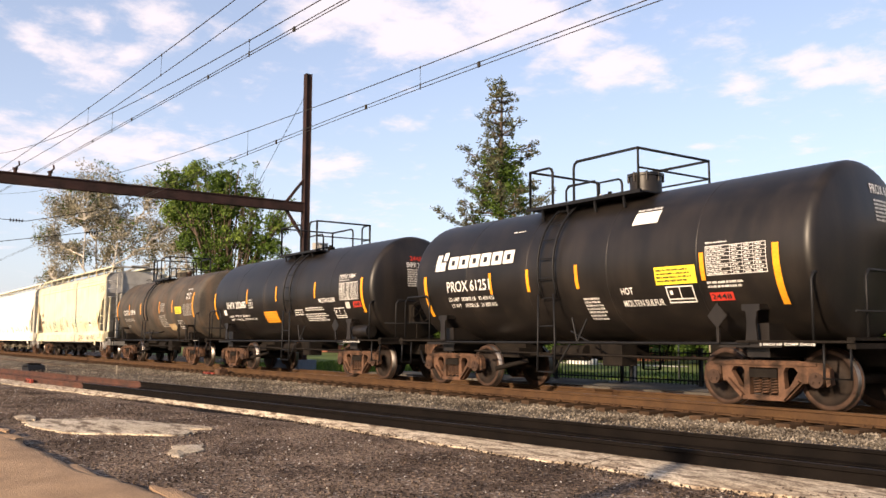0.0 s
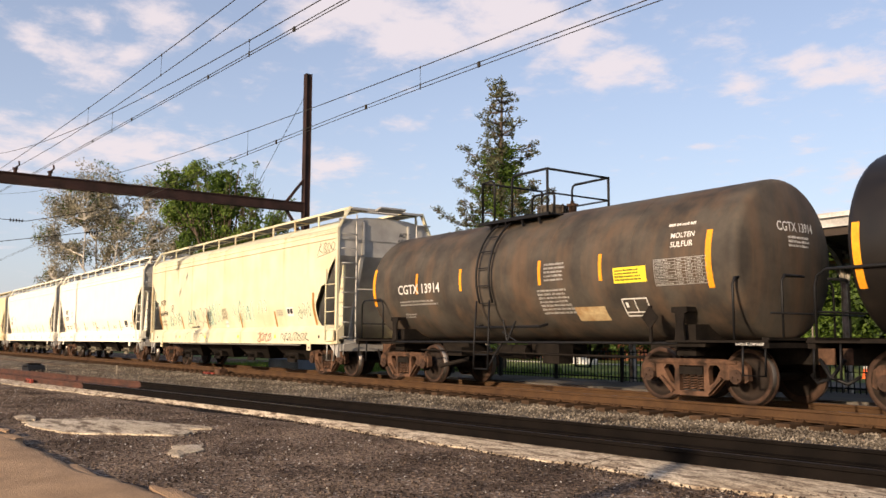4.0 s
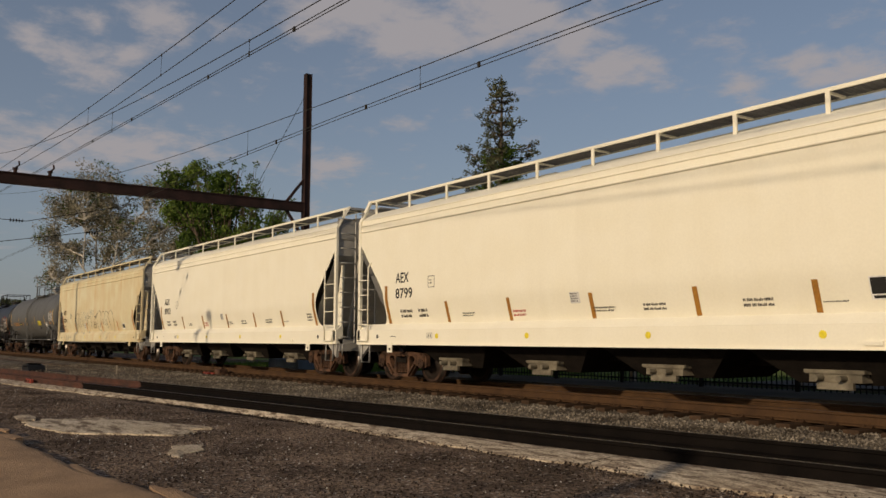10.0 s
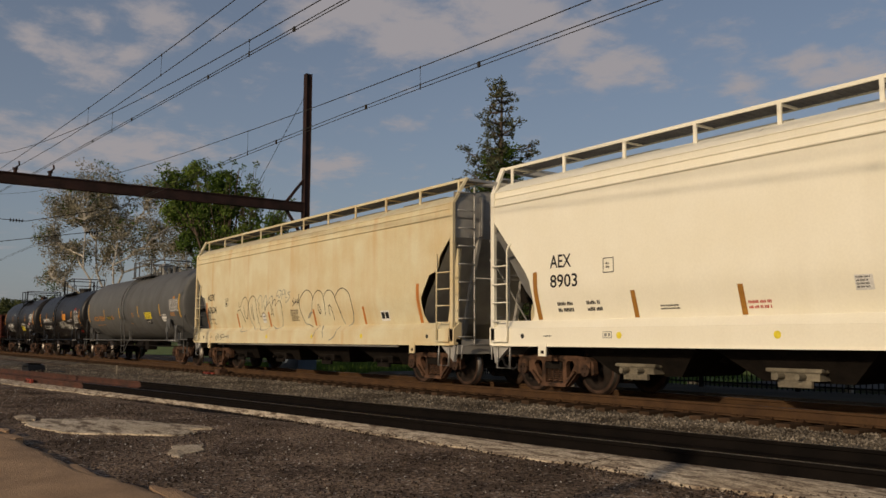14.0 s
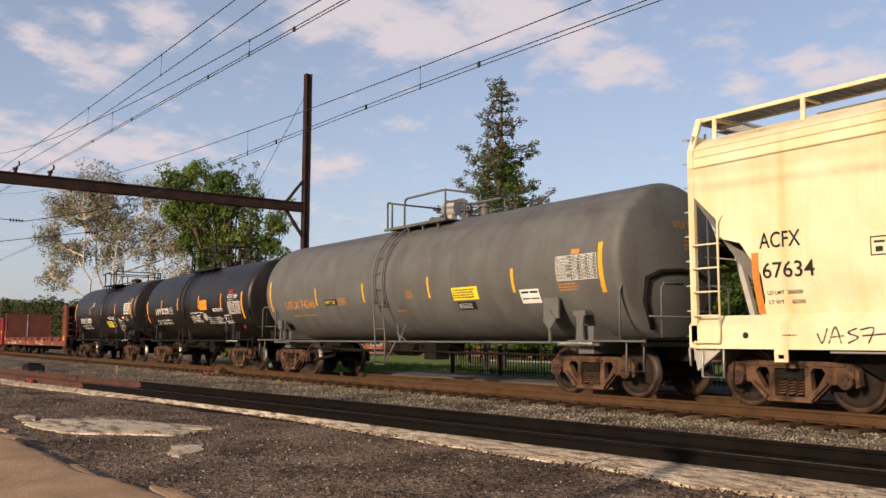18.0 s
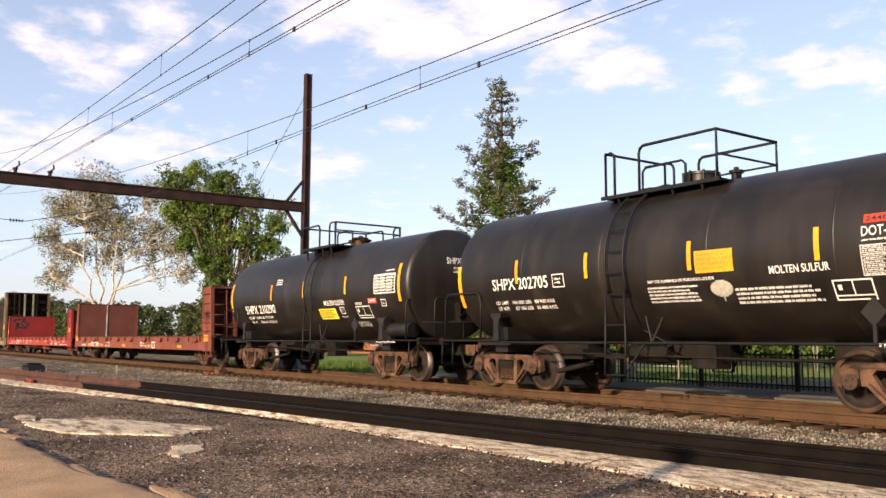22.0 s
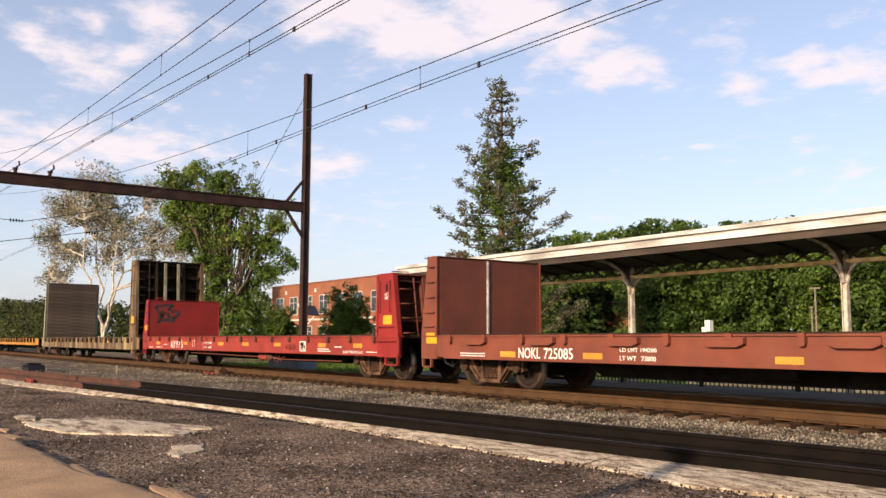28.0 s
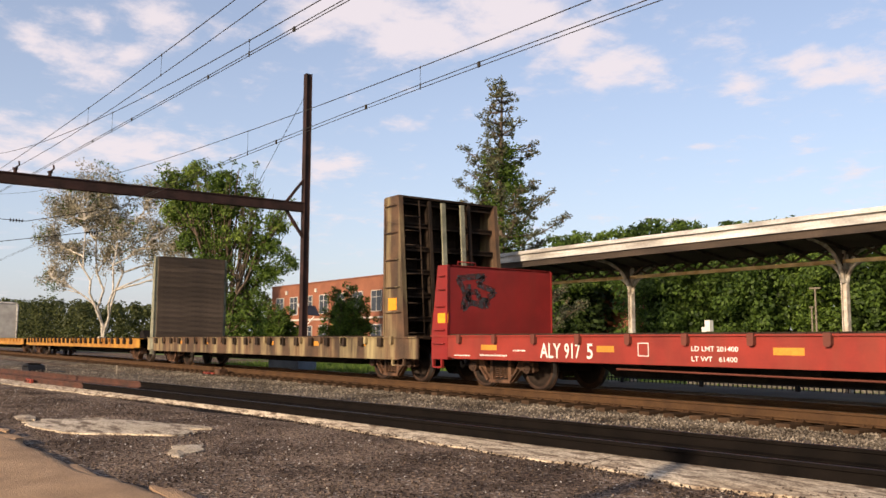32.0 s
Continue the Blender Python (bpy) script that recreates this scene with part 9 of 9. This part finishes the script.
def lawn():
    """Grass blades on the strip beyond the platform."""
    rnd = random.Random(2)
    s = Shape()
    for _ in range(22000):
        x = rnd.uniform(-46, -4)
        y = rnd.uniform(17.4, 21.6) if x > -17.6 else rnd.uniform(17.4, 30.0) if x > -25 else rnd.uniform(15.4, 26.0)
        h = rnd.uniform(0.05, 0.14) if x > -27 else rnd.uniform(0.08, 0.30)
        a = rnd.uniform(0, math.pi)
        w = 0.02
        dx, dy = math.cos(a) * w, math.sin(a) * w
        lx, ly = rnd.uniform(-0.05, 0.05), rnd.uniform(-0.05, 0.05)
        s.add([(x - dx, y - dy, -0.33), (x + dx, y + dy, -0.33), (x + lx, y + ly, -0.33 + h)], [(0, 1, 2)])
    tagged(part("grass", s, "leaf", fix=False), "rough green grass beyond the platform", "grass", kind="stuff")


def street():
    s = Shape().box(-17.6, 60, 22.0, 27.5, -0.5, -0.30)
    tagged(part("road", s, "road"), "pale asphalt street beyond the fence", "road", kind="structure")
    k = Shape().box(-17.6, 60, 21.8, 22.0, -0.5, -0.20)
    tagged(part("street_kerb", k, "platform"), "pale concrete kerb of the street", "kerb", kind="structure")
    tagged(part("footpath", Shape().box(-46, -30, 36.4, 37.4, -0.5, -0.29), "trim"), "pale concrete footpath across the lawn", "path", kind="structure")
    w = thing("low_wall", pose(-36.9, 35.9, -0.33), "low white wall block beside the street", "wall")
    part("block", Shape().box(-0.6, 0.6, -0.2, 0.2, 0, 1.0).box(0.6, 1.5, -0.2, 0.2, 0, 0.32), "white_wall", w)
    part("cap", Shape().box(-0.64, 0.64, -0.24, 0.24, 1.0, 1.05), "trim", w)
    c = thing("traffic_cone", pose(-17.0, 31.1, -0.32), "orange traffic cone with a white band", "cone")
    part("body", Shape().rod((0, 0, 0.03), (0, 0, 0.70), 0.15, 16, 0.028), "cone", c)
    part("base", Shape().box(-0.2, 0.2, -0.2, 0.2, 0.0, 0.03), "cone", c)
    part("band", Shape().rod((0, 0, 0.36), (0, 0, 0.50), 0.095, 16, 0.070), "white_wall", c)
    p = thing("solar_panel", pose(-34.6, 17.2, -0.32), "small solar panel on a white pole", "solar panel")
    part("pole", Shape().rod((0, 0, 0), (0, 0, 2.45), 0.045, 10), "white_wall", p)
    across, down = Vector((0.31, 0.62, -0.05)), Vector((0.20, 0.14, -0.42))
    top_, thick = Vector((-0.12, -0.20, 2.88)), Vector((0.03, -0.03, 0.03))
    plate = [top_, top_ + across, top_ + across + down, top_ + down]
    part("panel", Shape().add([tuple(v) for v in plate] + [tuple(v - thick) for v in plate], [(0, 1, 2, 3), (7, 6, 5, 4), (0, 4, 5, 1), (1, 5, 6, 2), (2, 6, 7, 3), (3, 7, 4, 0)]), "panel", p)
    part("panel_frame", Shape().beam(tuple(top_ - across * 0.05 - down * 0.08), tuple(top_ + down * 1.08 - across * 0.05), 0.09, 0.06), "white_wall", p)
    part("strut", Shape().rod((0, 0, 1.85), (0.30, 0.32, 2.36), 0.022, 8), "white_wall", p)
    for x in (-19.3, -14.8, -6.4, -26.2):
        q = thing("sign_post", pose(x, 23.5, -0.3), "thin pale post beside the street", "post")
        part("pole", Shape().rod((0, 0, 0), (0, 0, 1.2), 0.025, 8), "concrete", q)
    u = thing("utility_pole", pose(-21.85, 36.0, -0.3), "weathered wooden utility pole with a cross arm", "utility pole")
    part("pole", Shape().rod((0, 0, 0), (0, 0, 3.74), 0.055, 10, 0.04), "pole_wood", u)
    part("cross_arm", Shape().box(-0.26, 0.26, -0.03, 0.03, 3.66, 3.73), "pole_wood", u)
    u = thing("post", pose(-22.05, 36.0, -0.3), "short weathered post beside the utility pole", "post")
    part("pole", Shape().rod((0, 0, 0), (0, 0, 2.82), 0.045, 10, 0.04), "pole_wood", u)
    part("cap", Shape().box(-0.10, 0.10, -0.04, 0.04, 2.82, 2.88), "pole_wood", u)
    v = thing("meter_box", pose(-24.55, 32.0, -0.33), "small white meter box on a thin pole", "meter box")
    part("cabinet", Shape().box(-0.14, 0.14, -0.12, 0.12, 1.78, 2.27), "white_wall", v)
    part("side_box", Shape().box(-0.34, -0.15, -0.08, 0.08, 1.76, 1.98), "white_wall", v)
    part("pole", Shape().rod((0, 0.02, 0), (0, 0.02, 1.78), 0.03, 8), "concrete", v)


def trackside():
    """Small gear between the tracks, and the lamp post behind the camera whose shadow falls on the strip."""
    m = thing("switch_machine", pose(-39.4, 7.25, -0.34, 0, 0, 6), "dark hump-shaped switch machine beside the rails", "switch machine")
    part("housing", Shape().prism([(-0.5, 0.0), (-0.48, 0.22), (-0.36, 0.30), (0.0, 0.33), (0.28, 0.28), (0.42, 0.14), (0.5, 0.0)], -0.33, 0.33), "blackpaint", m)
    part("cover", Shape().box(-0.3, 0.15, -0.24, 0.24, 0.32, 0.36), "truck_dark", m)
    part("hinge", Shape().rod((-0.2, -0.34, 0.24), (0.2, -0.34, 0.24), 0.025, 8), "truck_dark", m)
    part("rod", Shape().rod((0.4, 0.25, 0.06), (2.2, 0.55, 0.05), 0.035, 8).box(0.4, 0.9, 0.28, 0.42, 0.0, 0.08), "blackpaint", m)
    for x, y, w in ((-28.6, 6.45, 0.9), (-36.0, 5.9, 1.4), (-41.0, 5.4, 1.2)):
        q = thing("rail_clamp", pose(x, near_y(x) - 0.755, -0.30), "red painted clamp on the rail", "rail clamp")
        part("plate", Shape().box(-w / 2, w / 2, -0.16, -0.09, 0.0, 0.13), "dull_red", q)
        part("bolt", Shape().rod((-0.2, -0.20, 0.07), (-0.2, -0.16, 0.07), 0.03, 8).rod((0.2, -0.20, 0.07), (0.2, -0.16, 0.07), 0.03, 8), "truck", q)
    d = thing("derail", pose(-30.8, 11.75, -0.22), "red derail arm with a grey box beside the rail", "derail")
    part("arm", Shape().box(-0.6, 0.4, -0.22, -0.10, 0.0, 0.06).box(-0.1, 0.2, -0.35, -0.1, 0.0, 0.05), "dull_red", d)
    part("box", Shape().box(0.4, 0.85, -0.15, 0.15, 0.0, 0.18).rod((0.6, 0, 0.18), (0.6, 0, 0.24), 0.07, 10), "truck", d)
    st = thing("marker_stake", pose(-33.7, 9.06, -0.3), "short pale marker stake in the ballast", "stake")
    part("stake", Shape().box(-0.022, 0.022, -0.022, 0.022, 0, 0.32), "concrete", st)
    part("cap", Shape().box(-0.028, 0.028, -0.028, 0.028, 0.32, 0.35), "concrete", st)
    for x, y, top, wide in ((-3.95, -0.3, 2.75, 0.15), (-27.9, 1.6, 5.35, 0.09), (-28.9, 1.2, 4.9, 0.07)):
        lp = thing("lamp_post", pose(x, y, -0.245), "plain lamp post on the platform", "lamp post", "platform lamps")
        part("pole", Shape().rod((0, 0, 0), (0, 0, top), wide, 12, wide * 0.7), "mast", lp)
        part("head", Shape().box(-0.2, 0.2, -0.18, 0.18, top, top + 0.22), "mast", lp)
    up = thing("line_pole", pose(-48.6, 2.8, -0.36), "tall dark timber pole beside the tracks", "pole")
    part("shaft", Shape().rod((0, 0, 0), (0, 0, 10.5), 0.17, 12, 0.12), "mast", up)
    part("cross_arm", Shape().box(-0.06, 0.06, -0.9, 0.9, 9.6, 9.75), "mast", up)


def loose_stones():
    """Stones proud of the ballast and the cinders near the camera."""
    rnd = random.Random(77)
    shapes = []
    for i in range(5):
        r2 = random.Random(i)
        v = [(0.5 * r2.uniform(0.6, 1.1) * x, 0.5 * r2.uniform(0.6, 1.1) * y, 0.42 * r2.uniform(0.6, 1.1) * z) for x, y, z in ((1, 0, 0), (-1, 0, 0), (0, 1, 0), (0, -1, 0), (0, 0, 1), (0, 0, -1))]
        shapes.append(v)
    faces = [(0, 2, 4), (2, 1, 4), (1, 3, 4), (3, 0, 4), (2, 0, 5), (1, 2, 5), (3, 1, 5), (0, 3, 5)]

    def scatter(s, n, place, lo, hi):
        for _ in range(n):
            x, y, z = place()
            k = rnd.uniform(lo, hi)
            a = rnd.uniform(0, math.tau)
            ca, sa = math.cos(a) * k, math.sin(a) * k
            s.add([(x + vx * ca - vy * sa, y + vx * sa + vy * ca, z + vz * k) for vx, vy, vz in rnd.choice(shapes)], faces)

    s = Shape()

    def bed():
        x = -3 - 45 * rnd.random() ** 1.5
        y = rnd.uniform(YC - 2.2, YC - 0.85) if rnd.random() < 0.6 else rnd.uniform(near_y(x) + 0.9, YC - 1.7)
        top = -0.262 if y > YC - 1.75 else -0.27
        return x, y, top + rnd.uniform(-0.02, 0.02)

    scatter(s, 32000, bed, 0.03, 0.062)
    tagged(part("ballast_stones", s, "pebble", fix=False), "light grey angular ballast stones", "stones", kind="stuff")
    s = Shape()

    def cinders():
        x = -2.5 - 24 * rnd.random() ** 1.3
        y = rnd.uniform(2.5, near_y(x) - 1.6)
        return x, y, -0.357 + 0.016 * noise.noise((x * 0.9, y * 0.9, 0.0)) + rnd.uniform(-0.005, 0.012)

    def crumbs():
        x = -1.5 - 20 * rnd.random()
        k = rnd.random() ** 1.8
        y = strip_front(x) - 0.15 + 0.75 * k
        return x, y, -0.345 + 0.045 * min(1.0, max(0.0, k * 1.6 - 0.1))

    scatter(s, 2600, crumbs, 0.012, 0.045)
    scatter(s, 15000, cinders, 0.012, 0.038)
    pale = Shape()
    scatter(pale, 650, cinders, 0.014, 0.036)
    tagged(part("pale_stones", pale, "trim", fix=False), "small pale stones strewn over the cinders", "stones", kind="stuff")
    tagged(part("cinder_stones", s, "pebble_dark", fix=False), "dark cinder gravel with scattered pale stones", "gravel", kind="stuff")


def motions():
    """The train rolls past, and its wheels turn with it."""
    for car, s in CARS:
        walk(car, [(t, pose(s + d, YC, 0)) for t, d in TRAVEL])
    turns = [(k / 10, math.degrees(travel(k / 10) / 0.457)) for k in range(321)]
    for w in WHEELSETS:
        x = w.matrix_basis.translation.x
        walk(w, [(t, pose(x, 0, 0.457, 0, a, 0)) for t, a in turns])


ground_sheet()
near_platform()
concrete_strip()
tracks()
the_train()
overhead()
far_platform()
school()
trees()
lawn()
street()
trackside()
loose_stones()
motions()
